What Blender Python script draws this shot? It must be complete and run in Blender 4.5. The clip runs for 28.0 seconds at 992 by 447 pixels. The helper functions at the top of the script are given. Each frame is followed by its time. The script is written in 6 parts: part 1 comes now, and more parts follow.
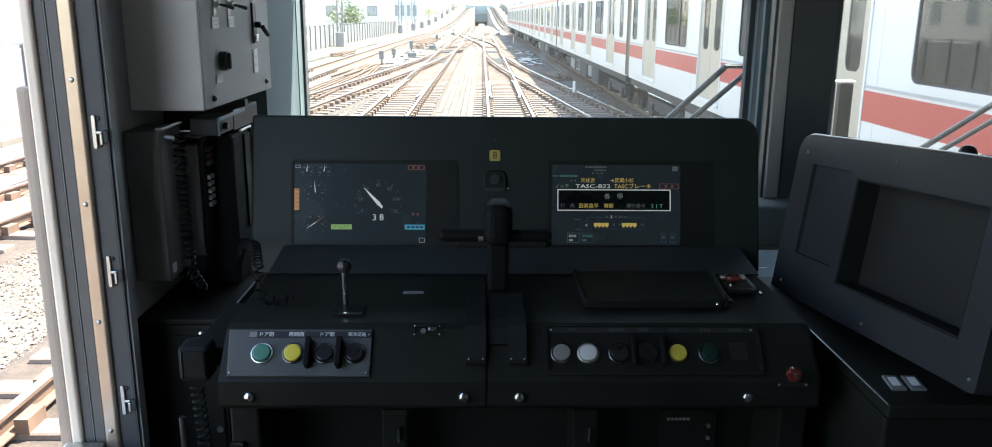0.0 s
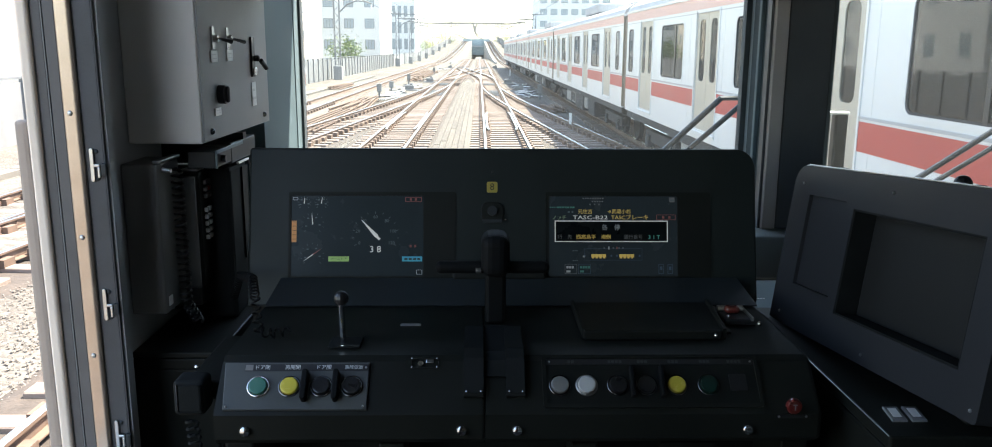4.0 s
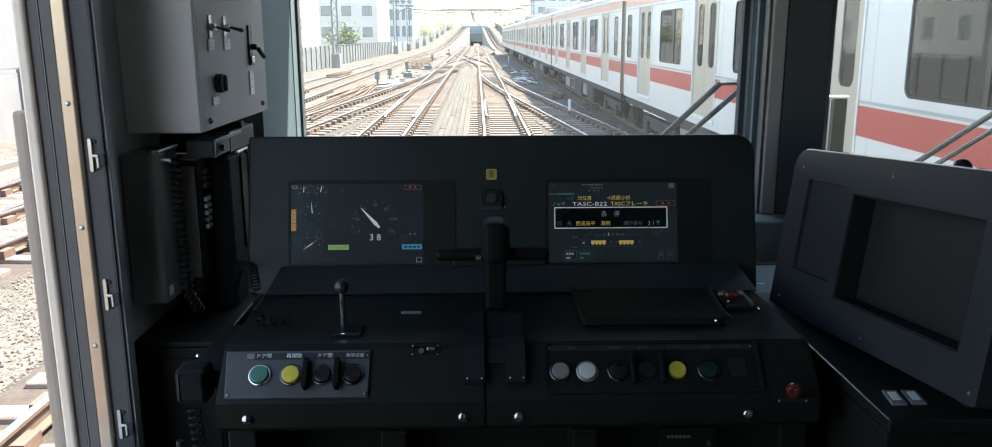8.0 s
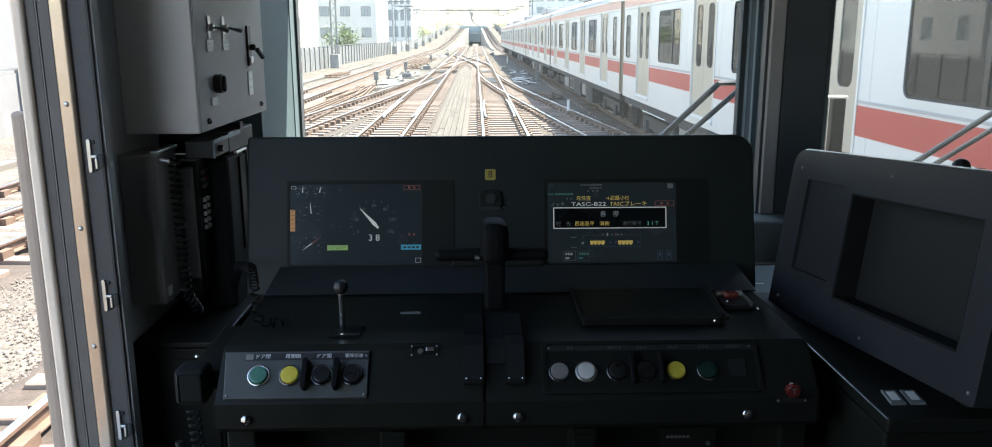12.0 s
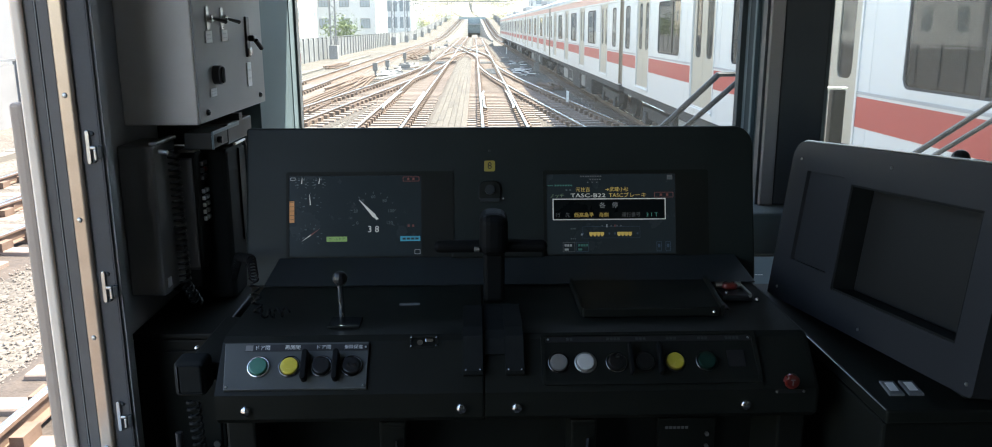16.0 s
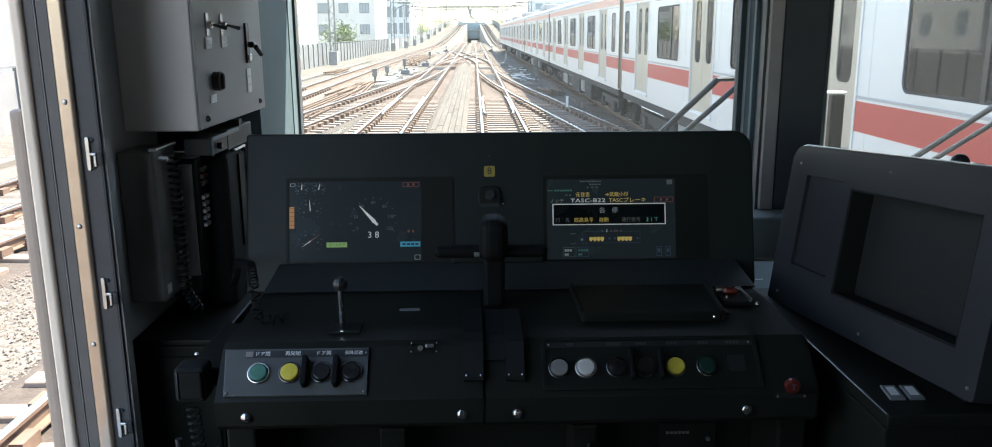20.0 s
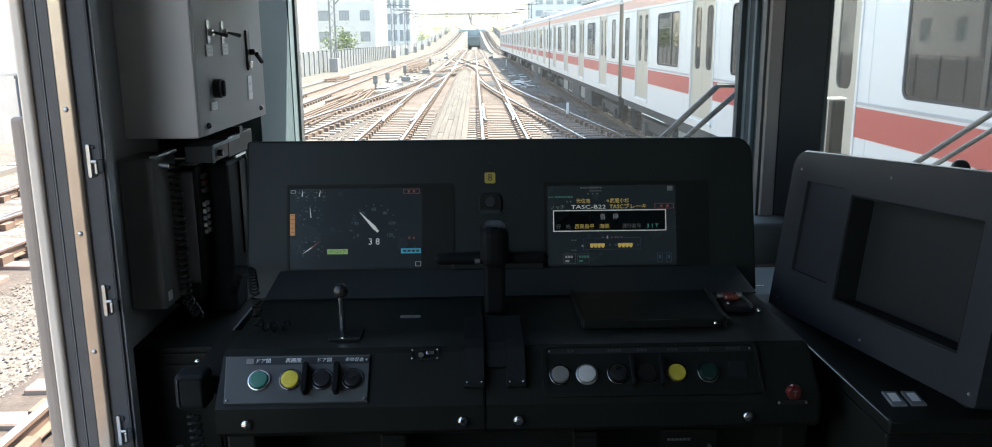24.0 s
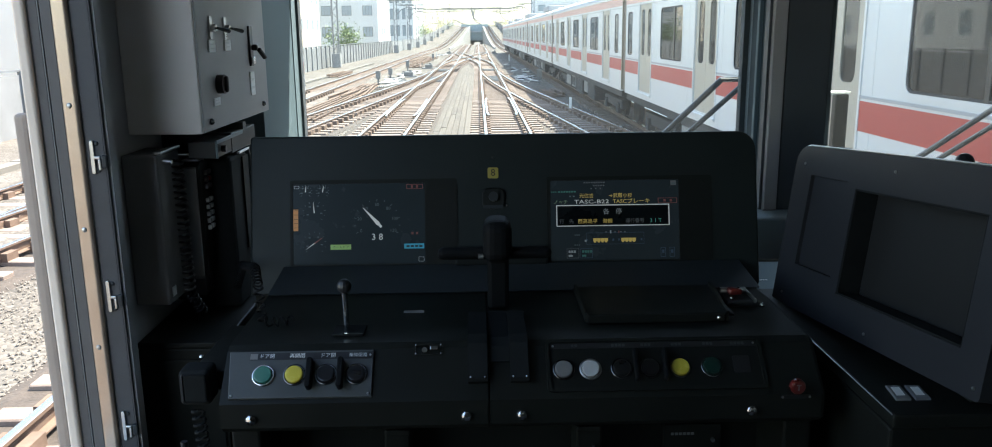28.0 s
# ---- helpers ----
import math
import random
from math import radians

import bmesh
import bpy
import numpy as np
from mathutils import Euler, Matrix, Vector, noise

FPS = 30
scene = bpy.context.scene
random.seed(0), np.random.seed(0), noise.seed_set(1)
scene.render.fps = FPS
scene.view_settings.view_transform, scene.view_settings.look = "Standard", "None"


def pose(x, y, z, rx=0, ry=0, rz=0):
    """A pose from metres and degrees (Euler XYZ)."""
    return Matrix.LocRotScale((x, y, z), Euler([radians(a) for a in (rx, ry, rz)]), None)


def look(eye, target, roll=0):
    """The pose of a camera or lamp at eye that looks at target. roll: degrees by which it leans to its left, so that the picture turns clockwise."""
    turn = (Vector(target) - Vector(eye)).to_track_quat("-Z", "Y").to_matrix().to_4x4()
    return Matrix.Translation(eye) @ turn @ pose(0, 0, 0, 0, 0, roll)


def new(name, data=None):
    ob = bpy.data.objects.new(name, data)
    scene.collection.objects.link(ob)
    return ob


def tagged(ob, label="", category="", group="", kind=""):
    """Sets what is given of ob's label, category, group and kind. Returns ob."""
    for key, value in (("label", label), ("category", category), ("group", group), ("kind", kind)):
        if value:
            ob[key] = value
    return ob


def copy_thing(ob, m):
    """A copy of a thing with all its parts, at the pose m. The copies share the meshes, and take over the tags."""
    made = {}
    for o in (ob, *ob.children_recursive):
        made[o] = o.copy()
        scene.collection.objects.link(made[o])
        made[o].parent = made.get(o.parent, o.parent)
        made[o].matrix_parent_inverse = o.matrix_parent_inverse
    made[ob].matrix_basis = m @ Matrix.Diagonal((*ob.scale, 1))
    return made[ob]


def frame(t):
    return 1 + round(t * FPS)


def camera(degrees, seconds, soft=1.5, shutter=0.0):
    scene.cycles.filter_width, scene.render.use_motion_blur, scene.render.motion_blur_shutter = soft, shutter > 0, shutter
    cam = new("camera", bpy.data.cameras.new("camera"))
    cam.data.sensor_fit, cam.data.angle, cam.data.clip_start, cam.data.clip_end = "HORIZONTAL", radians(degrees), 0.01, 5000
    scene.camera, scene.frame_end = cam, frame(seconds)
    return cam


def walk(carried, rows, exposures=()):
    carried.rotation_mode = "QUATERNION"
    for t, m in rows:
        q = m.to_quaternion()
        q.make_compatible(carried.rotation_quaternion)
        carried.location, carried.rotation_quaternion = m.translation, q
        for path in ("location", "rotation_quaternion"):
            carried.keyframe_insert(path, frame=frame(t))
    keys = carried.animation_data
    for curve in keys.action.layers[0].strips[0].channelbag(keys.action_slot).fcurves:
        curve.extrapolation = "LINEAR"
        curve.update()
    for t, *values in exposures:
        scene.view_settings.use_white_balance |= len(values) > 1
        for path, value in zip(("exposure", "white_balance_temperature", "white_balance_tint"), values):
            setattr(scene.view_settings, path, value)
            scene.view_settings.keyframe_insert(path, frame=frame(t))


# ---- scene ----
# A driver's cab of a commuter train on a viaduct; y runs along the track, z = 0 is the top of the rails.
EYE_H = 2.45
cam = camera(61.3, 28.0, soft=1.0)
# seconds, yaw, pitch, roll of the fixed camera in the cab
TURNS = [
    (0, -0.94, -13.97, -0.46),
    (0.5, -1.04, -13.61, -0.47),
    (1, -1.06, -12.74, -0.37),
    (1.5, -1.03, -11.80, -0.46),
    (2, -1.14, -11.32, -0.39),
    (2.5, -1.18, -11.27, -0.18),
    (3, -1.12, -11.36, -0.06),
    (3.5, -1.14, -11.58, -0.34),
    (5.5, -1.23, -12.32, -0.07),
    (6, -1.20, -12.42, -0.02),
    (6.5, -1.17, -12.48, -0.01),
    (7, -1.22, -12.44, -0.06),
    (7.5, -1.29, -12.44, 0.07),
    (8, -1.28, -12.69, 0.13),
    (8.5, -1.28, -12.71, 0.06),
    (9, -1.39, -12.58, 0.01),
    (9.5, -1.33, -12.57, 0.02),
    (10, -1.32, -12.48, -0.05),
    (10.5, -1.37, -12.46, -0.03),
    (11, -1.35, -12.48, 0.11),
    (11.5, -1.33, -12.58, 0.19),
    (12, -1.36, -12.67, 0.17),
    (12.5, -1.40, -12.73, 0.11),
    (14.5, -1.42, -13.26, 0.20),
    (15, -1.45, -13.22, 0.27),
    (15.5, -1.45, -13.19, 0.31),
    (16, -1.41, -13.26, 0.17),
    (16.5, -1.44, -13.36, 0.26),
    (17, -1.48, -13.34, 0.25),
    (17.5, -1.41, -13.27, 0.25),
    (18, -1.40, -13.24, 0.30),
    (18.5, -1.48, -13.22, 0.25),
    (19, -1.48, -12.99, 0.33),
    (19.5, -1.45, -12.93, 0.41),
    (20, -1.45, -12.90, 0.33),
    (20.5, -1.47, -12.78, 0.31),
    (21, -1.48, -12.75, 0.35),
    (21.5, -1.46, -12.69, 0.39),
    (23.5, -1.45, -12.52, 0.42),
    (24, -1.43, -12.45, 0.43),
    (24.5, -1.43, -12.39, 0.49),
    (25, -1.42, -12.35, 0.52),
    (25.5, -1.41, -12.33, 0.56),
    (26, -1.40, -12.35, 0.54),
    (26.5, -1.35, -12.53, 0.52),
    (27, -1.31, -12.66, 0.59),
    (27.5, -1.24, -12.79, 0.57),
    (28, -1.25, -12.79, 0.62),
]
walk(cam, [(t, pose(0, 0, EYE_H, 90 + p, r, y)) for t, y, p, r in TURNS], [(0, 2.64, 7300, 9), (1, 2.44, 7300, 9), (3.5, 2.42, 7300, 9), (6, 2.30, 7250, 9), (24, 2.35, 7250, 9), (27, 2.36, 7150, 8), (28, 2.15, 7000, 6)])

# ---- light ----
SUN_DIR = Vector((0.36, 0.30, 0.88)).normalized()
world = bpy.data.worlds.new("sky")
scene.world = world
world.use_nodes = True
wn = world.node_tree.nodes
sky = wn.new("ShaderNodeTexSky")
sky.sky_type, sky.sun_disc = "NISHITA", False
sky.sun_elevation = math.asin(SUN_DIR.z)
sky.sun_rotation = math.atan2(SUN_DIR.x, SUN_DIR.y)
sky.air_density, sky.dust_density, sky.ozone_density = 1.0, 1.0, 1.0
wn["Background"].inputs[1].default_value = 0.15
world.node_tree.links.new(sky.outputs[0], wn["Background"].inputs[0])
sun = new("sun", bpy.data.lights.new("sun", "SUN"))
sun.data.energy, sun.data.angle, sun.data.color = 3.8, radians(0.5), (1.0, 0.97, 0.92)
sun.matrix_world = look(SUN_DIR * 50, (0, 0, 0))

# ---- materials ----
MATS = {}


def mat(name, col, rough=0.5, metal=0.0, var=0.25, scale=40.0, bump=0.1, fine=400.0, emit=0.0, spec=0.5, coat=0.0, rand=0.0):
    """Principled material with colour variation at two scales and fine relief."""
    m = bpy.data.materials.new(name)
    m.use_nodes = True
    nt = m.node_tree
    n, ln = nt.nodes, nt.links
    b = n["Principled BSDF"]
    b.inputs["Roughness"].default_value = rough
    b.inputs["Metallic"].default_value = metal
    b.inputs["Specular IOR Level"].default_value = spec
    b.inputs["Coat Weight"].default_value = coat
    tc = n.new("ShaderNodeTexCoord")
    big, small = n.new("ShaderNodeTexNoise"), n.new("ShaderNodeTexNoise")
    big.inputs["Scale"].default_value, small.inputs["Scale"].default_value = scale, fine
    big.inputs["Detail"].default_value = 6.0
    for k in (big, small):
        ln.new(tc.outputs["Object"], k.inputs["Vector"])
    add = n.new("ShaderNodeMath")
    add.operation = "ADD"
    ln.new(big.outputs["Fac"], add.inputs[0])
    mul = n.new("ShaderNodeMath")
    mul.operation = "MULTIPLY"
    mul.inputs[1].default_value = 0.5
    ln.new(small.outputs["Fac"], mul.inputs[0])
    ln.new(mul.outputs[0], add.inputs[1])
    last = add
    if rand:
        oi = n.new("ShaderNodeObjectInfo")
        ma = n.new("ShaderNodeMath")
        ma.operation = "MULTIPLY_ADD"
        ma.inputs[1].default_value = rand
        ln.new(oi.outputs["Random"], ma.inputs[0])
        ln.new(add.outputs[0], ma.inputs[2])
        last = ma
    mr = n.new("ShaderNodeMapRange")
    mr.inputs["From Min"].default_value, mr.inputs["From Max"].default_value = 0.35, 1.15 + rand
    mr.inputs["To Min"].default_value, mr.inputs["To Max"].default_value = 1 - var, 1 + var
    ln.new(last.outputs[0], mr.inputs["Value"])
    mix = n.new("ShaderNodeVectorMath")
    mix.operation = "SCALE"
    mix.inputs[0].default_value = col
    ln.new(mr.outputs[0], mix.inputs["Scale"])
    ln.new(mix.outputs[0], b.inputs["Base Color"])
    rr = n.new("ShaderNodeMapRange")
    rr.inputs["To Min"].default_value, rr.inputs["To Max"].default_value = max(0.02, rough - 0.12), min(1, rough + 0.12)
    ln.new(big.outputs["Fac"], rr.inputs["Value"])
    ln.new(rr.outputs[0], b.inputs["Roughness"])
    if bump:
        bp = n.new("ShaderNodeBump")
        bp.inputs["Strength"].default_value, bp.inputs["Distance"].default_value = bump, 0.4 / fine
        ln.new(small.outputs["Fac"], bp.inputs["Height"])
        ln.new(bp.outputs[0], b.inputs["Normal"])
    if emit:
        b.inputs["Emission Color"].default_value = (*col, 1)
        b.inputs["Emission Strength"].default_value = emit
    MATS[name] = m
    return m


PAINT = mat("console_paint", (0.01344, 0.01464, 0.01248), 0.42, 0, 0.22, 9, 0.25, 900, spec=0.22)
HOOD_P = mat("hood_paint", (0.0140, 0.0194, 0.0186), 0.45, 0, 0.22, 9, 0.25, 900, spec=0.3)
PAINT_D = mat("console_paint_dark", (0.0126, 0.0135, 0.0117), 0.5, 0, 0.25, 12, 0.25, 900, spec=0.18)
# Paler than the desk paint: light from the side window is in this grey.
PAINT_B = mat("button_panel_grey", (0.080, 0.085, 0.083), 0.36, 0, 0.15, 14, 0.2, 900, spec=0.3)
MATTE = mat("matte_black", (0.0165, 0.0180, 0.0180), 0.75, 0, 0.3, 30, 0.1, 900, spec=0.07)
MON_G = mat("monitor_housing_grey", (0.0320, 0.0336, 0.0385), 0.42, 0, 0.15, 8, 0.2, 900, spec=0.22)
# Pale tone for the highlight along the monitor's edge.
MON_E = mat("monitor_edge_highlight", (0.11, 0.115, 0.12), 0.35, 0.3, 0.3, 25, 0.1, 600)
PANEL_W = mat("cab_panel_grey", (0.20, 0.205, 0.21), 0.45, 0, 0.12, 6, 0.15, 700)
# Same box as below: the face's weaker light is put into this darker grey.
BOX_F = mat("switch_face_shaded_grey", (0.40, 0.385, 0.375), 0.5, 0, 0.14, 8, 0.15, 800, spec=0.22)
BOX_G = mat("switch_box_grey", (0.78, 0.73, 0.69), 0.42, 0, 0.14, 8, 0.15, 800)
WALL_G = mat("side_wall_grey", (0.52, 0.525, 0.535), 0.5, 0, 0.14, 5, 0.15, 700)
SEAL_B = mat("weathered_seal_brown", (0.066, 0.067, 0.072), 0.6, 0, 0.25, 20, 0.15, 600)
# Darker copy of the reveal teal: shade on the right side is in it.
REVEAL = mat("reveal_shaded_teal", (0.048, 0.0672, 0.0768), 0.75, 0, 0.15, 6, 0.1, 600, spec=0.1)
# Warm light bounced off the ground is mixed into the rail and cap colours.
CAP_B = mat("beige_rail_paint", (0.42, 0.335, 0.275), 0.75, 0, 0.15, 8, 0.1, 500)
CAP_W = mat("bounce_warmed_cap", (0.95, 0.79, 0.65), 0.75, 0, 0.1, 12, 0.08, 500)
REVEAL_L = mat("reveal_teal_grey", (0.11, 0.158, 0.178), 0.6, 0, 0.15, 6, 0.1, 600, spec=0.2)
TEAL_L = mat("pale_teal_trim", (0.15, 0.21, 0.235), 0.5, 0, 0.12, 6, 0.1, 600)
RADIO_G = mat("radio_grey", (0.035, 0.040, 0.043), 0.4, 0, 0.15, 10, 0.15, 800, spec=0.2)
GASK = mat("weathered_gasket", (0.055, 0.068, 0.074), 0.7, 0, 0.3, 30, 0.2, 700)
LINING = mat("cab_lining_blue_grey", (0.156, 0.198, 0.222), 0.5, 0, 0.12, 5, 0.1, 600)
SILL_B = mat("sill_blue_grey", (0.25, 0.315, 0.35), 0.45, 0, 0.12, 5, 0.1, 600)
BLACK_B = mat("black_button", (0.008, 0.0085, 0.009), 0.3, 0, 0.1, 60, 0.0, coat=0.6)
HANDLE_B = mat("handle_black", (0.007, 0.0075, 0.008), 0.6, 0, 0.2, 30, 0.1, 900, spec=0.1)
SEAL_T = mat("weathered_seal_taupe", (0.125, 0.117, 0.113), 0.6, 0, 0.25, 20, 0.15, 600)
# Unseen floor, partition and right wall: greys lightened to bounce fill light.
CAB_FLOOR = mat("cab_floor_grey", (0.16, 0.16, 0.155), 0.7, 0, 0.25, 5, 0.2, 300)
CAB_BACK = mat("cab_partition_grey", (0.24, 0.25, 0.25), 0.5, 0, 0.12, 5, 0.1, 500)
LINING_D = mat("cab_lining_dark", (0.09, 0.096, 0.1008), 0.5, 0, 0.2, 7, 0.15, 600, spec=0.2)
BLACK = mat("black_plastic", (0.0192, 0.0192, 0.0204), 0.35, 0, 0.3, 30, 0.15, 900)
RUBBER = mat("black_rubber", (0.024, 0.024, 0.0252), 0.7, 0, 0.3, 30, 0.2, 700)
CHROME = mat("chrome", (0.75, 0.75, 0.74), 0.16, 1, 0.1, 60, 0.0)
STEEL = mat("brushed_steel", (0.55, 0.55, 0.54), 0.32, 1, 0.15, 50, 0.08, 500)
BRASS = mat("jamb_strip_metal", (0.60, 0.465, 0.36), 0.34, 0.6, 0.14, 25, 0.1, 600)
WHITE_P = mat("white_paint", (0.84, 0.83, 0.80), 0.45, 0, 0.1, 12, 0.08, 500)
LABEL = mat("label_plate", (0.97, 0.96, 0.94), 0.5, 0, 0.08, 60, 0.0)
INK = mat("label_ink", (0.80, 0.79, 0.77), 0.6, 0, 0.1, 60, 0.0)
GREEN_B = mat("green_button", (0.045, 0.18, 0.135), 0.22, 0, 0.1, 60, 0.0, coat=0.6)
YELLOW_B = mat("yellow_button", (0.68, 0.54, 0.07), 0.25, 0, 0.08, 60, 0.0, coat=0.6)
WHITE_B = mat("white_button", (0.56, 0.55, 0.53), 0.3, 0, 0.06, 60, 0.0, coat=0.5)
GREEN_D = mat("dark_green_button", (0.006, 0.030, 0.023), 0.25, 0, 0.1, 60, 0.0, coat=0.5)
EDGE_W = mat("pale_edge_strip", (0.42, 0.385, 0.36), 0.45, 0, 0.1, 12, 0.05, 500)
TROUGH = mat("trough_concrete", (0.1875, 0.171, 0.1462), 0.9, 0, 0.3, 1.2, 0.3, 40, rand=0.5)
GREY_B = mat("grey_button", (0.20, 0.19, 0.18), 0.3, 0, 0.08, 60, 0.0, coat=0.5)
KEY_W = mat("glossy_key_cap", (0.86, 0.87, 0.87), 0.2, 0.0, 0.05, 60, 0.0, coat=1.0)
RED_B = mat("red_button", (0.36, 0.022, 0.014), 0.3, 0, 0.1, 60, 0.0, coat=0.5)
RED_D = mat("deep_red_button", (0.13, 0.012, 0.009), 0.3, 0, 0.1, 60, 0.0, coat=0.5)
DARK_C = mat("dark_chrome_ring", (0.16, 0.16, 0.165), 0.2, 1, 0.1, 60, 0.0)
YELLOW_T = mat("yellow_tile", (0.40, 0.31, 0.07), 0.4, 0, 0.08, 60, 0.0)
SCREEN = mat("screen_glass", (0.024, 0.024, 0.0245), 0.30, 0, 0.06, 2.5, 0.0, spec=0.7)
SCREEN_ON = mat("lit_screen_glass", (0.014, 0.021, 0.026), 0.25, 0, 0.1, 20, 0.0, emit=0.075, spec=0.18)
SCREEN_B = mat("black_screen_field", (0.004, 0.006, 0.007), 0.3, 0, 0.1, 20, 0.0, spec=0.15)
G_WHITE = mat("glow_white", (0.62, 0.64, 0.63), 0.5, 0, 0.02, 20, 0, emit=0.060)
G_DIM = mat("glow_dim", (0.11, 0.12, 0.125), 0.5, 0, 0.02, 20, 0, emit=0.045)
G_FAINT = mat("glow_faint", (0.077, 0.105, 0.112), 0.5, 0, 0.02, 20, 0, emit=0.05)
G_TEAL = mat("glow_dim_teal", (0.04, 0.16, 0.13), 0.5, 0, 0.02, 20, 0, emit=0.05)
G_OLIVE = mat("glow_dim_green", (0.17, 0.24, 0.14), 0.5, 0, 0.02, 20, 0, emit=0.045)
G_GREY = mat("glow_grey", (0.36, 0.38, 0.38), 0.5, 0, 0.02, 20, 0, emit=0.029)
G_YEL = mat("glow_yellow", (0.66, 0.48, 0.13), 0.5, 0, 0.02, 20, 0, emit=0.056)
G_GRN = mat("glow_green", (0.28, 0.46, 0.14), 0.5, 0, 0.02, 20, 0, emit=0.040)
G_BLU = mat("glow_blue", (0.05, 0.34, 0.48), 0.5, 0, 0.02, 20, 0, emit=0.040)
G_NAVY = mat("glow_navy", (0.03, 0.06, 0.10), 0.5, 0, 0.02, 20, 0, emit=0.05)
G_CYA = mat("glow_cyan", (0.12, 0.46, 0.38), 0.5, 0, 0.02, 20, 0, emit=0.040)
G_ORA = mat("glow_orange", (0.50, 0.24, 0.09), 0.5, 0, 0.02, 20, 0, emit=0.048)
G_RED = mat("glow_red", (0.20, 0.055, 0.045), 0.5, 0, 0.02, 20, 0, emit=0.034)
BENCH = mat("bench_moquette", (0.10, 0.03, 0.035), 0.9, 0, 0.3, 6, 0.2, 120)
SALOON = mat("saloon_lining", (0.50, 0.50, 0.48), 0.6, 0, 0.08, 3, 0.05, 300)
BALLAST_S = mat("ballast_stone", (0.1944, 0.1692, 0.144), 0.9, 0, 0.45, 3.0, 0.3, 40, rand=0.5)
BED = mat("oily_track_bed", (0.078, 0.062, 0.051), 0.95, 0, 0.45, 5.0, 0.6, 25)
BOARD = mat("pale_decking_board", (0.105, 0.088, 0.072), 0.85, 0, 0.5, 2.2, 0.3, 40, rand=0.4)
SLEEPER = mat("weathered_wood_sleeper", (0.25, 0.192, 0.158), 0.85, 0, 0.4, 3.0, 0.5, 60, rand=0.7)
RUST = mat("rusty_rail_side", (0.18, 0.122, 0.09), 0.8, 0.2, 0.35, 6, 0.3, 120)
RAILTOP = mat("polished_rail_head", (0.62, 0.60, 0.57), 0.25, 1, 0.15, 3, 0.05, 200)
CONCRETE = mat("concrete", (0.31, 0.305, 0.29), 0.85, 0, 0.25, 0.8, 0.25, 30)
CASE_M = mat("case_grey", (0.22, 0.22, 0.21), 0.6, 0.1, 0.2, 2, 0.1, 80)
FENCE_M = mat("fence_grey", (0.20, 0.207, 0.207), 0.6, 0.2, 0.2, 2, 0.1, 80)
FENCE_P = mat("fence_panel", (0.24, 0.24, 0.237), 0.7, 0, 0.2, 1.5, 0.1, 60)
GALV = mat("galvanised_steel", (0.18, 0.187, 0.187), 0.6, 0.1, 0.2, 2, 0.1, 60)
CAR_SIDE = mat("train_stainless_side", (0.65, 0.66, 0.655), 0.36, 0.15, 0.08, 0.6, 0.03, 60)
CAR_RED = mat("train_red_band", (0.44, 0.060, 0.046), 0.45, 0, 0.12, 0.8, 0.03, 60)
CAR_PINK = mat("train_pale_upper_band", (0.66, 0.40, 0.34), 0.45, 0, 0.12, 0.8, 0.03, 60)
CAR_DOOR = mat("train_door_beige", (0.45, 0.41, 0.34), 0.42, 0.25, 0.1, 0.8, 0.03, 60)
CAR_ROOF = mat("train_roof_grey", (0.40, 0.40, 0.40), 0.7, 0, 0.2, 0.8, 0.1, 60)
WIPER_M = mat("wiper_grey", (0.035, 0.040, 0.046), 0.35, 0.3, 0.15, 20, 0.05, 400)
CAR_UNDER = mat("train_underframe", (0.038, 0.039, 0.040), 0.8, 0.1, 0.4, 2, 0.2, 60)
PHONE_G = mat("telephone_grey", (0.20, 0.188, 0.18), 0.45, 0, 0.15, 10, 0.15, 800)
CAR_YEL = mat("gangway_yellow_edge", (0.24, 0.21, 0.15), 0.5, 0, 0.15, 2, 0.05, 60)
OCHRE = mat("ochre_gangway", (0.13, 0.098, 0.066), 0.6, 0, 0.25, 2, 0.1, 60)
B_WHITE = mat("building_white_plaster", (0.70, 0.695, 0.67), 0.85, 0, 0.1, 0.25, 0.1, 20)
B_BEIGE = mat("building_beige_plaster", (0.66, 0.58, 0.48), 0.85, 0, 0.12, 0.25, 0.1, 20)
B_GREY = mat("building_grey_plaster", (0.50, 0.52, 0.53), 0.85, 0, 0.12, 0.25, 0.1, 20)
B_GLASS = mat("building_window_glass", (0.36, 0.41, 0.43), 0.1, 0, 0.2, 0.5, 0.0)
# Haze over the distant portal is put into this pale teal.
TEAL_C = mat("portal_haze_teal", (0.36, 0.44, 0.45), 0.8, 0, 0.15, 0.3, 0.1, 20)
LEAF = mat("foliage", (0.20, 0.25, 0.11), 0.7, 0, 0.5, 1.5, 0.2, 12, rand=0.3)
BARK = mat("bark", (0.12, 0.085, 0.06), 0.9, 0, 0.3, 4, 0.4, 40)


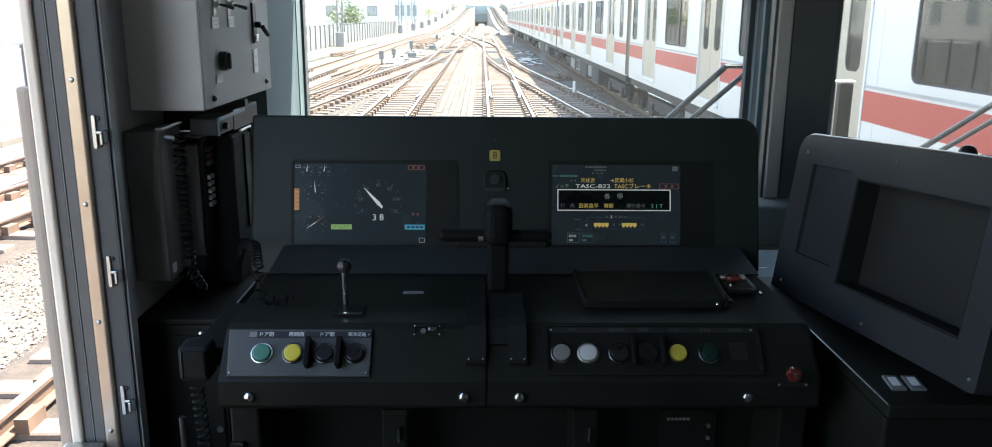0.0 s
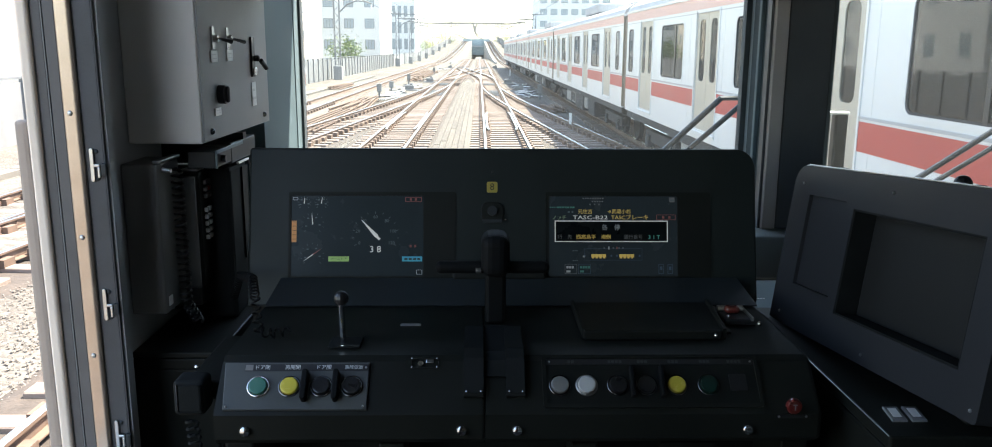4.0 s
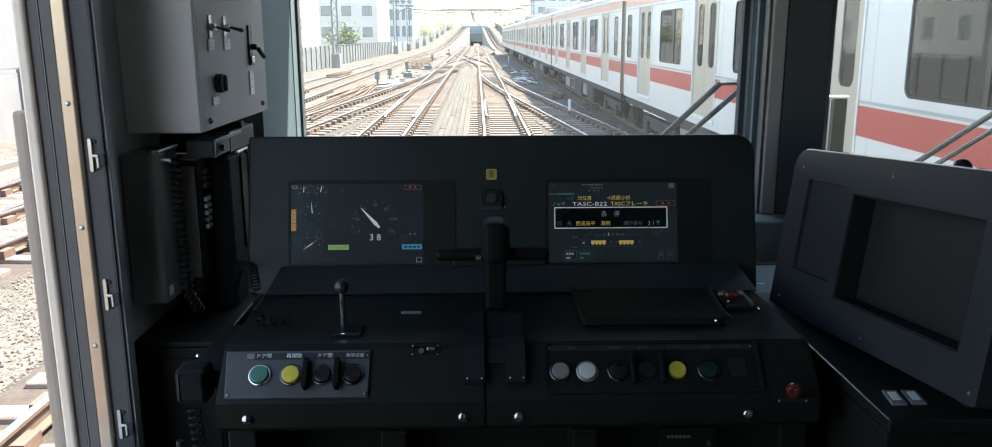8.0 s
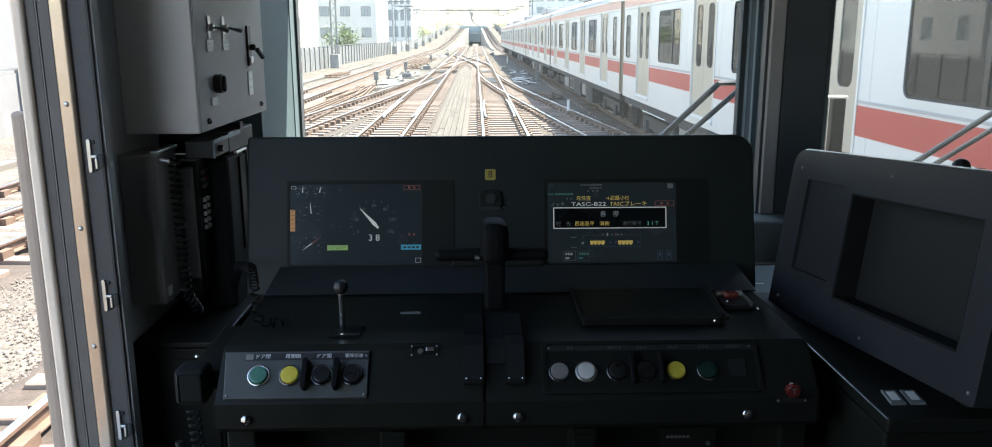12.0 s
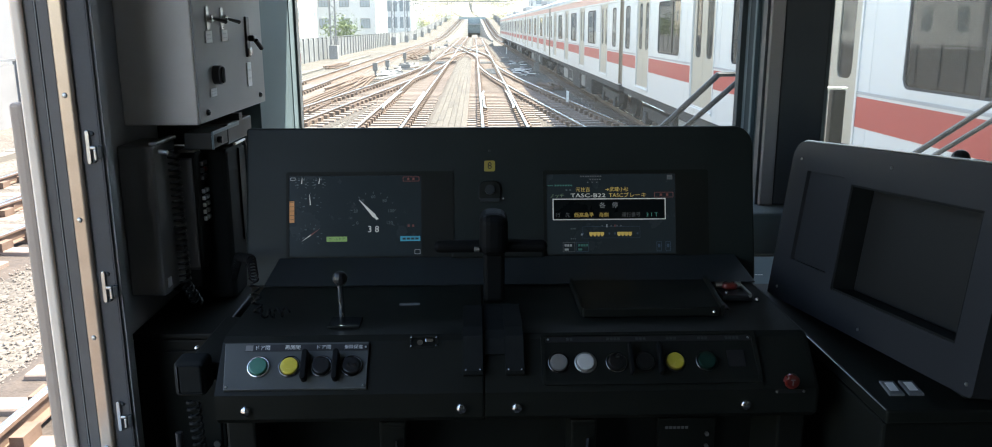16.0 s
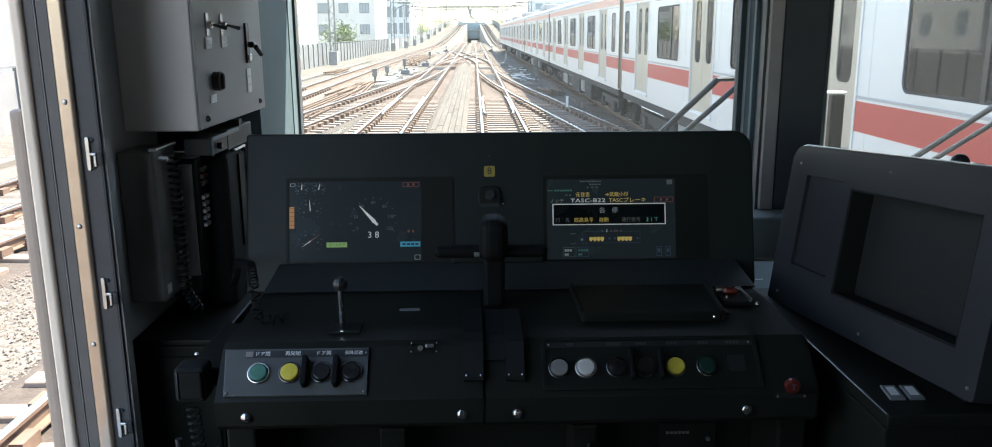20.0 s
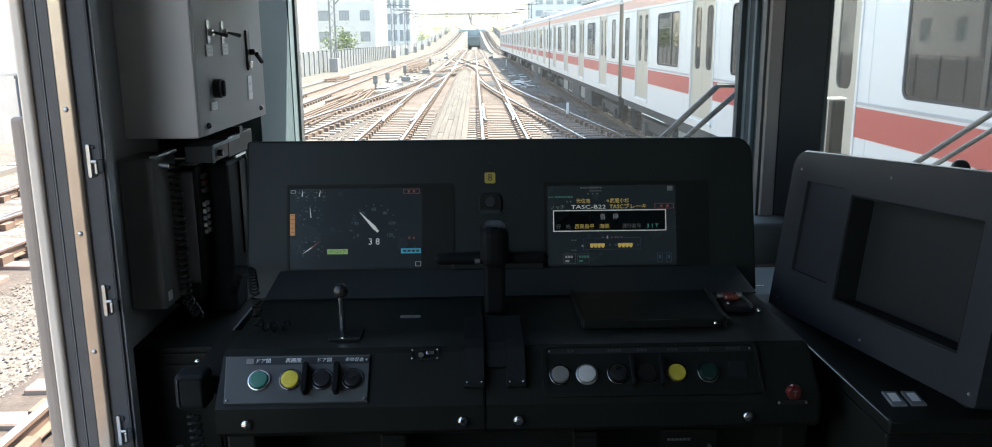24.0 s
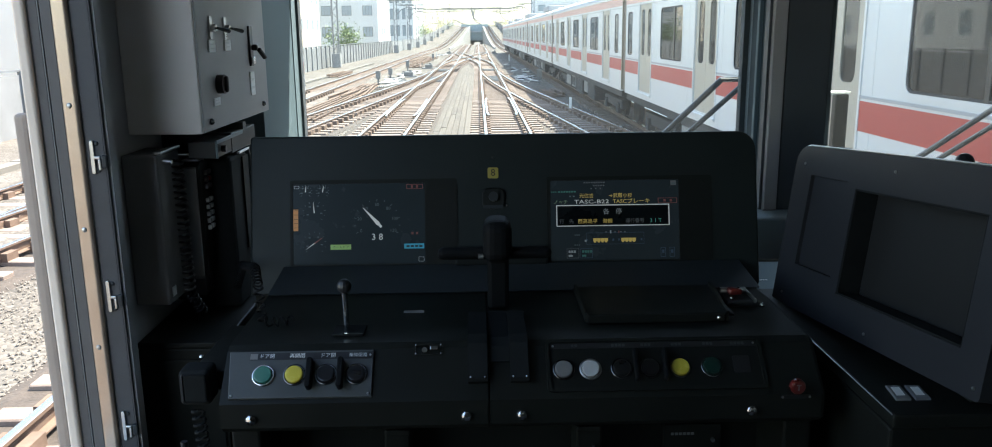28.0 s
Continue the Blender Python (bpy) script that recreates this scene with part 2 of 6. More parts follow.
def ground_material():
    """Pale railway ballast: stones of mixed brown and grey with wheel dust."""
    m = bpy.data.materials.new("ballast_ground")
    m.use_nodes = True
    n, ln = m.node_tree.nodes, m.node_tree.links
    b = n["Principled BSDF"]
    b.inputs["Roughness"].default_value = 0.95
    tc = n.new("ShaderNodeTexCoord")
    vo = n.new("ShaderNodeTexVoronoi")
    vo.inputs["Scale"].default_value = 14.0
    no = n.new("ShaderNodeTexNoise")
    no.inputs["Scale"].default_value, no.inputs["Detail"].default_value = 0.35, 8
    stone, patch, mixn = n.new("ShaderNodeValToRGB"), n.new("ShaderNodeValToRGB"), n.new("ShaderNodeMix")
    stone.color_ramp.elements[0].color, stone.color_ramp.elements[1].color = (0.058, 0.050, 0.042, 1), (0.20, 0.178, 0.152, 1)
    patch.color_ramp.elements[0].color, patch.color_ramp.elements[1].color = (0.085, 0.072, 0.060, 1), (0.185, 0.165, 0.142, 1)
    patch.color_ramp.elements[0].position, patch.color_ramp.elements[1].position = 0.35, 0.65
    mixn.data_type = "RGBA"
    mixn.inputs[0].default_value = 0.5
    for k in (vo, no):
        ln.new(tc.outputs["Object"], k.inputs["Vector"])
    sep = n.new("ShaderNodeSeparateColor")
    ln.new(vo.outputs["Color"], sep.inputs[0])
    ln.new(sep.outputs[0], stone.inputs[0])
    ln.new(no.outputs["Fac"], patch.inputs[0])
    ln.new(stone.outputs[0], mixn.inputs[6])
    ln.new(patch.outputs[0], mixn.inputs[7])
    ln.new(mixn.outputs[2], b.inputs["Base Color"])
    bp = n.new("ShaderNodeBump")
    bp.inputs["Strength"].default_value, bp.inputs["Distance"].default_value = 0.8, 0.04
    bp.invert = True
    ln.new(vo.outputs["Distance"], bp.inputs["Height"])
    ln.new(bp.outputs[0], b.inputs["Normal"])
    return m


BALLAST = ground_material()


def pane_material(name="clear_pane", tint=(0.93, 0.96, 0.95, 1), ior=1.3, dust=0.0):
    """Thin clear glazing: see-through, with a mirror sheen that grows at grazing angles and a film of road dust that
    also stands in for haze outside.
    """
    m = bpy.data.materials.new(name)
    m.use_nodes = True
    n, ln = m.node_tree.nodes, m.node_tree.links
    n.remove(n["Principled BSDF"])
    tr, gl, fr, mx = (n.new(k) for k in ("ShaderNodeBsdfTransparent", "ShaderNodeBsdfGlossy", "ShaderNodeFresnel", "ShaderNodeMixShader"))
    tr.inputs[0].default_value = tint
    gl.inputs["Roughness"].default_value = 0.02
    fr.inputs[0].default_value = ior
    ln.new(fr.outputs[0], mx.inputs[0])
    ln.new(tr.outputs[0], mx.inputs[1])
    ln.new(gl.outputs[0], mx.inputs[2])
    last = mx
    if dust:
        tc, no, film = n.new("ShaderNodeTexCoord"), n.new("ShaderNodeTexNoise"), n.new("ShaderNodeMapRange")
        no.inputs["Scale"].default_value, no.inputs["Detail"].default_value = 3.0, 7.0
        film.inputs["From Min"].default_value, film.inputs["From Max"].default_value = 0.3, 0.7
        film.inputs["To Min"].default_value, film.inputs["To Max"].default_value = dust * 0.75, dust * 1.25
        # Translucent film: haze over the view is put onto the dusty pane.
        haze, dirty = n.new("ShaderNodeBsdfTranslucent"), n.new("ShaderNodeMixShader")
        haze.inputs[0].default_value = (0.72, 0.76, 0.76, 1)
        ln.new(tc.outputs["Object"], no.inputs["Vector"])
        ln.new(no.outputs["Fac"], film.inputs["Value"])
        ln.new(film.outputs[0], dirty.inputs[0])
        ln.new(mx.outputs[0], dirty.inputs[1])
        ln.new(haze.outputs[0], dirty.inputs[2])
        last = dirty
    ln.new(last.outputs[0], n["Material Output"].inputs[0])
    return m


GLASS = pane_material(dust=0.013)
CLEAR = pane_material("partition_pane", (0.88, 0.91, 0.90, 1), 1.45)
TINT = pane_material("tinted_pane", (0.46, 0.55, 0.55, 1), 1.5)

# ---- building helpers ----
LIFT = EYE_H        # cab pieces are given from the eye's height, the outdoors from the rail's
ORIGIN = {}


def finish(name, bm, material):
    bmesh.ops.recalc_face_normals(bm, faces=bm.faces)
    me = bpy.data.meshes.new(name)
    bm.to_mesh(me)
    bm.free()
    for k in (material if isinstance(material, (list, tuple)) else [material]):
        me.materials.append(k)
    return me


def thing(name, loc, label, category, group="", kind=""):
    e = new(name)
    e.empty_display_size = 0.05
    e.location = (loc[0], loc[1], loc[2] + LIFT)
    ORIGIN[e] = Vector(e.location)
    return tagged(e, label, category, group, kind)


def part(name, bm, material, parent, label=""):
    o = ORIGIN[parent]
    bm.transform(Matrix.Translation(Vector((0, 0, LIFT)) - o))
    ob = new(name, finish(name, bm, material))
    ob.parent = parent
    ORIGIN[ob] = o
    return tagged(ob, label)


def solo(name, bm, material, label="", category="", kind="", group=""):
    bm.transform(Matrix.Translation((0, 0, LIFT)))
    c = [v.co for v in bm.verts]
    o = Vector(((min(v.x for v in c) + max(v.x for v in c)) / 2, (min(v.y for v in c) + max(v.y for v in c)) / 2, min(v.z for v in c)))
    bm.transform(Matrix.Translation(-o))
    ob = new(name, finish(name, bm, material))
    ob.location = o
    ORIGIN[ob] = o
    return tagged(ob, label, category, group, kind)


def box(x0, x1, y0, y1, z0, z1, bevel=0.0, m=None, bm=None, seg=2):
    b = bmesh.new()
    bmesh.ops.create_cube(b, size=1)
    for v in b.verts:
        v.co = Vector((x0 + (v.co.x + 0.5) * (x1 - x0), y0 + (v.co.y + 0.5) * (y1 - y0), z0 + (v.co.z + 0.5) * (z1 - z0)))
    if bevel:
        bmesh.ops.bevel(b, geom=b.edges[:], offset=bevel, segments=seg, affect="EDGES", profile=0.5)
    if m is not None:
        b.transform(m)
    return join(bm, b)


def join(bm, b):
    """Adds b to bm (or returns b when bm is None)."""
    if bm is None:
        return b
    me = bpy.data.meshes.new("tmp")
    b.to_mesh(me)
    b.free()
    bm.from_mesh(me)
    bpy.data.meshes.remove(me)
    return bm


def plate(pts, d0, d1, m=None, bevel=0.0, bm=None):
    """A polygon in the local xy plane, extruded from z = d0 to d1."""
    b = bmesh.new()
    f = b.faces.new([b.verts.new((x, y, d0)) for x, y in pts])
    r = bmesh.ops.extrude_face_region(b, geom=[f])
    top = [g for g in r["geom"] if isinstance(g, bmesh.types.BMVert)]
    bmesh.ops.translate(b, verts=top, vec=(0, 0, d1 - d0))
    if bevel:
        bmesh.ops.recalc_face_normals(b, faces=b.faces)
        es = [e for e in b.edges if all(v in top for v in e.verts)]
        bmesh.ops.bevel(b, geom=es, offset=bevel, segments=2, affect="EDGES", profile=0.5)
    if m is not None:
        b.transform(m)
    return join(bm, b)


def rr(x0, x1, y0, y1, r, n=5):
    """Outline of a rounded rectangle; r: one radius or four (bottom left, bottom right, top right, top left)."""
    rs = r if isinstance(r, (tuple, list)) else (r,) * 4
    out = []
    for (cx, cy, a), q in zip(((x0, y0, 180), (x1, y0, 270), (x1, y1, 0), (x0, y1, 90)), rs):
        sx, sy = (1 if cx == x0 else -1), (1 if cy == y0 else -1)
        if q <= 0:
            out.append((cx, cy))
            continue
        for k in range(n + 1):
            t = radians(a + 90 * k / n)
            out.append((cx + sx * q + q * math.cos(t), cy + sy * q + q * math.sin(t)))
    return out


def frame_plate(outer, inner, d0, d1, m=None, bm=None):
    """A ring between two outlines with the same number of points."""
    b = bmesh.new()
    n = len(outer)
    v = [[b.verts.new((x, y, d)) for x, y in o] for o in (outer, inner) for d in (d0, d1)]
    for k in range(n):
        j = (k + 1) % n
        for a, c in ((0, 1), (1, 3), (3, 2), (2, 0)):
            b.faces.new((v[a][k], v[a][j], v[c][j], v[c][k]))
    if m is not None:
        b.transform(m)
    return join(bm, b)


def rod(p0, p1, r, seg=12, bm=None, r1=None):
    p0, p1 = Vector(p0), Vector(p1)
    b = bmesh.new()
    bmesh.ops.create_cone(b, cap_ends=True, segments=seg, radius1=r, radius2=r if r1 is None else r1, depth=(p1 - p0).length)
    q = (p1 - p0).to_track_quat("Z", "Y").to_matrix().to_4x4()
    b.transform(Matrix.Translation((p0 + p1) / 2) @ q)
    return join(bm, b)


def ball(p, r, bm=None, squash=(1, 1, 1), seg=14):
    b = bmesh.new()
    bmesh.ops.create_uvsphere(b, u_segments=seg, v_segments=seg // 2 + 1, radius=r)
    b.transform(Matrix.Translation(p) @ Matrix.Diagonal((*squash, 1)))
    return join(bm, b)


def torus(m, x, y, z, R, r, n=28, k=8):
    """A ring in the local xy plane of m."""
    b = bmesh.new()
    rings = [[b.verts.new((x + (R + r * math.cos(q)) * math.cos(p), y + (R + r * math.cos(q)) * math.sin(p), z + r * math.sin(q))) for q in (2 * math.pi * j / k for j in range(k))] for p in (2 * math.pi * i / n for i in range(n))]
    for i in range(n):
        for j in range(k):
            b.faces.new((rings[i][j], rings[(i + 1) % n][j], rings[(i + 1) % n][(j + 1) % k], rings[i][(j + 1) % k]))
    for f in b.faces:
        f.smooth = True
    b.transform(m)
    return b


def tube(pts, r, seg=8, bm=None):
    """A round tube along a polyline."""
    b = bmesh.new()
    pts = [Vector(p) for p in pts]
    rings, up = [], Vector((0.13, 0.21, 0.97)).normalized()
    for k, p in enumerate(pts):
        d = (pts[min(k + 1, len(pts) - 1)] - pts[max(k - 1, 0)]).normalized()
        u = d.cross(up)
        if u.length < 0.05:
            u = d.cross(Vector((1, 0, 0)))
        u.normalize()
        w = d.cross(u)
        rings.append([b.verts.new(p + r * (math.cos(a) * u + math.sin(a) * w)) for a in (2 * math.pi * i / seg for i in range(seg))])
    for p, q in zip(rings, rings[1:]):
        for i in range(seg):
            b.faces.new((p[i], p[(i + 1) % seg], q[(i + 1) % seg], q[i]))
    b.faces.new(rings[0][::-1])
    b.faces.new(rings[-1])
    return join(bm, b)


def coil(pts, r, turns, wire, per=9):
    """A spiral cord round a polyline."""
    pts = [Vector(p) for p in pts]
    seg = [(q - p).length for p, q in zip(pts, pts[1:])]
    total, out = sum(seg), []
    for k in range(turns * per + 1):
        s, i = total * k / (turns * per), 0
        while i < len(seg) - 1 and s > seg[i]:
            s -= seg[i]
            i += 1
        p, d = pts[i].lerp(pts[i + 1], s / seg[i]), (pts[i + 1] - pts[i]).normalized()
        u = d.cross(Vector((0.3, 0.2, 1))).normalized()
        a = 2 * math.pi * k / per
        out.append(p + r * (math.cos(a) * u + math.sin(a) * d.cross(u)))
    return tube(out, wire, 5)


def prism_x(profile, x0, x1, bevel=0.0, bm=None):
    """A (y, z) outline extruded along x."""
    m = Matrix(((0, 0, 1, 0), (1, 0, 0, 0), (0, 1, 0, 0), (0, 0, 0, 1)))
    return plate(profile, x0, x1, m, bevel, bm)


def lettering(body, size, m, x=0.0, y=0.0, z=0.0004, align="CENTER", bm=None, sx=1.0):
    """Text in the built-in font as a flat mesh in the frame m, centred on (x, y)."""
    cu = bpy.data.curves.new("lettering", "FONT")
    cu.body, cu.size, cu.align_x, cu.align_y = body, size, align, "CENTER"
    cu.resolution_u = 2
    ob = bpy.data.objects.new("lettering", cu)
    scene.collection.objects.link(ob)
    bpy.context.view_layer.update()
    me = bpy.data.meshes.new_from_object(ob.evaluated_get(bpy.context.evaluated_depsgraph_get()))
    b = bmesh.new()
    b.from_mesh(me)
    b.transform(m @ Matrix.Translation((x, y, z)) @ Matrix.Diagonal((sx, 1, 1, 1)))
    bpy.data.objects.remove(ob)
    bpy.data.curves.remove(cu)
    bpy.data.meshes.remove(me)
    return join(bm, b)


def tile(x0, x1, y0, y1, m, z=0.0004, bm=None, t=0.0003):
    return box(x0, x1, y0, y1, z, z + t, 0, m, bm)


def framed(origin, ux, uy):
    """A frame with x along ux, y near uy and z off the face."""
    ux = Vector(ux).normalized()
    uz = ux.cross(Vector(uy)).normalized()
    uy = uz.cross(ux)
    return Matrix.Translation(origin) @ Matrix((ux, uy, uz)).transposed().to_4x4()

# ---- the cab shell ----
solo("floor", box(-0.66, 2.14, -0.9, 2.21, -1.38, -1.32), CAB_FLOOR, "grey rubber cab floor", "floor", "structure")
solo("ceiling", box(-0.66, 2.14, -0.9, 2.29, 0.85, 0.90), LINING, "pale blue-grey cab ceiling", "ceiling", "structure")
wl = box(-0.656, -0.545, 1.24, 1.262, -1.32, 0.85)
box(-0.656, -0.58, 1.262, 2.21, -1.32, 0.85, bm=wl)
box(-0.656, -0.58, -0.84, 0.10, -1.32, 0.85, bm=wl)
box(-0.656, -0.604, 0.10, 1.24, -1.32, -0.70, bm=wl)
box(-0.656, -0.58, 0.10, 1.24, 0.62, 0.85, bm=wl)
solo("wall_left", wl, WALL_G, "grey cab side wall with an open window", "wall", "structure")
wr = box(2.06, 2.14, -0.84, 2.21, -1.32, 0.85)
solo("wall_right", wr, CAB_BACK, "grey cab side wall", "wall", "structure")
# Openings and saloon behind the eye are added to let fill light in.
wb = box(-0.656, 2.14, -0.9, -0.84, -1.32, -0.40)
box(-0.656, 2.14, -0.9, -0.84, 0.55, 0.85, bm=wb)
for x0, x1 in ((-0.656, -0.40), (0.50, 0.78), (1.42, 2.14)):
    box(x0, x1, -0.9, -0.84, -0.40, 0.55, bm=wb)
solo("wall_back", wb, CAB_BACK, "grey cab rear partition, out of view, with two added windows", "wall", "structure")
sl_ = box(-0.66, 2.14, -9, -0.9, -1.40, -1.32, bm=box(-0.66, 2.14, -9, -0.9, 0.85, 0.9, bm=box(-0.66, 2.14, -9.1, -9, -1.32, 0.85)))
for x0, x1 in ((-0.66, -0.58), (2.06, 2.14)):
    box(x0, x1, -9, -0.9, -1.32, -0.45, bm=sl_)
    box(x0, x1, -9, -0.9, 0.50, 0.85, bm=sl_)
    for k in range(4):
        box(x0, x1, -9 + 2.4 * k, -8.3 + 2.4 * k, -0.45, 0.50, bm=sl_)
solo("saloon_wall", sl_, SALOON, "pale saloon out of view, added to pass daylight into the cab", "wall", "structure")
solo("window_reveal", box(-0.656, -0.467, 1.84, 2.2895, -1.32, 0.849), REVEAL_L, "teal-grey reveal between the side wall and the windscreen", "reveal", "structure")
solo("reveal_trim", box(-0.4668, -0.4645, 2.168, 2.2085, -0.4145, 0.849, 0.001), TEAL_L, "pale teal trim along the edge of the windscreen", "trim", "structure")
wf = box(-0.4665, 0.712, 2.21, 2.29, -1.32, -0.405)
box(-0.467, 0.712, 2.21, 2.29, 0.42, 0.85, bm=wf)
box(0.712, 0.93, 2.21, 2.29, -1.32, 0.85, bm=wf)
box(0.93, 2.0, 2.21, 2.29, -1.32, -0.405, bm=wf)
box(0.93, 2.0, 2.21, 2.29, 0.42, 0.85, bm=wf)
box(2.0, 2.14, 2.21, 2.29, -1.32, 0.85, bm=wf)
solo("wall_front", wf, LINING, "pale blue-grey cab front wall with deep window reveals", "wall", "structure")
solo("window_reveal", box(0.712, 0.803, 2.0165, 2.2095, -0.4145, 0.849), REVEAL, "teal-grey reveal beside the windscreen, shade in its colour", "reveal", "structure")
XZ = Matrix(((1, 0, 0, 0), (0, 0, -1, 0), (0, 1, 0, 0), (0, 0, 0, 1)))     # local xy -> world x, z; local z -> -y


def front_window(name, x0, x1, label):
    w = thing(name, ((x0 + x1) / 2, 2.25, -0.405), label, "window", kind="structure")
    part("gasket", frame_plate(rr(x0 + 0.0005, x1 - 0.0005, -0.405, 0.42, 0.05), rr(x0 + 0.006, x1 - 0.014, -0.391, 0.406, 0.04), -2.262, -2.232, XZ), GASK, w, "black rubber window gasket")
    p = part("pane", plate(rr(x0 + 0.010, x1 - 0.010, -0.395, 0.41, 0.03), -2.25, -2.244, XZ), GLASS, w, "clear windscreen glass")
    p.visible_shadow = False
    return w


for name, x0, x1 in (("window_4", -0.40, 0.50), ("window_5", 0.78, 1.42)):
    w = thing(name, ((x0 + x1) / 2, -0.87, -0.40), "partition window out of view, added to pass fill light", "window", kind="structure")
    part("window_frame", frame_plate(rr(x0 + 0.0005, x1 - 0.0005, -0.3995, 0.5495, 0.05), rr(x0 + 0.02, x1 - 0.02, -0.38, 0.53, 0.04), 0.85, 0.89, XZ), STEEL, w)
    p = part("pane", plate(rr(x0 + 0.015, x1 - 0.015, -0.385, 0.535, 0.04), 0.867, 0.873, XZ), CLEAR, w)
    p.visible_shadow = False
front_window("window_1", -0.467, 0.712, "driver's windscreen in a black rubber gasket")
front_window("window_2", 0.93, 2.0, "second windscreen in a black rubber gasket")
solo("window_sill", box(-0.46, 0.93, 1.84, 2.208, -0.515, -0.415, 0.006), SILL_B, "pale blue-grey ledge under the windscreen", "window sill", "structure")
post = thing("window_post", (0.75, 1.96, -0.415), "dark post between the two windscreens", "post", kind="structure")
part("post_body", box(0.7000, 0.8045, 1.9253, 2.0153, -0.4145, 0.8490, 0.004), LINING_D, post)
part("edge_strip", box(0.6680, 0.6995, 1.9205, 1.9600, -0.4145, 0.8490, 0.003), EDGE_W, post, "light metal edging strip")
# Dark strip set into the recess to carry its shade.
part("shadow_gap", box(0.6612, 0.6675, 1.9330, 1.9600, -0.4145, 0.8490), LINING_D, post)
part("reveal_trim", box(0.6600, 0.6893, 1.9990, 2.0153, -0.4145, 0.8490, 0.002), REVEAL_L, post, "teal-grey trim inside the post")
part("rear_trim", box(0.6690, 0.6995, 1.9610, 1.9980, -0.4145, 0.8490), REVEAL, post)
blind = thing("roll_blind", (0.3, 1.88, 0.108), "dark roll blind above the windscreen", "blind")
part("housing", box(-0.452, 0.655, 1.85, 1.895, 0.125, 0.185, 0.008), PAINT_D, blind)
part("bottom_bar", rod((-0.450, 1.873, 0.113), (0.653, 1.873, 0.113), 0.006), BLACK, blind)
for x in (-0.40, 0.10, 0.60):
    part("bracket", box(x - 0.012, x + 0.012, 1.862, 1.884, 0.18, 0.8495, 0.003), BLACK, blind)

# side window beside the driver: frame strips on the wall's edge, catches, rail outside
sw = thing("window_3", (-0.62, 0.6, -0.62), "open side window with metal and rubber frame strips", "window", kind="structure")
for x0, x1, d, m, n in ((-0.6548, -0.6375, 0.012, CAP_W, "edge_cap"), (-0.6365, -0.6225, 0.004, SEAL_T, "seal"), (-0.6220, -0.6198, 0.0055, PANEL_W, "bead"), (-0.6190, -0.6025, 0.005, SEAL_T, "inner_frame"),
                        (-0.6015, -0.5785, 0.011, BRASS, "metal_strip"), (-0.5775, -0.5505, 0.004, SEAL_B, "cover_strip"), (-0.5500, -0.5480, 0.006, SEAL_B, "bead")):
    part(n, box(x0, x1, 1.2398 - d, 1.2398, -0.70, 0.70, 0.0054 if m in (BRASS, CAP_W) else (0.0008 if n == "bead" else 0.0015), seg=6 if m in (BRASS, CAP_W) else 2), m, sw)
part("window_sill", box(-0.662, -0.602, 0.10, 1.2275, -0.70, -0.668, 0.004), STEEL, sw, "bare metal sill")
for z in (-0.65, -0.465, -0.279, -0.095, 0.094, 0.28):
    part("screw", ball((-0.5905, 1.2290, z), 0.0042, None, (1, 0.6, 1), 10), STEEL, sw)


def window_catch(z):
    c = thing("window_catch", (-0.564, 1.232, z - 0.03), "small bright metal window catch on the jamb", "catch", "catches on the jamb")
    m = framed((-0.5655, 1.2358, z), (1, 0, 0), (0, 0, 1))
    part("base_plate", plate(rr(-0.0050, 0.0012, -0.026, 0.024, 0.003), 0, 0.004, m, 0.001), STEEL, c)
    part("arm", box(0.0010, 0.0105, -0.004, 0.001, 0.002, 0.0065, 0.0016, m), STEEL, c)
    part("hook", box(0.0062, 0.0108, -0.020, -0.0035, 0.002, 0.0065, 0.0016, m), STEEL, c)
    part("spring_block", box(0.0112, 0.0195, -0.017, 0.002, 0.0, 0.006, 0.002, m), RADIO_G, c, "grey spring block")
    for s in (-0.021, 0.019):
        part("screw", ball(m @ Vector((0.0042, s, 0.001)), 0.0034, None, (1, 0.5, 1), 10), RADIO_G, c)


for z in (-0.170, -0.384, -0.598):
    window_catch(z)
gr = thing("grab_rail", (-0.69, 1.29, -1.3), "beige vertical grab rail outside the side window", "rail")
part("bar", box(-0.702, -0.682, 1.280, 1.300, -1.3, -0.110, 0.006), CAP_B, gr)
for z in (-0.16, -1.2):
    part("bracket", box(-0.69, -0.6565, 1.284, 1.296, z, z + 0.02, 0.003), CAP_B, gr)

# ---- driver's desk ----
BX, BL = 0.0725, 0.0285                      # slope length of the button face, height of the buttons on it
MP = framed((0, 1.417, -0.409), (1, 0, 0), (0, 0.063, 0.236))
MB = framed((0, 1.0287, -0.463), (1, 0, 0), (0, 0.7071, 0.7071))
FLAT = framed((0, 0, -0.411), (1, 0, 0), (0, 1, 0))
desk = thing("driver_desk", (0.05, 1.2, -1.32), "black-grey painted driver's desk of a train", "desk")
PROFILE = [(1.40, -0.4105), (1.088, -0.4118), (1.076, -0.4165), (1.0287, -0.463), (1.022, -0.470), (1.0225, -0.504), (1.032, -0.513), (1.40, -0.513)]
part("left_top", prism_x(PROFILE, -0.345, 0.0085, 0.003), PAINT, desk)
part("right_top", prism_x(PROFILE, 0.0095, 0.456, 0.006), PAINT, desk)
part("knee_panel", box(-0.345, 0.455, 1.17, 1.20, -1.32, -0.514), PAINT_D, desk)
part("pedestal", box(-0.345, -0.305, 1.06, 1.169, -1.32, -0.514, 0.004), PAINT_D, desk)
part("pedestal", box(0.416, 0.455, 1.06, 1.169, -1.32, -0.514, 0.004), PAINT_D, desk)
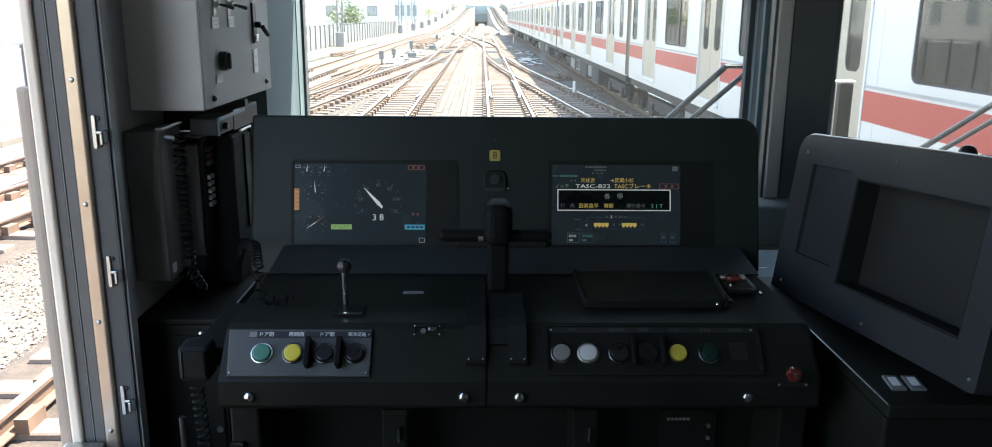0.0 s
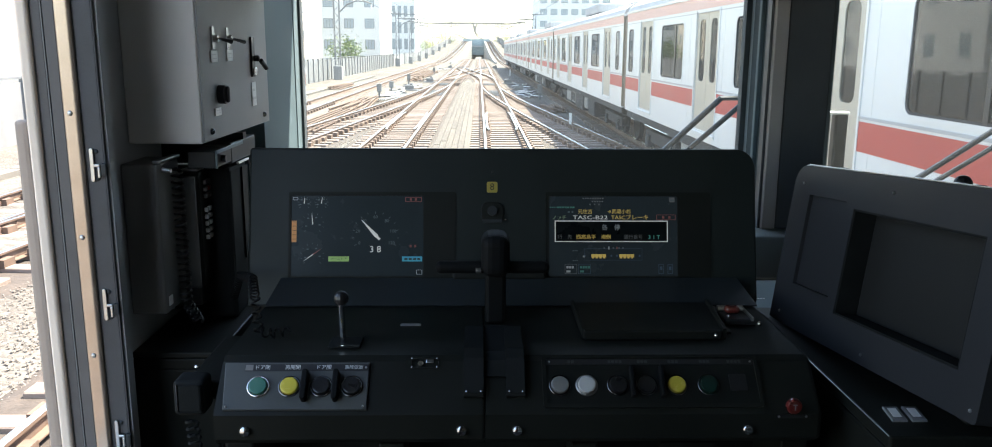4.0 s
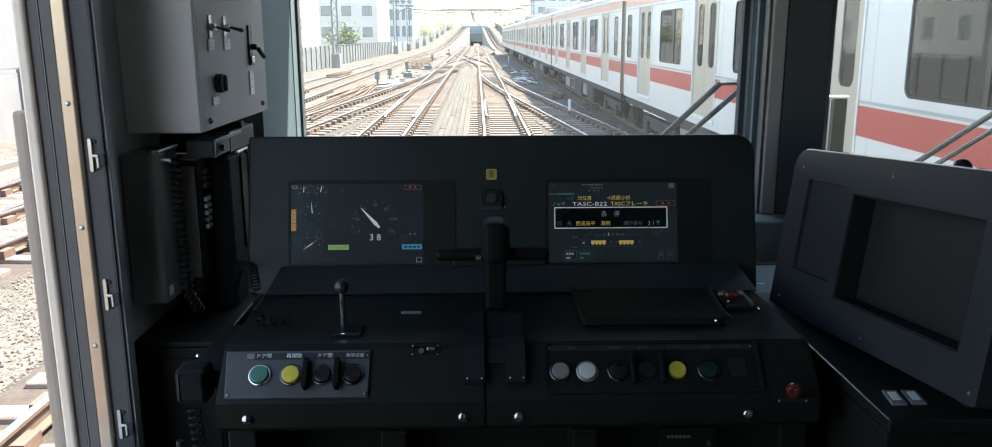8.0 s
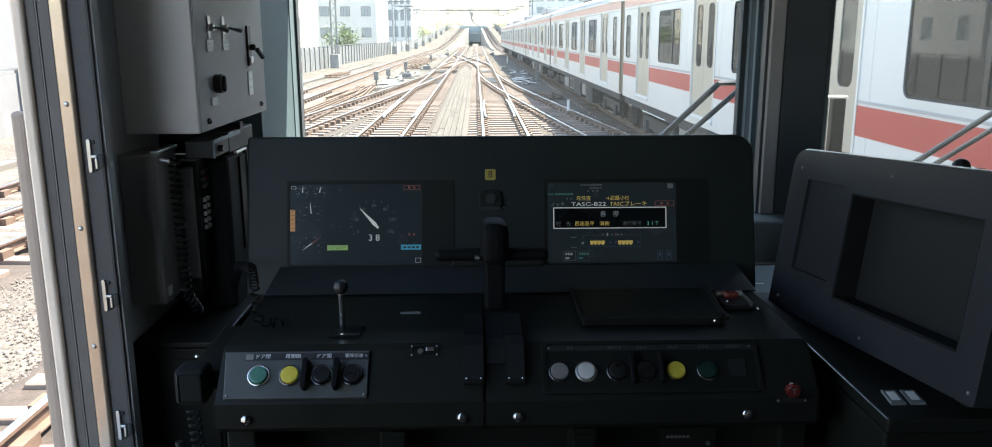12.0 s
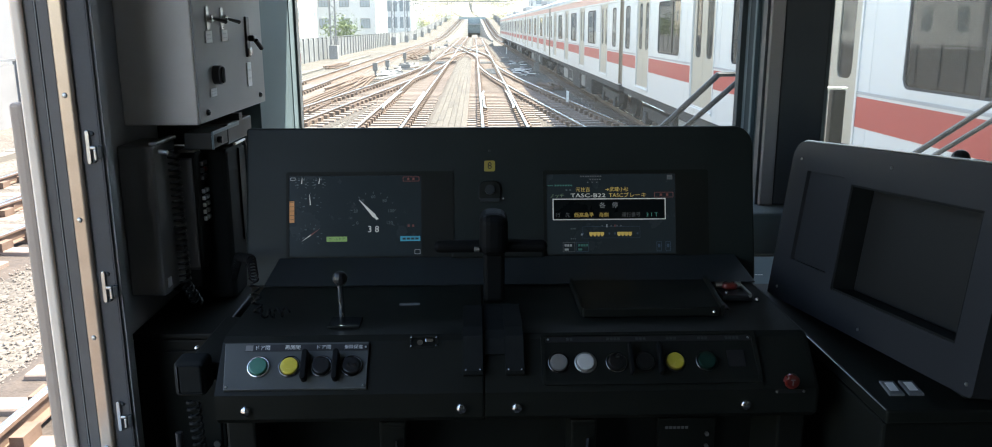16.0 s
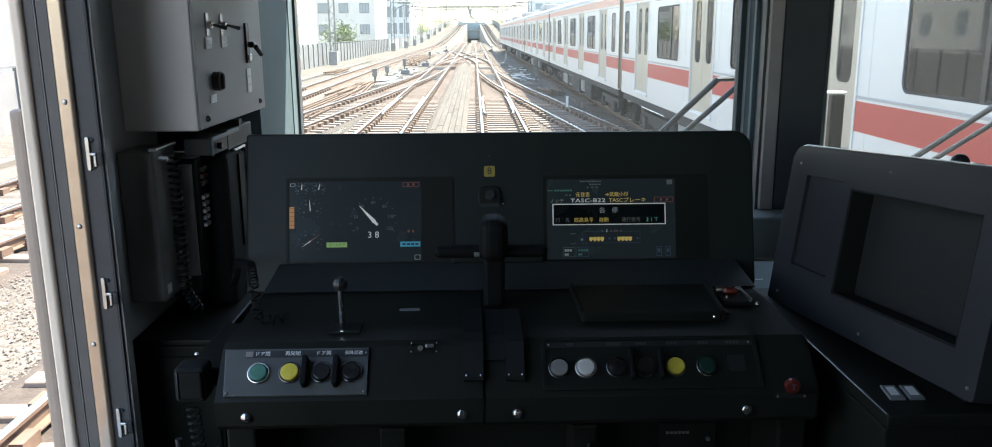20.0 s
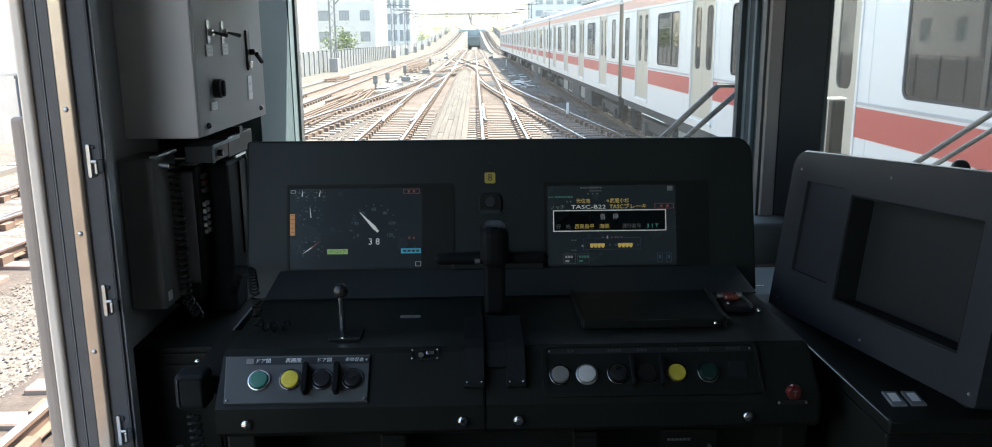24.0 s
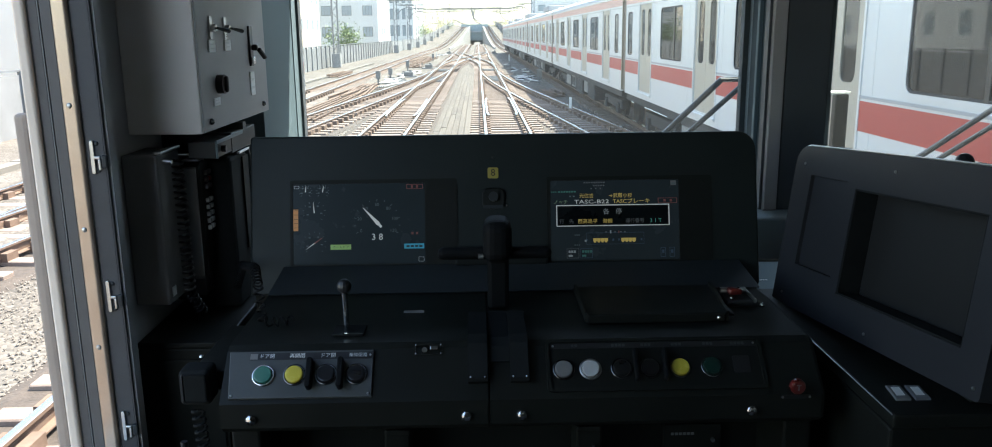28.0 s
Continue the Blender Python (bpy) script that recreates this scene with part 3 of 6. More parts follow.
part("rear_body", box(-0.345, 0.455, 1.205, 1.40, -1.32, -0.514), PAINT_D, desk)
for x in (-0.305, -0.022, 0.0515, 0.357):
    part("dome_screw", ball((x, 1.0205, -0.4915), 0.0072, None, (1, 0.7, 1)), CHROME, desk, "chrome dome screw")


def push_button(panel, x, material, label, m, v=BL, ring=CHROME, r=0.0122, glow=False):
    part("button_ring", torus(m, x, v, 0.0052, 0.0136, 0.0016), ring, panel)
    part("push_button", plate([(x + (r - 0.0004) * math.cos(a), v + (r - 0.0004) * math.sin(a)) for a in CIRC], 0.0035, 0.0100, m, 0.0015), material, panel, label)


CIRC = [2 * math.pi * k / 28 for k in range(28)]
lb = part("left_button_panel", plate([(-0.3335, -0.003), (-0.1465, -0.003), (-0.1465, BX - 0.009), (-0.3400, BX - 0.009)], -0.004, 0.004, MB, 0.0012), PAINT_B, desk, "grey button panel, paler for the side window's light")
part("label_strip", tile(-0.312, -0.148, 0.0505, 0.0605, MB, 0.0042), BLACK, lb, "black label strip")
lt = None
for x, s in ((-0.289, "ドア閉"), (-0.2485, "再開閉"), (-0.2075, "ドア開"), (-0.167, "乗降促進")):
    lt = lettering(s, 0.0070 if len(s) < 4 else 0.0062, MB, x, 0.0555, 0.0050, bm=lt)
tagged(part("label_lettering", lt, WHITE_P, lb), kind="stuff")
part("label_tab", tile(-0.3115, -0.3015, 0.0515, 0.0595, MB, 0.0048), GREY_B, lb)
push_button(lb, -0.291, GREEN_B, "green push button", MB)
push_button(lb, -0.250, YELLOW_B, "yellow push button", MB, ring=DARK_C)
push_button(lb, -0.208, BLACK_B, "black push button", MB, ring=DARK_C)
push_button(lb, -0.168, BLACK_B, "black push button", MB, ring=DARK_C)
for x in (-0.2295, -0.1885):
    part("button_guard", plate(rr(x - 0.004, x + 0.004, 0.007, 0.049, 0.0039), 0.004, 0.018, MB, 0.0015), HANDLE_B, lb)
for x, y in ((-0.1505, 0.0555), (-0.151, 0.001), (-0.330, 0.001)):
    part("screw", ball(MB @ Vector((x, y, 0.005)), 0.0016, seg=8), STEEL, lb)

rb = part("right_button_panel", frame_plate(rr(0.086, 0.380, -0.001, BX + 0.001, 0.006), rr(0.091, 0.375, 0.004, BX - 0.003, 0.004), -0.002, 0.0032, MB), PAINT, desk, "recessed button panel")
part("label_strip", tile(0.092, 0.374, 0.0605, 0.0685, MB, 0.0007), BLACK, rb, "black label strip")
part("panel_face", tile(0.091, 0.375, 0.004, BX - 0.003, MB, 0.0003), PAINT_D, rb)
lt = None
for x, w in ((0.127, 0.012), (0.187, 0.022), (0.225, 0.018), (0.266, 0.016), (0.309, 0.016), (0.350, 0.022)):
    for k in range(int(w / 0.005)):
        part("label_bar", tile(x - w / 2 + k * 0.005, x - w / 2 + k * 0.005 + 0.0036, 0.0625, 0.0665, MB, 0.0012), PAINT_B, rb)
for x, mt, lab in ((0.109, GREY_B, "grey push button"), (0.145, WHITE_B, "white push button"), (0.187, BLACK_B, "black push button"), (0.225, BLACK_B, "black push button"),
                   (0.266, YELLOW_B, "yellow push button"), (0.309, GREEN_D, "dark green push button")):
    push_button(rb, x, mt, lab, MB @ Matrix.Translation((0, 0.002, -0.004)), ring=(STEEL if mt is WHITE_B else DARK_C))
part("blank_cover", plate(rr(0.338, 0.361, 0.022, 0.046, 0.002), 0.0006, 0.002, MB), BLACK, rb, "square black blank")
for x in (0.206, 0.2455):
    part("button_guard", plate(rr(x - 0.0025, x + 0.0025, 0.012, 0.056, 0.0024), 0.0006, 0.013, MB, 0.001), HANDLE_B, rb)
for x in (0.096, 0.3705):
    part("screw", ball(MB @ Vector((x, 0.0645, 0.001)), 0.0016, seg=8), STEEL, rb)
MF = framed((0.4145, 1.0215, -0.4535), (1, 0, 0), (0, 0, 1))
eb = part("red_button", plate([(0.0102 * math.cos(a), -0.004 + 0.0102 * math.sin(a)) for a in CIRC], 0.0, 0.008, MF, 0.003), RED_D, desk, "round red push button")
part("mark", tile(-0.003, 0.003, -0.0012, 0.0003, MF, 0.0081, tile(-0.0008, 0.0008, -0.008, -0.001, MF, 0.0081)), PANEL_W, eb)
part("red_button_plate", plate(rr(-0.020, 0.020, -0.022, -0.017, 0.002), 0, 0.0015, MF), BLACK, desk)
for x in (-0.018, 0.018):
    part("screw", ball(MF @ Vector((x, -0.0195, 0.0015)), 0.0018, seg=8), STEEL, desk)

# reverser lever, latch and slot in the desk top
rv = thing("reverser_lever", (-0.19, 1.13, -0.412), "chrome lever with a black ball knob in a slot plate", "lever")
part("base_plate", plate(rr(-0.210, -0.165, 1.112, 1.152, 0.003), 0.0002, 0.003, FLAT, 0.001), MATTE, rv)
part("slot_edge", box(-0.197, -0.166, 1.1115, 1.1135, 0.0031, 0.0042, 0, FLAT), CHROME, rv)
part("rod", rod((-0.191, 1.130, -0.4085), (-0.1905, 1.121, -0.345), 0.0042), CHROME, rv)
part("knob", ball((-0.1903, 1.1195, -0.340), 0.0105), BLACK, rv, "black ball knob")
dl = thing("desk_latch", (-0.073, 1.07, -0.4118), "small bright latch plate let into the desk", "latch")
part("plate", frame_plate(rr(-0.092, -0.054, 0.056, 0.0715, 0.002), rr(-0.0905, -0.0555, 0.0575, 0.070, 0.002), 0, 0.0016, MB), PAINT, dl)
part("cylinder", rod(MB @ Vector((-0.078, 0.0615, 0)), MB @ Vector((-0.078, 0.0615, 0.004)), 0.004), CHROME, dl)
part("tongue", box(-0.071, -0.060, 0.0625, 0.068, 0.0002, 0.003, 0.001, MB), CHROME, dl)
for x in (-0.090, -0.056):
    for y in (0.0575, 0.070):
        part("screw", ball(MB @ Vector((x, y, 0.0015)), 0.0014, seg=8), CHROME, dl)
sl = thing("card_slot", (-0.10, 1.215, -0.412), "narrow card slot in the desk", "slot")
part("rim", frame_plate(rr(-0.118, -0.087, 1.208, 1.2155, 0.002), rr(-0.1165, -0.0885, 1.2095, 1.214, 0.001), 0.0002, 0.0016, FLAT), PANEL_W, sl)

# master controller with its two slotted covers
mc = thing("master_controller", (0.022, 1.15, -0.412), "black T-handled master controller set in the desk", "controller")
COVER = [(1.20, -0.4105), (1.19, -0.405), (1.09, -0.4025), (1.069, -0.4085), (1.0335, -0.444), (1.0335, -0.4485), (1.0386, -0.4535), (1.076, -0.4165), (1.09, -0.4118)]
for x0, x1 in ((-0.0195, 0.0075), (0.037, 0.0625)):
    cv = part("slot_cover", prism_x(COVER, x0, x1, 0.001), MATTE, mc, "glossy black slot cover")
    for x in (x0 + 0.004, x1 - 0.004):
        part("screw", ball((x, 1.0345, -0.4425), 0.0019, seg=8), CHROME, cv)
part("well", prism_x([(1.20, -0.4102), (1.20, -0.4085), (1.09, -0.4075), (1.072, -0.4135), (1.056, -0.430), (1.060, -0.4325), (1.076, -0.4165), (1.09, -0.4118)], 0.0078, 0.0367), MATTE, mc)
part("stalk", box(0.010, 0.042, 1.215, 1.255, -0.4105, -0.300, 0.006), HANDLE_B, mc)
part("stalk_head", box(0.004, 0.047, 1.195, 1.262, -0.335, -0.270, 0.016, seg=4), HANDLE_B, mc)
part("grip", rod((-0.056, 1.225, -0.3235), (0.098, 1.225, -0.3235), 0.0095, 18), HANDLE_B, mc)
for x in (-0.056, 0.098):
    part("grip_end", ball((x, 1.225, -0.3235), 0.0095), HANDLE_B, mc)
part("trigger", rod((-0.004, 1.205, -0.3235), (0.004, 1.205, -0.3235), 0.004), STEEL, mc)

# document tray, red lever, cord on the desk
tr = thing("document_tray", (0.255, 1.24, -0.411), "flat dark document tray on the desk", "tray")
part("plate", box(0.155, 0.368, 1.15, 1.297, 0.006, 0.010, 0.002, FLAT), PAINT, tr)
part("lip", box(0.152, 0.352, 1.143, 1.150, 0.0005, 0.014, 0.002, FLAT), PAINT_D, tr)
part("side_rail", plate([(0.354, 1.146), (0.359, 1.146), (0.374, 1.297), (0.368, 1.297)], 0.0005, 0.016, FLAT, 0.001), PAINT_D, tr)
part("side_rail", box(0.150, 0.155, 1.15, 1.297, 0.0005, 0.014, 0.001, FLAT), PAINT_D, tr)
part("screw", ball((0.343, 1.144, -0.404), 0.003), CHROME, tr)
rl = thing("emergency_lever", (0.398, 1.2325, -0.411), "red lever with a bright metal bracket at the desk corner", "lever")
FLAT_L = FLAT @ Matrix.Translation((-0.0137, -0.0175, 0))
part("base", box(0.388, 0.436, 1.225, 1.29, 0.0003, 0.010, 0.003, FLAT_L), BLACK, rl)
part("handle", box(0.396, 0.419, 1.248, 1.264, 0.011, 0.022, 0.005, FLAT_L, seg=3), RED_D, rl, "red plastic handle")
part("pivot", rod((0.3743, 1.2505, -0.397), (0.4143, 1.2505, -0.397), 0.005), STEEL, rl)
part("bracket", box(0.428, 0.433, 1.225, 1.285, 0.006, 0.013, 0.001, FLAT_L), STEEL, rl)
part("bolt", ball((0.4273, 1.2085, -0.408), 0.0045), CHROME, rl)
part("bolt", ball((0.3833, 1.2185, -0.3995), 0.003), CHROME, rl)
cc = thing("coiled_cord", (-0.30, 1.16, -0.411), "black coiled handset cord lying on the desk", "cord")
part("coil", coil([(-0.455, 1.512, -0.455), (-0.410, 1.40, -0.385), (-0.345, 1.24, -0.345), (-0.322, 1.165, -0.352), (-0.319, 1.16, -0.385), (-0.316, 1.156, -0.4010), (-0.295, 1.148, -0.4018), (-0.2735, 1.16, -0.4018)], 0.0066, 38, 0.0015), HANDLE_B, cc)

# ---- instrument hood with its two displays ----
hood = thing("instrument_hood", (0.05, 1.5, -1.3), "dark instrument hood with two displays and a yellow number tile", "instrument panel")
part("body", plate(rr(-0.403, 0.493, -0.035, 0.2443, (0, 0.012, 0.034, 0.006), 8), -0.10, 0.0, MP, 0.004), HOOD_P, hood)
part("foot", box(-0.40, 0.48, 1.43, 1.56, -1.3, -0.44), PAINT_D, hood)
part("kick_plate", prism_x([(1.3030, -0.4100), (1.3000, -0.4075), (1.4165, -0.3935), (1.4165, -0.4100)], -0.3440, 0.4550, 0.0008), RADIO_G, hood, "sloping strip below the displays")


def screen_unit(name, x0, x1, sx0, sx1, label):
    u = part(name, frame_plate(rr(x0, x1, 0.010, 0.166, 0.004), rr(sx0, sx1, 0.018, 0.159, 0.003), 0.0002, 0.0018, MP), PAINT_D, hood, label)
    part("screen", tile(sx0 - 0.0005, sx1 + 0.0005, 0.0175, 0.1595, MP, 0.0003), SCREEN_ON, u, "dark glowing screen")
    return u


def vz(z):
    """Height above the eye's level -> distance up the hood's face."""
    return (z + 0.409) / 0.966


ls = screen_unit("left_display", -0.333, -0.040, -0.328, -0.097, "display with dials")
rs = screen_unit("right_display", 0.118, 0.411, 0.124, 0.352, "display with lines of text")


def arc_dial(m, cx, cy, r, a0, a1, n, tick, w, major=2, bm=None):
    for k in range(n + 1):
        a = radians(a0 + (a1 - a0) * k / n)
        q = m @ Matrix.Translation((cx, cy, 0)) @ Matrix.Rotation(a, 4, "Z")
        t = tick * (1.5 if k % major == 0 else 1)
        bm = tile(r - t, r, -w / 2, w / 2, q, 0.0012, bm)
    return bm


def pointer(m, cx, cy, ang, ln, w, tail=0.25, bm=None):
    q = m @ Matrix.Translation((cx, cy, 0)) @ Matrix.Rotation(radians(ang), 4, "Z")
    return plate([(-ln * tail, -w), (0, -w * 1.1), (ln * 0.45, -w * 0.9), (ln, -w * 0.12), (ln, w * 0.12), (ln * 0.45, w * 0.9), (0, w * 1.1), (-ln * tail, w)], 0.0016, 0.0019, q, 0, bm)


SX, SY = -0.181, vz(-0.322)
dial = arc_dial(MP, SX, SY, 0.0410, 207, -27, 12, 0.0026, 0.0009)
for k, s in enumerate(("0", "20", "40", "60", "80", "100", "120")):
    a = radians(207 - 39 * k)
    dial = lettering(s, 0.0080, MP, SX + 0.0315 * math.cos(a), SY + 0.0315 * math.sin(a), 0.0012, bm=dial)
part("speed_dial", dial, G_FAINT, ls)
part("speed_needle", plate([(-0.011, -0.0022), (-0.006, -0.0020), (-0.002, -0.0034), (0.002, -0.0030), (0.036, -0.0004), (0.036, 0.0004), (0.002, 0.0030), (-0.002, 0.0034), (-0.006, 0.0020), (-0.011, 0.0022)], 0.0016, 0.0019, MP @ Matrix.Translation((SX, SY, 0)) @ Matrix.Rotation(radians(133), 4, "Z")), G_WHITE, ls)
part("speed_digits", lettering("3 8", 0.0160, MP, SX, vz(-0.3468), 0.0012), G_WHITE, ls)
for cx, cy, r, a in ((-0.306, vz(-0.268), 0.012, 85), (-0.276, vz(-0.268), 0.012, 80), (-0.291, vz(-0.303), 0.020, 95), (-0.291, vz(-0.356), 0.021, 215)):
    gauge = arc_dial(MP, cx, cy, r, 225, -45, 10, 0.002, 0.0007, bm=None)
    needle = pointer(MP, cx, cy, a, r * 0.88, 0.0008, 0.1)
    for k in range(4):
        b = radians(200 - 70 * k)
        gauge = tile(cx + r * 0.62 * math.cos(b) - 0.0018, cx + r * 0.62 * math.cos(b) + 0.0018, cy + r * 0.62 * math.sin(b) - 0.0009, cy + r * 0.62 * math.sin(b) + 0.0009, MP, 0.0012, gauge)
    part("small_gauge", gauge, G_FAINT, ls)
    part("gauge_needle", needle, G_WHITE, ls)
part("red_needle", pointer(MP, -0.291, vz(-0.356), 35, 0.019, 0.0010, 0), G_RED, ls)
part("green_tile", tile(-0.263, -0.227, vz(-0.367), vz(-0.3585), MP, 0.0010), G_GRN, ls)
part("tile_lettering", lettering("ホームドア", 0.0058, MP, -0.245, vz(-0.363), 0.0015), BLACK, ls)
part("blue_tile", tile(-0.134, -0.099, vz(-0.367), vz(-0.3585), MP, 0.0010), G_BLU, ls)
part("orange_tile", tile(-0.3275, -0.319, vz(-0.3345), vz(-0.298), MP, 0.0010), G_ORA, ls)
bars = None
for k in range(4):
    bars = tile(-0.130 + k * 0.0075, -0.1245 + k * 0.0075, vz(-0.3645), vz(-0.3612), MP, 0.0015, bars)
for k in range(5):
    bars = tile(-0.3262, -0.3193, vz(-0.3295 + k * 0.0073), vz(-0.3288 + k * 0.0073), MP, 0.0015, bars)
tagged(part("tile_marks", bars, BLACK, ls), kind="stuff")
part("status_frame", frame_plate(rr(-0.129, -0.1, vz(-0.2655), vz(-0.2575), 0.001), rr(-0.128, -0.101, vz(-0.2647), vz(-0.2583), 0.001), 0.0010, 0.0013, MP), G_RED, ls)
for x, z in ((-0.121, -0.2635), (-0.112, -0.2635), (-0.121, -0.343), (-0.113, -0.343)):
    part("status_mark", tile(x, x + 0.0035, vz(z), vz(z + 0.004), MP, 0.0010), G_RED, ls)
for x0, x1, z0, z1 in ((-0.326, -0.317, -0.263, -0.258), (-0.109, -0.099, -0.389, -0.381)):
    part("corner_mark", frame_plate(rr(x0, x1, vz(z0), vz(z1), 0.001), rr(x0 + 0.0008, x1 - 0.0008, vz(z0 + 0.0007), vz(z1 - 0.0007), 0.001), 0.0010, 0.0013, MP), G_GREY, ls)

# right display
TX = 0.234
part("message_frame", frame_plate(rr(0.1345, 0.3350, vz(-0.3338), vz(-0.2972), 0.001), rr(0.1362, 0.3333, vz(-0.3322), vz(-0.2988), 0.0005), 0.0010, 0.0014, MP), G_WHITE, rs)
part("message_field", tile(0.1363, 0.3332, vz(-0.3321), vz(-0.2989), MP, 0.0007), SCREEN_B, rs, "black message field")


def glow_text(name, body, size, x, z, material, sx=1.0):
    part(name, lettering(body, size, MP, x, vz(z), 0.0012, sx=sx), material, rs)


glow_text("service_lettering", "各　停", 0.0112, TX, -0.3095, G_GREY)
glow_text("destination_caption", "行　先", 0.0086, 0.1525, -0.3257, G_DIM)
glow_text("number_caption", "運行番号", 0.0085, 0.2735, -0.3257, G_DIM)
glow_text("destination_lettering", "西高島平　海側", 0.0088, 0.2030, -0.3257, G_YEL)
glow_text("train_number", "3 1 T", 0.0098, 0.3105, -0.3257, G_CYA)
glow_text("notch_caption", "ノッチ", 0.0086, 0.1425, -0.2925, G_OLIVE)
glow_text("notch_lettering", "TASC-B22", 0.0096, 0.1975, -0.2922, G_WHITE, 1.50)
glow_text("brake_lettering", "TASCブレーキ", 0.0096, 0.2680, -0.2922, G_YEL, 1.08)
glow_text("station_lettering", "元住吉", 0.0086, 0.1885, -0.2822, G_YEL)
glow_text("station_lettering", "→武蔵小杉", 0.0086, 0.2485, -0.2822, G_YEL)


def text_bars(name, rows, material):
    """Unreadable small writing as rows of short bars: x, count, step, width, z, height."""
    for x, n, step, w, z, h in rows:
        b = None
        for k in range(n):
            b = tile(x + k * step, x + k * step + w, vz(z), vz(z + h), MP, 0.001, b)
        part(name, b, material, rs)


text_bars("small_text_row", [(0.184, 9, 0.0043, 0.0028, -0.2603, 0.0022), (0.2005, 5, 0.0043, 0.0026, -0.2655, 0.0020), (0.196, 3, 0.0080, 0.0024, -0.2705, 0.0020)], G_DIM)
text_bars("green_text_row", [(0.126, 3, 0.0035, 0.0024, -0.2755, 0.0018), (0.1385, 7, 0.0046, 0.0034, -0.2758, 0.0026)], G_TEAL)
text_bars("caption_row", [(0.158, 2, 0.0065, 0.0030, -0.2835, 0.0020), (0.166, 3, 0.0034, 0.0022, -0.3495, 0.0018), (0.166, 3, 0.0034, 0.0022, -0.3665, 0.0018)], G_FAINT)
text_bars("route_mark_row", [(0.2210, 2, 0.0160, 0.0020, -0.3450, 0.0020), (0.2470, 2, 0.0070, 0.0024, -0.3450, 0.0020)], G_DIM)
part("corner_tile", tile(0.338, 0.3475, vz(-0.2655), vz(-0.2575), MP, 0.001), G_DIM, rs)
part("corner_tile_face", tile(0.3395, 0.3460, vz(-0.2640), vz(-0.2610), MP, 0.0014), G_FAINT, rs)
part("route_mark_pale", tile(0.2290, 0.2312, vz(-0.3465), vz(-0.3415), MP, 0.001), G_GREY, rs)
part("route_mark_red", tile(0.2435, 0.2455, vz(-0.3460), vz(-0.3420), MP, 0.001), G_RED, rs)
part("front_mark", tile(0.1840, 0.1875, vz(-0.3600), vz(-0.3570), MP, 0.001), G_GREY, rs)
part("red_status", frame_plate(rr(0.315, 0.349, vz(-0.296), vz(-0.287), 0.001), rr(0.316, 0.348, vz(-0.2953), vz(-0.2877), 0.001), 0.0010, 0.0013, MP, tile(0.325, 0.329, vz(-0.2935), vz(-0.2895), MP, 0.001, tile(0.336, 0.340, vz(-0.2935), vz(-0.2895), MP, 0.001))), G_RED, rs)
for x0 in (0.1990, 0.2485):
    for k in range(4):
        x = x0 + k * 0.0066
        part("car_diagram", tile(x, x + 0.0062, vz(-0.3598), vz(-0.3545), MP, 0.001, tile(x + 0.0012, x + 0.0048, vz(-0.3618), vz(-0.3598), MP, 0.001)), G_YEL, rs)

part("diagram_frame", frame_plate(rr(0.187, 0.289, vz(-0.365), vz(-0.345), 0.0004), rr(0.1874, 0.2886, vz(-0.3645), vz(-0.3455), 0.0003), 0.0010, 0.0012, MP), G_NAVY, rs)
for x in (0.186, 0.233, 0.243, 0.283):
    part("diagram_mark", tile(x, x + 0.003, vz(-0.3590), vz(-0.3555), MP, 0.001), G_NAVY, rs)
for x, w in ((0.318, 0.009), (0.334, 0.009)):
    sk = part("soft_key", frame_plate(rr(x, x + w, vz(-0.388), vz(-0.3715), 0.0005), rr(x + 0.0008, x + w - 0.0008, vz(-0.3872), vz(-0.3723), 0.0004), 0.0010, 0.0013, MP), G_NAVY, rs)
    part("text_bar", tile(x + 0.0025, x + 0.0065, vz(-0.3815), vz(-0.3755), MP, 0.001), G_NAVY, sk)
for x, w, m_, n in ((0.1520, 0.0215, G_GREY, 3), (0.1760, 0.0215, G_TEAL, 4)):
    sk = part("soft_key", frame_plate(rr(x, x + w, vz(-0.388), vz(-0.3715), 0.0005), rr(x + 0.0006, x + w - 0.0006, vz(-0.3874), vz(-0.3721), 0.0004), 0.0010, 0.0013, MP), G_DIM if m_ is G_GREY else G_NAVY, rs)
    for k in range(n):
        part("text_bar", tile(x + 0.003 + 0.0046 * k, x + 0.0066 + 0.0046 * k, vz(-0.3788), vz(-0.3748), MP, 0.001), m_, sk)
    part("text_bar", tile(x + 0.003, x + 0.010, vz(-0.3856), vz(-0.3822), MP, 0.001), m_, sk)

nt8 = part("number_tile", plate(rr(0.0145, 0.0335, vz(-0.2495), vz(-0.231), 0.003), 0, 0.0015, MP, 0.0005), YELLOW_T, hood, "yellow tile with the number 8")
part("number", lettering("8", 0.0175, MP, 0.024, vz(-0.2403), 0.0018), BLACK, nt8)
ks = part("key_switch", plate(rr(0.004, 0.044, vz(-0.302), vz(-0.266), 0.012), 0, 0.005, MP, 0.002), PAINT_D, hood)
part("barrel", rod(MP @ Vector((0.024, vz(-0.281), 0.005)), MP @ Vector((0.024, vz(-0.281), 0.011)), 0.0085, 20), RADIO_G, ks)
part("label_bars", tile(0.007, 0.041, vz(-0.3015), vz(-0.2955), MP, 0.0053), RADIO_G, ks)
part("lock_pin", ball(MP @ Vector((0.0475, vz(-0.296), 0.002)), 0.0022), CHROME, hood)
part("top_screw", ball(MP @ Vector((0.024, vz(-0.214), 0.0)), 0.002, seg=8), BLACK, hood)
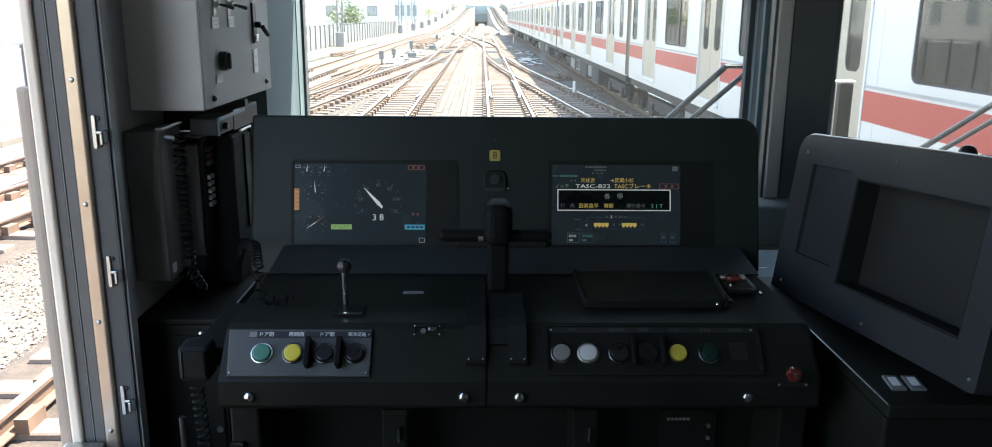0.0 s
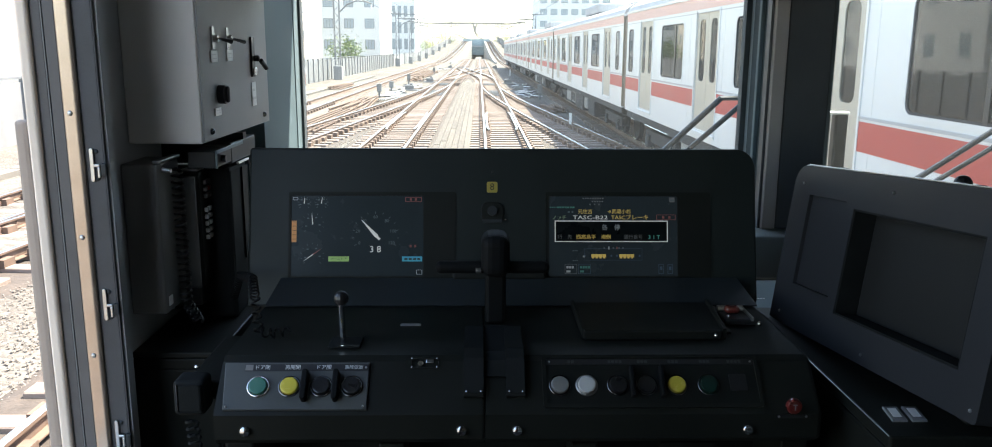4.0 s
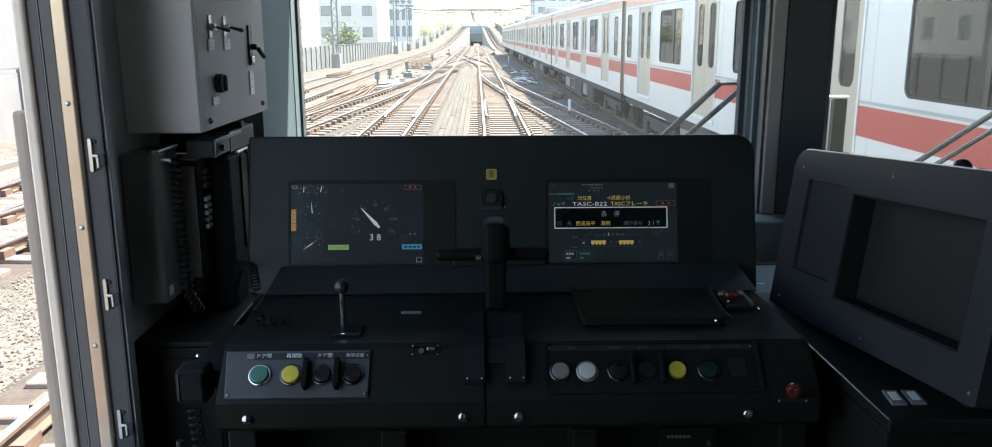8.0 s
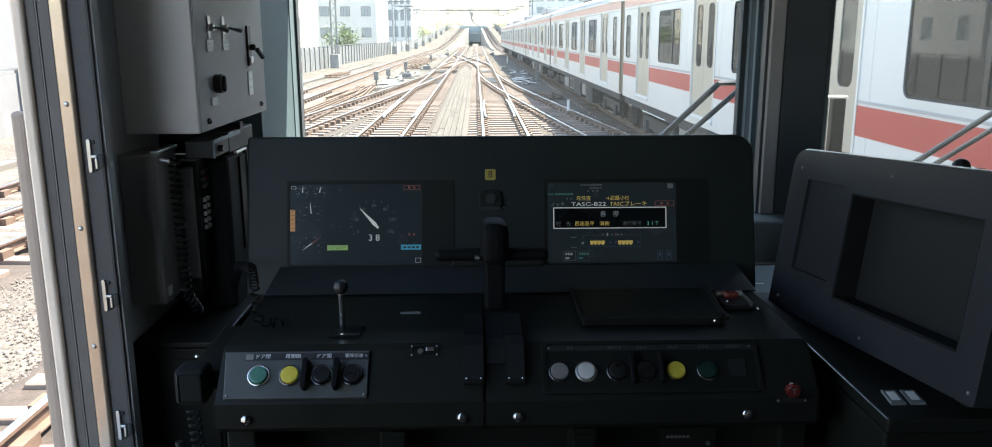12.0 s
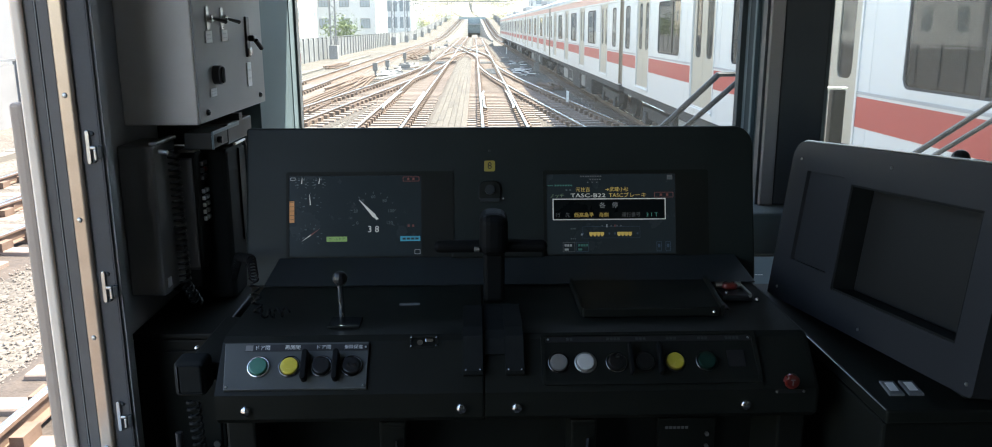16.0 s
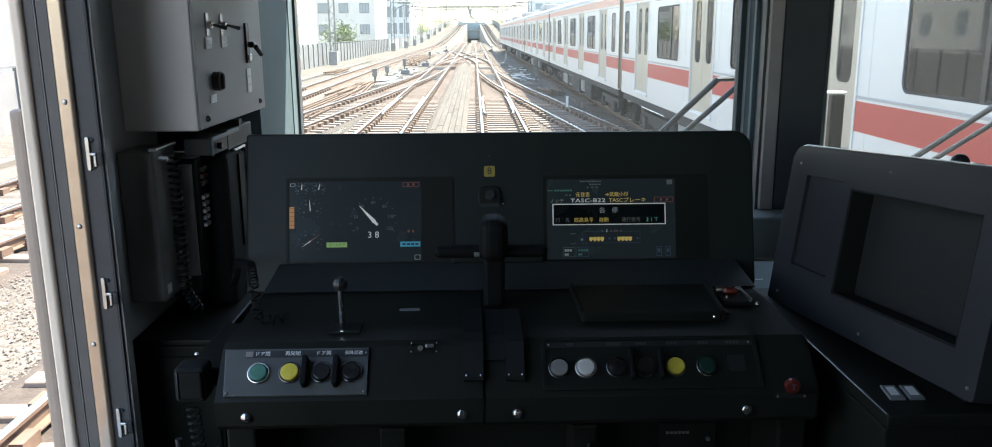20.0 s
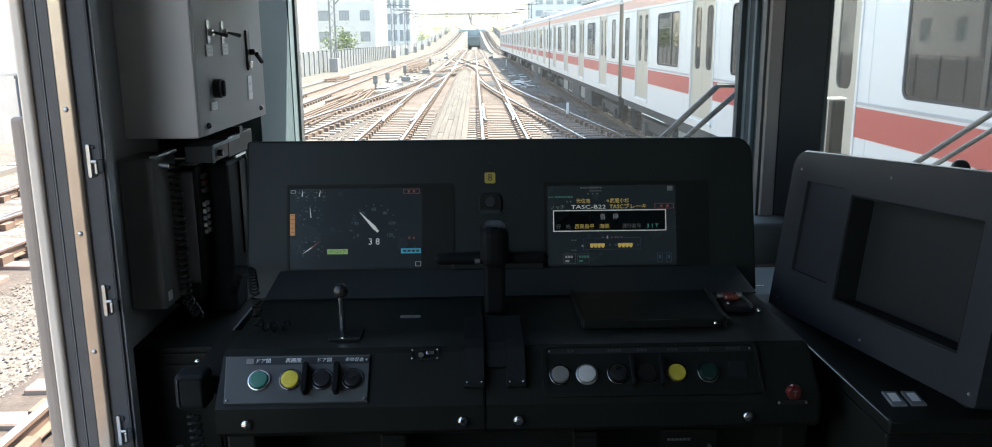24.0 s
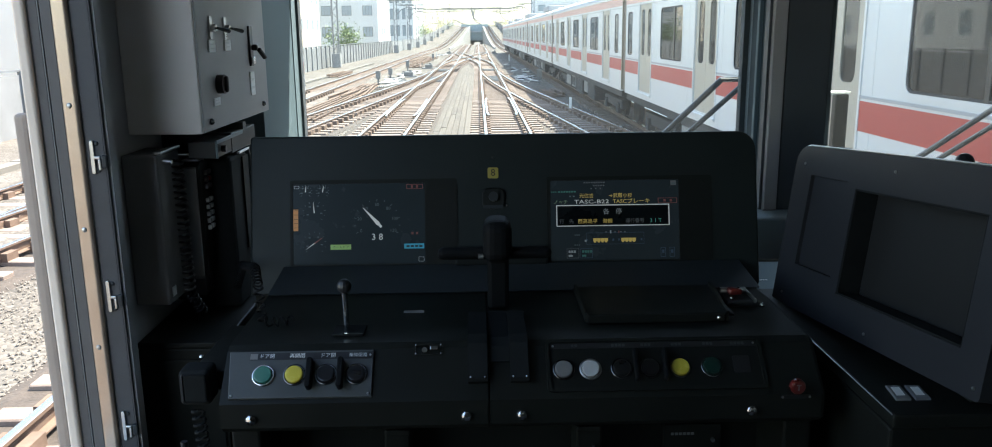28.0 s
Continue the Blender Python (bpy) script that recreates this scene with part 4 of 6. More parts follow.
# Dark block stands in for shade behind the controller.
part("controller_shadow_box", box(-0.045, 0.118, 0.012, 0.045, 0.0, 0.012, 0.004, MP), PAINT_D, hood, "dark raised block for the controller's shadow on the hood")

# under the desk
kb = thing("knee_switch", (-0.12, 1.1, -0.66), "small dark switch box with a bright pin under the desk", "switch", "switch boxes under the desk")
part("box", box(-0.142, -0.104, 1.105, 1.1695, -0.66, -0.552, 0.003), PAINT, kb)
part("pin", rod((-0.118, 1.103, -0.60), (-0.118, 1.097, -0.575), 0.003), CHROME, kb)
part("plate", box(-0.138, -0.108, 1.1035, 1.1048, -0.64, -0.56), PAINT_D, kb)
copy_thing(kb, Matrix.Translation((0.155, 1.1, -0.66 + LIFT)))
fp = thing("socket_plate", (-0.345, 1.06, -0.62), "small socket with a bright rim under the desk", "socket")
part("rim", box(-0.3445, -0.326, 1.0505, 1.0598, -0.62, -0.575, 0.002), PAINT_D, fp)
part("rim_edge", box(-0.344, -0.3265, 1.0495, 1.0503, -0.5775, -0.5755), CHROME, fp)
rp = thing("fuse_box", (0.32, 1.16, -0.66), "dark fuse box with plain label bars under the desk", "fuse box")
part("face", box(0.272, 0.358, 1.152, 1.1695, -0.70, -0.575, 0.002), PAINT_D, rp)
bars = None
for k in range(6):
    bars = box(0.282 + k * 0.006, 0.2865 + k * 0.006, 1.1512, 1.1519, -0.592, -0.588, bm=bars)
tagged(part("label_bars", bars, PANEL_W, rp), kind="stuff")
for k in range(3):
    part("terminal", rod((0.345, 1.1519, -0.60 - 0.02 * k), (0.345, 1.147, -0.60 - 0.02 * k), 0.003), STEEL, rp)

# ---- left side: cabinet, switch box, telephones ----
sc = thing("side_cabinet", (-0.505, 1.5, -1.32), "dark side cabinet between the desk and the wall", "cabinet")
part("body", box(-0.579, -0.436, 1.338, 1.70, -1.32, -0.512, 0.003), PAINT_D, sc)
part("top", box(-0.579, -0.432, 1.335, 1.70, -0.511, -0.50, 0.003), PAINT_D, sc)
part("door", box(-0.572, -0.442, 1.333, 1.3375, -1.25, -0.53, 0.002), PAINT_D, sc)
part("latch", rod((-0.45, 1.332, -0.70), (-0.45, 1.328, -0.70), 0.006), STEEL, sc)
sb = thing("switch_box", (-0.52, 1.6, -0.158), "grey metal switch box on the side wall", "switch box")
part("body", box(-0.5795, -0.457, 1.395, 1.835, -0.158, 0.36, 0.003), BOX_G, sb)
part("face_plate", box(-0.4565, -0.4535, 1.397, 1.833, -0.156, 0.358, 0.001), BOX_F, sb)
MS = framed((-0.4535, 0, 0), (0, 1, 0), (0, 0, 1))
for y in (1.469, 1.552):
    tg = part("toggle_switch", plate(rr(y - 0.007, y + 0.007, -0.004, 0.034, 0.003), 0, 0.002, MS), STEEL, sb, "chrome toggle switch")
    part("nut", rod(MS @ Vector((y, 0.014, 0.002)), MS @ Vector((y, 0.014, 0.010)), 0.0062, 6), CHROME, tg)
    part("bat", rod(MS @ Vector((y, 0.014, 0.012)), MS @ Vector((y + 0.028, 0.009, 0.024)), 0.0022, 10, r1=0.0038), BLACK, tg)
for y, z, w, h in ((1.468, -0.016, 0.036, 0.020), (1.560, -0.015, 0.036, 0.020), (1.712, -0.092, 0.030, 0.047), (1.472, -0.110, 0.034, 0.014)):
    lp = part("label_plate", box(y - w / 2, y + w / 2, z - h / 2, z + h / 2, 0.0002, 0.0022, 0.0006, MS), LABEL, sb, "white label plate")
    for k in range(2):
        part("text_bar", box(y - w * 0.34, y + w * (0.34 - 0.1 * k), z - h * 0.22 + k * h * 0.34, z - h * 0.12 + k * h * 0.34, 0.0023, 0.0026, 0, MS), INK, lp)
bk = part("breaker_switch", plate(rr(1.703, 1.725, -0.058, 0.020, 0.002), 0, 0.004, MS, 0.001), BLACK, sb, "black breaker with a steel edge")
part("breaker_lever", box(1.708, 1.720, -0.028, -0.016, 0.004, 0.016, 0.003, MS), BLACK, bk)
part("breaker_handle", rod(MS @ Vector((1.714, -0.026, 0.018)), MS @ Vector((1.732, -0.042, 0.024)), 0.0048), BLACK, bk)
part("breaker_edge", box(1.706, 1.722, -0.054, -0.040, 0.004, 0.008, 0.001, MS), CHROME, bk)
kn = part("rotary_knob", rod(MS @ Vector((1.489, -0.081, 0)), MS @ Vector((1.489, -0.081, 0.012)), 0.0165, 24), BLACK, sb, "black rotary knob")
part("grip", box(1.484, 1.494, -0.0955, -0.0665, 0.0115, 0.0185, 0.004, MS), BLACK, kn)
for y, z in ((1.432, -0.1405), (1.785, -0.1385)):
    part("screw", ball(MS @ Vector((y, z, 0.001)), 0.0055, None, (1, 1, 1), 12), DARK_C, sb)

ph = thing("wall_telephone", (-0.55, 1.40, -0.44), "dark wall telephone box with a coiled cord", "telephone", "telephones")
part("body", box(-0.5795, -0.521, 1.353, 1.455, -0.440, -0.186, 0.004), PHONE_G, ph)
part("top_hook", box(-0.530, -0.516, 1.36, 1.452, -0.187, -0.181, 0.002), STEEL, ph)
part("hook_arm", rod((-0.520, 1.375, -0.198), (-0.505, 1.375, -0.200), 0.004), STEEL, ph)
part("cord", coil([(-0.513, 1.42, -0.20), (-0.512, 1.42, -0.30), (-0.511, 1.42, -0.44), (-0.50, 1.44, -0.48)], 0.009, 26, 0.0022), BLACK, ph)
part("label_plate", box(-0.5209, -0.5195, 1.364, 1.380, -0.428, -0.412), LABEL, ph)
hs = thing("telephone_handset", (-0.51, 1.49, -0.43), "black handset with rows of small pale keys", "telephone", "telephones")
part("body", plate(rr(1.461, 1.520, -0.425, -0.215, 0.018), -0.527, -0.492, framed((0, 0, 0), (0, 1, 0), (0, 0, 1)), 0.006), PAINT_D, hs)
part("side_grip", prism_x([(1.4560, -0.225), (1.4605, -0.222), (1.4605, -0.425), (1.4575, -0.420), (1.4550, -0.395), (1.4545, -0.330)], -0.527, -0.496, 0.001), PANEL_W, hs)
part("top_cap", box(-0.524, -0.494, 1.470, 1.512, -0.2145, -0.2105, 0.0015), STEEL, hs, "bright metal cap")
kx = framed((-0.492, 0, 0), (0, 1, 0), (0, 0, 1))
for r in range(9):
    for c in range(2):
        if r == 3:
            continue
        big = r > 3
        part("key", box(1.485 + c * 0.0165, 1.4945 + c * 0.0165, -0.2405 - 0.0125 * r, -0.2325 - 0.0125 * r, 0, 0.0065, 0.0012, kx), (KEY_W if big else (RED_B if (r == 1 and c == 1) else GREY_B)), hs)
part("cradle", box(-0.545, -0.4995, 1.47, 1.535, -0.46, -0.4255, 0.004), BLACK, hs)
part("back_plate", box(-0.5795, -0.5275, 1.463, 1.53, -0.46, -0.21, 0.004), BLACK, hs)
rd = thing("radio_unit", (-0.51, 1.52, -0.21), "dark box with a bright top edge under the switch box", "radio")
part("body", box(-0.5795, -0.452, 1.536, 1.70, -0.209, -0.172, 0.002), RADIO_G, rd)
part("top_edge", box(-0.4515, -0.448, 1.436, 1.60, -0.180, -0.1735, 0.001), TEAL_L, rd)
part("edge_arm", box(-0.4515, -0.448, 1.436, 1.440, -0.205, -0.180, 0.001), TEAL_L, rd)
part("hanger", box(-0.56, -0.4475, 1.60, 1.62, -0.1715, -0.159), RADIO_G, rd)
part("knob", rod((-0.452, 1.475, -0.192), (-0.444, 1.475, -0.192), 0.006), BLACK, rd)
part("face", box(-0.5, -0.4525, 1.44, 1.5355, -0.205, -0.176, 0.002), RADIO_G, rd)
h3 = thing("second_handset", (-0.475, 1.57, -0.5), "black handset hanging in its cradle", "telephone", "telephones")
part("body", plate(rr(1.515, 1.630, -0.4995, -0.214, 0.012), -0.50, -0.452, framed((0, 0, 0), (0, 1, 0), (0, 0, 1)), 0.008), MATTE, h3)
part("front_trim", box(-0.4515, -0.4485, 1.585, 1.622, -0.40, -0.222, 0.001), HANDLE_B, h3, "dark trim panel")
part("top_clip", box(-0.4515, -0.446, 1.56, 1.628, -0.2135, -0.2095, 0.001), STEEL, h3)
part("rim", tube([(-0.4475, 1.627, -0.212), (-0.4455, 1.629, -0.225), (-0.4455, 1.629, -0.30), (-0.448, 1.627, -0.36)], 0.0012, 8), STEEL, h3, "thin bright rim")
part("wall_plate", box(-0.5795, -0.5005, 1.54, 1.64, -0.49, -0.24, 0.003), MATTE, h3)
mh = thing("microphone_holder", (-0.40, 1.1, -0.52), "black hand microphone in a holder beside the desk", "microphone")
part("body", box(-0.426, -0.382, 1.100, 1.142, -0.507, -0.4545, 0.008, seg=4), MATTE, mh)
part("front_cover", box(-0.418, -0.386, 1.0975, 1.0998, -0.500, -0.459, 0.003), MATTE, mh)
part("seam", box(-0.4205, -0.4195, 1.0990, 1.1000, -0.500, -0.459), DARK_C, mh)
part("bolt", ball((-0.402, 1.138, -0.4475), 0.0042, None, (1, 1, 0.8), 10), CHROME, mh)
part("bracket", box(-0.42, -0.3455, 1.14, 1.334, -0.50, -0.47, 0.003), PAINT_D, mh)
part("cord", coil([(-0.405, 1.11, -0.515), (-0.400, 1.11, -0.60), (-0.41, 1.115, -0.75), (-0.42, 1.2, -0.85)], 0.008, 34, 0.0024), MATTE, mh)
part("cord_guide", rod((-0.425, 1.10, -0.56), (-0.425, 1.10, -1.31), 0.005), BLACK, mh)

# ---- right side: cabinet with the guard's monitor ----
ct = thing("monitor_cabinet", (0.9, 1.17, -1.32), "dark cabinet carrying the monitor beside the desk", "cabinet")
part("body", box(0.495, 1.35, 0.928, 1.44, -1.32, -0.474, 0.004), PAINT_D, ct)
part("top", box(0.496, 1.352, 0.924, 1.442, -0.4735, -0.4555, 0.003), PAINT, ct)
part("edge_trim", rod((0.495, 0.926, -0.4550), (0.495, 1.44, -0.4550), 0.0008, 8), STEEL, ct, "bright metal edge")
part("knob", rod((0.64, 0.9279, -0.535), (0.64, 0.912, -0.535), 0.019, 24), PANEL_W, ct)
for x in (0.521, 0.546):
    pl_ = part("label_holder", plate([(x + 0.004, 1.006), (x + 0.023, 1.006), (x + 0.017, 0.965), (x - 0.002, 0.965)], 0.0, 0.003, Matrix.Translation((0, 0, -0.4555)), 0.001), PANEL_W, ct, "pale label holder")
    part("text_bar", plate([(x + 0.007, 0.999), (x + 0.018, 0.999), (x + 0.014, 0.974), (x + 0.003, 0.974)], 0.0031, 0.0034, Matrix.Translation((0, 0, -0.4555))), LABEL, pl_)
part("rear_shelf", box(0.496, 0.75, 1.4425, 1.63, -0.4735, -0.458, 0.002), REVEAL_L, ct, "teal-grey shelf behind the monitor")
bars = None
for k in range(7):
    bars = box(0.505 + k * 0.005, 0.5085 + k * 0.005, 1.50, 1.504, -0.4578, -0.4574, bm=bars)
tagged(part("text_bars", bars, WHITE_P, ct), kind="stuff")
UW, UH = 0.5203, 0.2704
MR = framed((0.551, 1.42, -0.192), (0.059, -0.516, 0.037), (0.042, 0.008, 0.267))
mn = thing("side_monitor", (0.62, 1.15, -0.456), "dark grey housing with an unlit monitor facing the driver", "monitor")
part("housing", plate(rr(0, UW, -UH, 0, (0.004, 0.006, 0.03, 0.032), 8), -0.13, -0.0405, MR, 0.003), MON_G, mn)


def ux(f):
    return f * UW


def uy(f):
    return -f * UH


# front plate round two openings
for bz in (plate(rr(0, ux(0.109), -UH, 0, (0.004, 0, 0, 0.032), 8), -0.0400, 0.0, MR), box(ux(0.109), ux(0.325), uy(0.175), 0, -0.0400, 0, 0, MR),
           box(ux(0.109), ux(0.325), -UH, uy(0.73), -0.0400, 0, 0, MR), box(ux(0.325), ux(0.368), -UH, 0, -0.0400, 0, 0, MR),
           box(ux(0.368), ux(0.912), uy(0.205), 0, -0.0400, 0, 0, MR), box(ux(0.368), ux(0.912), -UH, uy(0.806), -0.0400, 0, 0, MR),
           plate(rr(ux(0.912), UW, -UH, 0, (0, 0.006, 0.03, 0), 8), -0.0400, 0.0, MR)):
    part("front_plate", bz, MON_G, mn)
part("blank_panel", box(ux(0.109) + 0.0003, ux(0.325) - 0.0003, uy(0.73) + 0.0003, uy(0.175) - 0.0003, -0.0400, -0.006, 0.001, MR), MON_G, mn, "recessed blank panel")
sr = part("screen_surround", box(ux(0.3685), ux(0.3685) + 0.003, uy(0.8055), uy(0.2055), -0.0395, -0.0012, 0, MR), MATTE, mn)
for q in ((ux(0.9115) - 0.003, ux(0.9115), uy(0.8055), uy(0.2055)), (ux(0.3685) + 0.0032, ux(0.9115) - 0.0032, uy(0.8055), uy(0.8055) + 0.003), (ux(0.3685) + 0.0032, ux(0.9115) - 0.0032, uy(0.2055) - 0.003, uy(0.2055))):
    part("surround_strip", box(*q, -0.0395, -0.0012, 0, MR), MATTE, sr)
part("screen", box(ux(0.3685) + 0.0034, ux(0.9115) - 0.0034, uy(0.8055) + 0.0034, uy(0.2055) - 0.0034, -0.0395, -0.0360, 0.0015, MR), SCREEN, mn, "unlit glossy screen")
for u, v in ((0.54, 0.082), (0.541, 0.947), (0.976, 0.948), (0.06, 0.93), (0.06, 0.11)):
    part("screw", ball(MR @ Vector((ux(u), uy(v), 0)), 0.0026, seg=8), STEEL, mn)
for u in (0.22, 0.81):
    part("thumb_screw", rod(MR @ Vector((ux(u), 0.0, -0.02)), MR @ Vector((ux(u), 0.004, -0.02)), 0.0065, 12), BLACK, mn)
# Strip and tubes stand in for light caught along the housing's edges.
part("top_trim", box(0.034, UW - 0.032, 0.0003, 0.0028, -0.03, -0.001, 0.0008, MR), STEEL, mn, "steel strip for the lit top edge")
part("edge_trim", tube([MR @ Vector((-0.0006, -0.034, -0.004)), MR @ Vector((-0.0006, -UH + 0.004, -0.004))], 0.0010, 8), MON_E, mn, "pale tube for the highlight on the edge")
part("corner_trim", tube([MR @ Vector((0.033 - 0.0335 * math.sin(a), -0.033 + 0.0335 * math.cos(a), -0.004)) for a in [k * math.pi / 16 for k in range(9)]], 0.0016, 8), STEEL, mn, "steel tube for the highlight on the corner")
part("foot", box(0.605, 0.72, 0.95, 1.38, -0.4552, -0.40, 0.004), PAINT_D, mn)
part("ball_knob", ball((0.662, 1.118, -0.178), 0.0125), BLACK, mn, "glossy black ball knob")
part("knob_stalk", rod((0.662, 1.118, -0.185), (0.662, 1.118, -0.26), 0.004), BLACK, mn)

# wipers and handrail outside the windscreens
for a, b, c, d in (((0.454, -0.347), (0.679, -0.133), (0.749, -0.1305), (0.516, -0.347)), ((1.253, -0.361), (1.645, -0.098), (1.725, -0.095), (1.307, -0.369))):
    w = thing("wiper", (a[0], 2.35, a[1]), "black parallel-arm windscreen wiper", "wiper", "wipers")
    part("arm", tube([(a[0] - 0.18, 2.295, a[1] - 0.16), (a[0], 2.35, a[1]), (b[0], 2.355, b[1]), (c[0], 2.355, c[1])], 0.0085, 8), WIPER_M, w)
    part("arm", tube([(d[0] - 0.18, 2.295, d[1] - 0.16), (d[0], 2.35, d[1]), (c[0], 2.355, c[1] - 0.009)], 0.0075, 8), WIPER_M, w)
    part("blade", box(c[0] - 0.006, c[0] + 0.006, 2.330, 2.345, c[1] - 0.28, c[1] + 0.36, 0.002), RUBBER, w)
hr = thing("handrail", (1.02, 2.36, -0.85), "grey metal handrail outside the windscreen", "rail")
part("bar", box(1.003, 1.040, 2.342, 2.376, -0.85, -0.176, 0.006), PAINT, hr)
part("cap", box(0.980, 1.042, 2.340, 2.378, -0.176, -0.169, 0.002), WHITE_P, hr)
part("thin_bar", box(0.983, 0.990, 2.346, 2.370, -0.85, -0.177), STEEL, hr)
for z in (-0.80, -0.62):
    part("bracket", box(0.99, 1.04, 2.2905, 2.343, z, z + 0.03, 0.003), PAINT, hr)

# ---- outdoors: heights from the top of the rails ----
LIFT = 0.0
XA, XB, XC, XD = -2.44, 0.75, -7.44, 4.97       # track centre lines; the cab runs on XB


def ease(a, b, y):
    t = min(1.0, max(0.0, (y - a) / (b - a)))
    return t * t * (3 - 2 * t)


def dip(y):
    return -5.0 * ease(210, 330, y)


def climb(y):
    return 6.3 * ease(150, 400, y)


def drift(y):
    """Sideways bend of the outer tracks towards the middle far away."""
    return 2.5 * ease(120, 400, y)


def ground_sheet():
    cols = [(-3000, "o"), (-400, "o"), (-60, "o"), (-13.4, "o"), (-13.3, "l"), (-10, "l"), (-5.1, "l"), (-4.9, "c"), (-1, "c"), (3.0, "c"), (3.2, "r"), (7, "r"), (9.6, "r"), (9.7, "o"), (60, "o"), (400, "o"), (3000, "o")]
    ys = [-3000, -300, -60] + [-40 + 10 * k for k in range(12)] + [80 + 8 * k for k in range(45)] + [480, 600, 1000, 3000]
    bm = bmesh.new()
    grid = []
    for y in ys:
        row = []
        for x, k in cols:
            far = ease(440, 600, y)
            z = {"o": -6.0, "c": dip(y) - 0.24, "l": climb(y) - 0.24, "r": climb(y) - 0.24}[k] * (1 - far) - 6.0 * far
            dx = drift(y) if k == "l" else (-0.4 * drift(y) if k == "r" else 0)
            row.append(bm.verts.new((x + dx, y, z)))
        grid.append(row)
    for p, q in zip(grid, grid[1:]):
        for i in range(len(p) - 1):
            bm.faces.new((p[i], p[i + 1], q[i + 1], q[i]))
    return bm


solo("ground", ground_sheet(), BALLAST, "pale stone ballast and ground", "ground", "structure")


def sweep(pts, profile, top=None):
    """An (offset, height) outline swept along a path of (x, y, z)."""
    bm = bmesh.new()
    rings = []
    for k, p in enumerate(pts):
        a, b = pts[max(k - 1, 0)], pts[min(k + 1, len(pts) - 1)]
        d = Vector((b[0] - a[0], b[1] - a[1], 0)).normalized()
        nx, ny = d.y, -d.x
        rings.append([bm.verts.new((p[0] + o * nx, p[1] + o * ny, p[2] + h)) for o, h in profile])
    n = len(profile)
    for p, q in zip(rings, rings[1:]):
        for i in range(n):
            f = bm.faces.new((p[i], p[(i + 1) % n], q[(i + 1) % n], q[i]))
            if top is not None and i in top:
                f.material_index = 1
    bm.faces.new(rings[0])
    bm.faces.new(rings[-1][::-1])
    return bm


RAIL = [(-0.065, -0.153), (0.065, -0.153), (0.065, -0.142), (0.010, -0.128), (0.010, -0.040), (0.034, -0.032), (0.034, -0.004), (0.026, 0.0), (-0.026, 0.0), (-0.034, -0.004), (-0.034, -0.032), (-0.010, -0.040), (-0.010, -0.128), (-0.065, -0.142)]


def straight(x, y0, y1, zf=lambda y: 0.0, df=lambda y: 0.0, step=8.0):
    n = max(2, int((y1 - y0) / step))
    return [(x + df(y0 + (y1 - y0) * k / n), y0 + (y1 - y0) * k / n, zf(y0 + (y1 - y0) * k / n)) for k in range(n + 1)]


def offset(pts, o):
    out = []
    for k, p in enumerate(pts):
        a, b = pts[max(k - 1, 0)], pts[min(k + 1, len(pts) - 1)]
        d = Vector((b[0] - a[0], b[1] - a[1], 0)).normalized()
        out.append((p[0] + o * d.y, p[1] - o * d.x, p[2]))
    return out


SLEEPER_MESH = finish("sleeper", box(-1.05, 1.05, -0.11, 0.11, -0.14, 0, 0.012, seg=1), SLEEPER)


def slab_mesh(name, rows, material):
    """Many sleepers (x, y, z, half width, turn) as one mesh."""
    v, f = [], []
    for x, y, z, w, a in rows:
        c, s, k = math.cos(a), math.sin(a), len(v)
        for dz in (-0.14, 0):
            for dx, dy in ((-w, -0.11), (w, -0.11), (w, 0.11), (-w, 0.11)):
                v.append((x + dx * c - dy * s, y + dx * s + dy * c, z + dz))
        f += [(k + 4, k + 5, k + 6, k + 7), (k, k + 1, k + 5, k + 4), (k + 1, k + 2, k + 6, k + 5), (k + 2, k + 3, k + 7, k + 6), (k + 3, k, k + 4, k + 7)]
    me = bpy.data.meshes.new(name)
    me.from_pydata(v, [], f)
    me.materials.append(material)
    return me


def track(name, pts, label, near, far, spacing=0.60, check=None):
    """Two rails on wooden sleepers; single sleepers from near to far along the path, the rest joined."""
    t = thing(name, (pts[0][0], pts[0][1], -0.3), label, "railway track", kind="structure")
    for o in (-0.566, 0.566):
        part("rail", sweep(offset(pts, o), RAIL, (6, 7, 8)), (RUST, RAILTOP), t, "steel rail with a polished head")
    s, rows, clips = 0.0, [], []
    for a, b in zip(pts, pts[1:]):
        d = Vector(b) - Vector(a)
        ln = d.length
        ang = math.atan2(d.y, d.x) - math.pi / 2
        while s < ln:
            p = Vector(a) + d * (s / ln)
            j = random.uniform(-0.03, 0.03)
            if near <= p.y <= far:
                ob = new("sleeper", SLEEPER_MESH)
                ob.parent = t
                ob.matrix_basis = Matrix.Translation(Vector((p.x + j, p.y, p.z - 0.155)) - ORIGIN[t]) @ Matrix.Rotation(ang + j * 0.3, 4, "Z")
                clips += [(p.x + o * math.cos(ang) - ORIGIN[t].x, p.y + o * math.sin(ang) - ORIGIN[t].y, p.z - 0.06 - ORIGIN[t].z, 0.045, ang) for o in (-0.66, -0.47, 0.47, 0.66)]
            else:
                rows.append((p.x - ORIGIN[t].x + j, p.y - ORIGIN[t].y, p.z - 0.155 - ORIGIN[t].z, 1.05, ang))
            s += spacing
        s -= ln
    if clips:
        ob = new("rail_fastenings", slab_mesh("rail_fastenings", clips, RUST))
        ob.parent = t
        tagged(ob, "rusty rail fastenings", kind="stuff")
    if rows:
        ob = new("sleepers", slab_mesh("sleepers", rows, SLEEPER))
        ob.parent = t
        tagged(ob, "weathered wooden sleepers", kind="stuff")
    return t


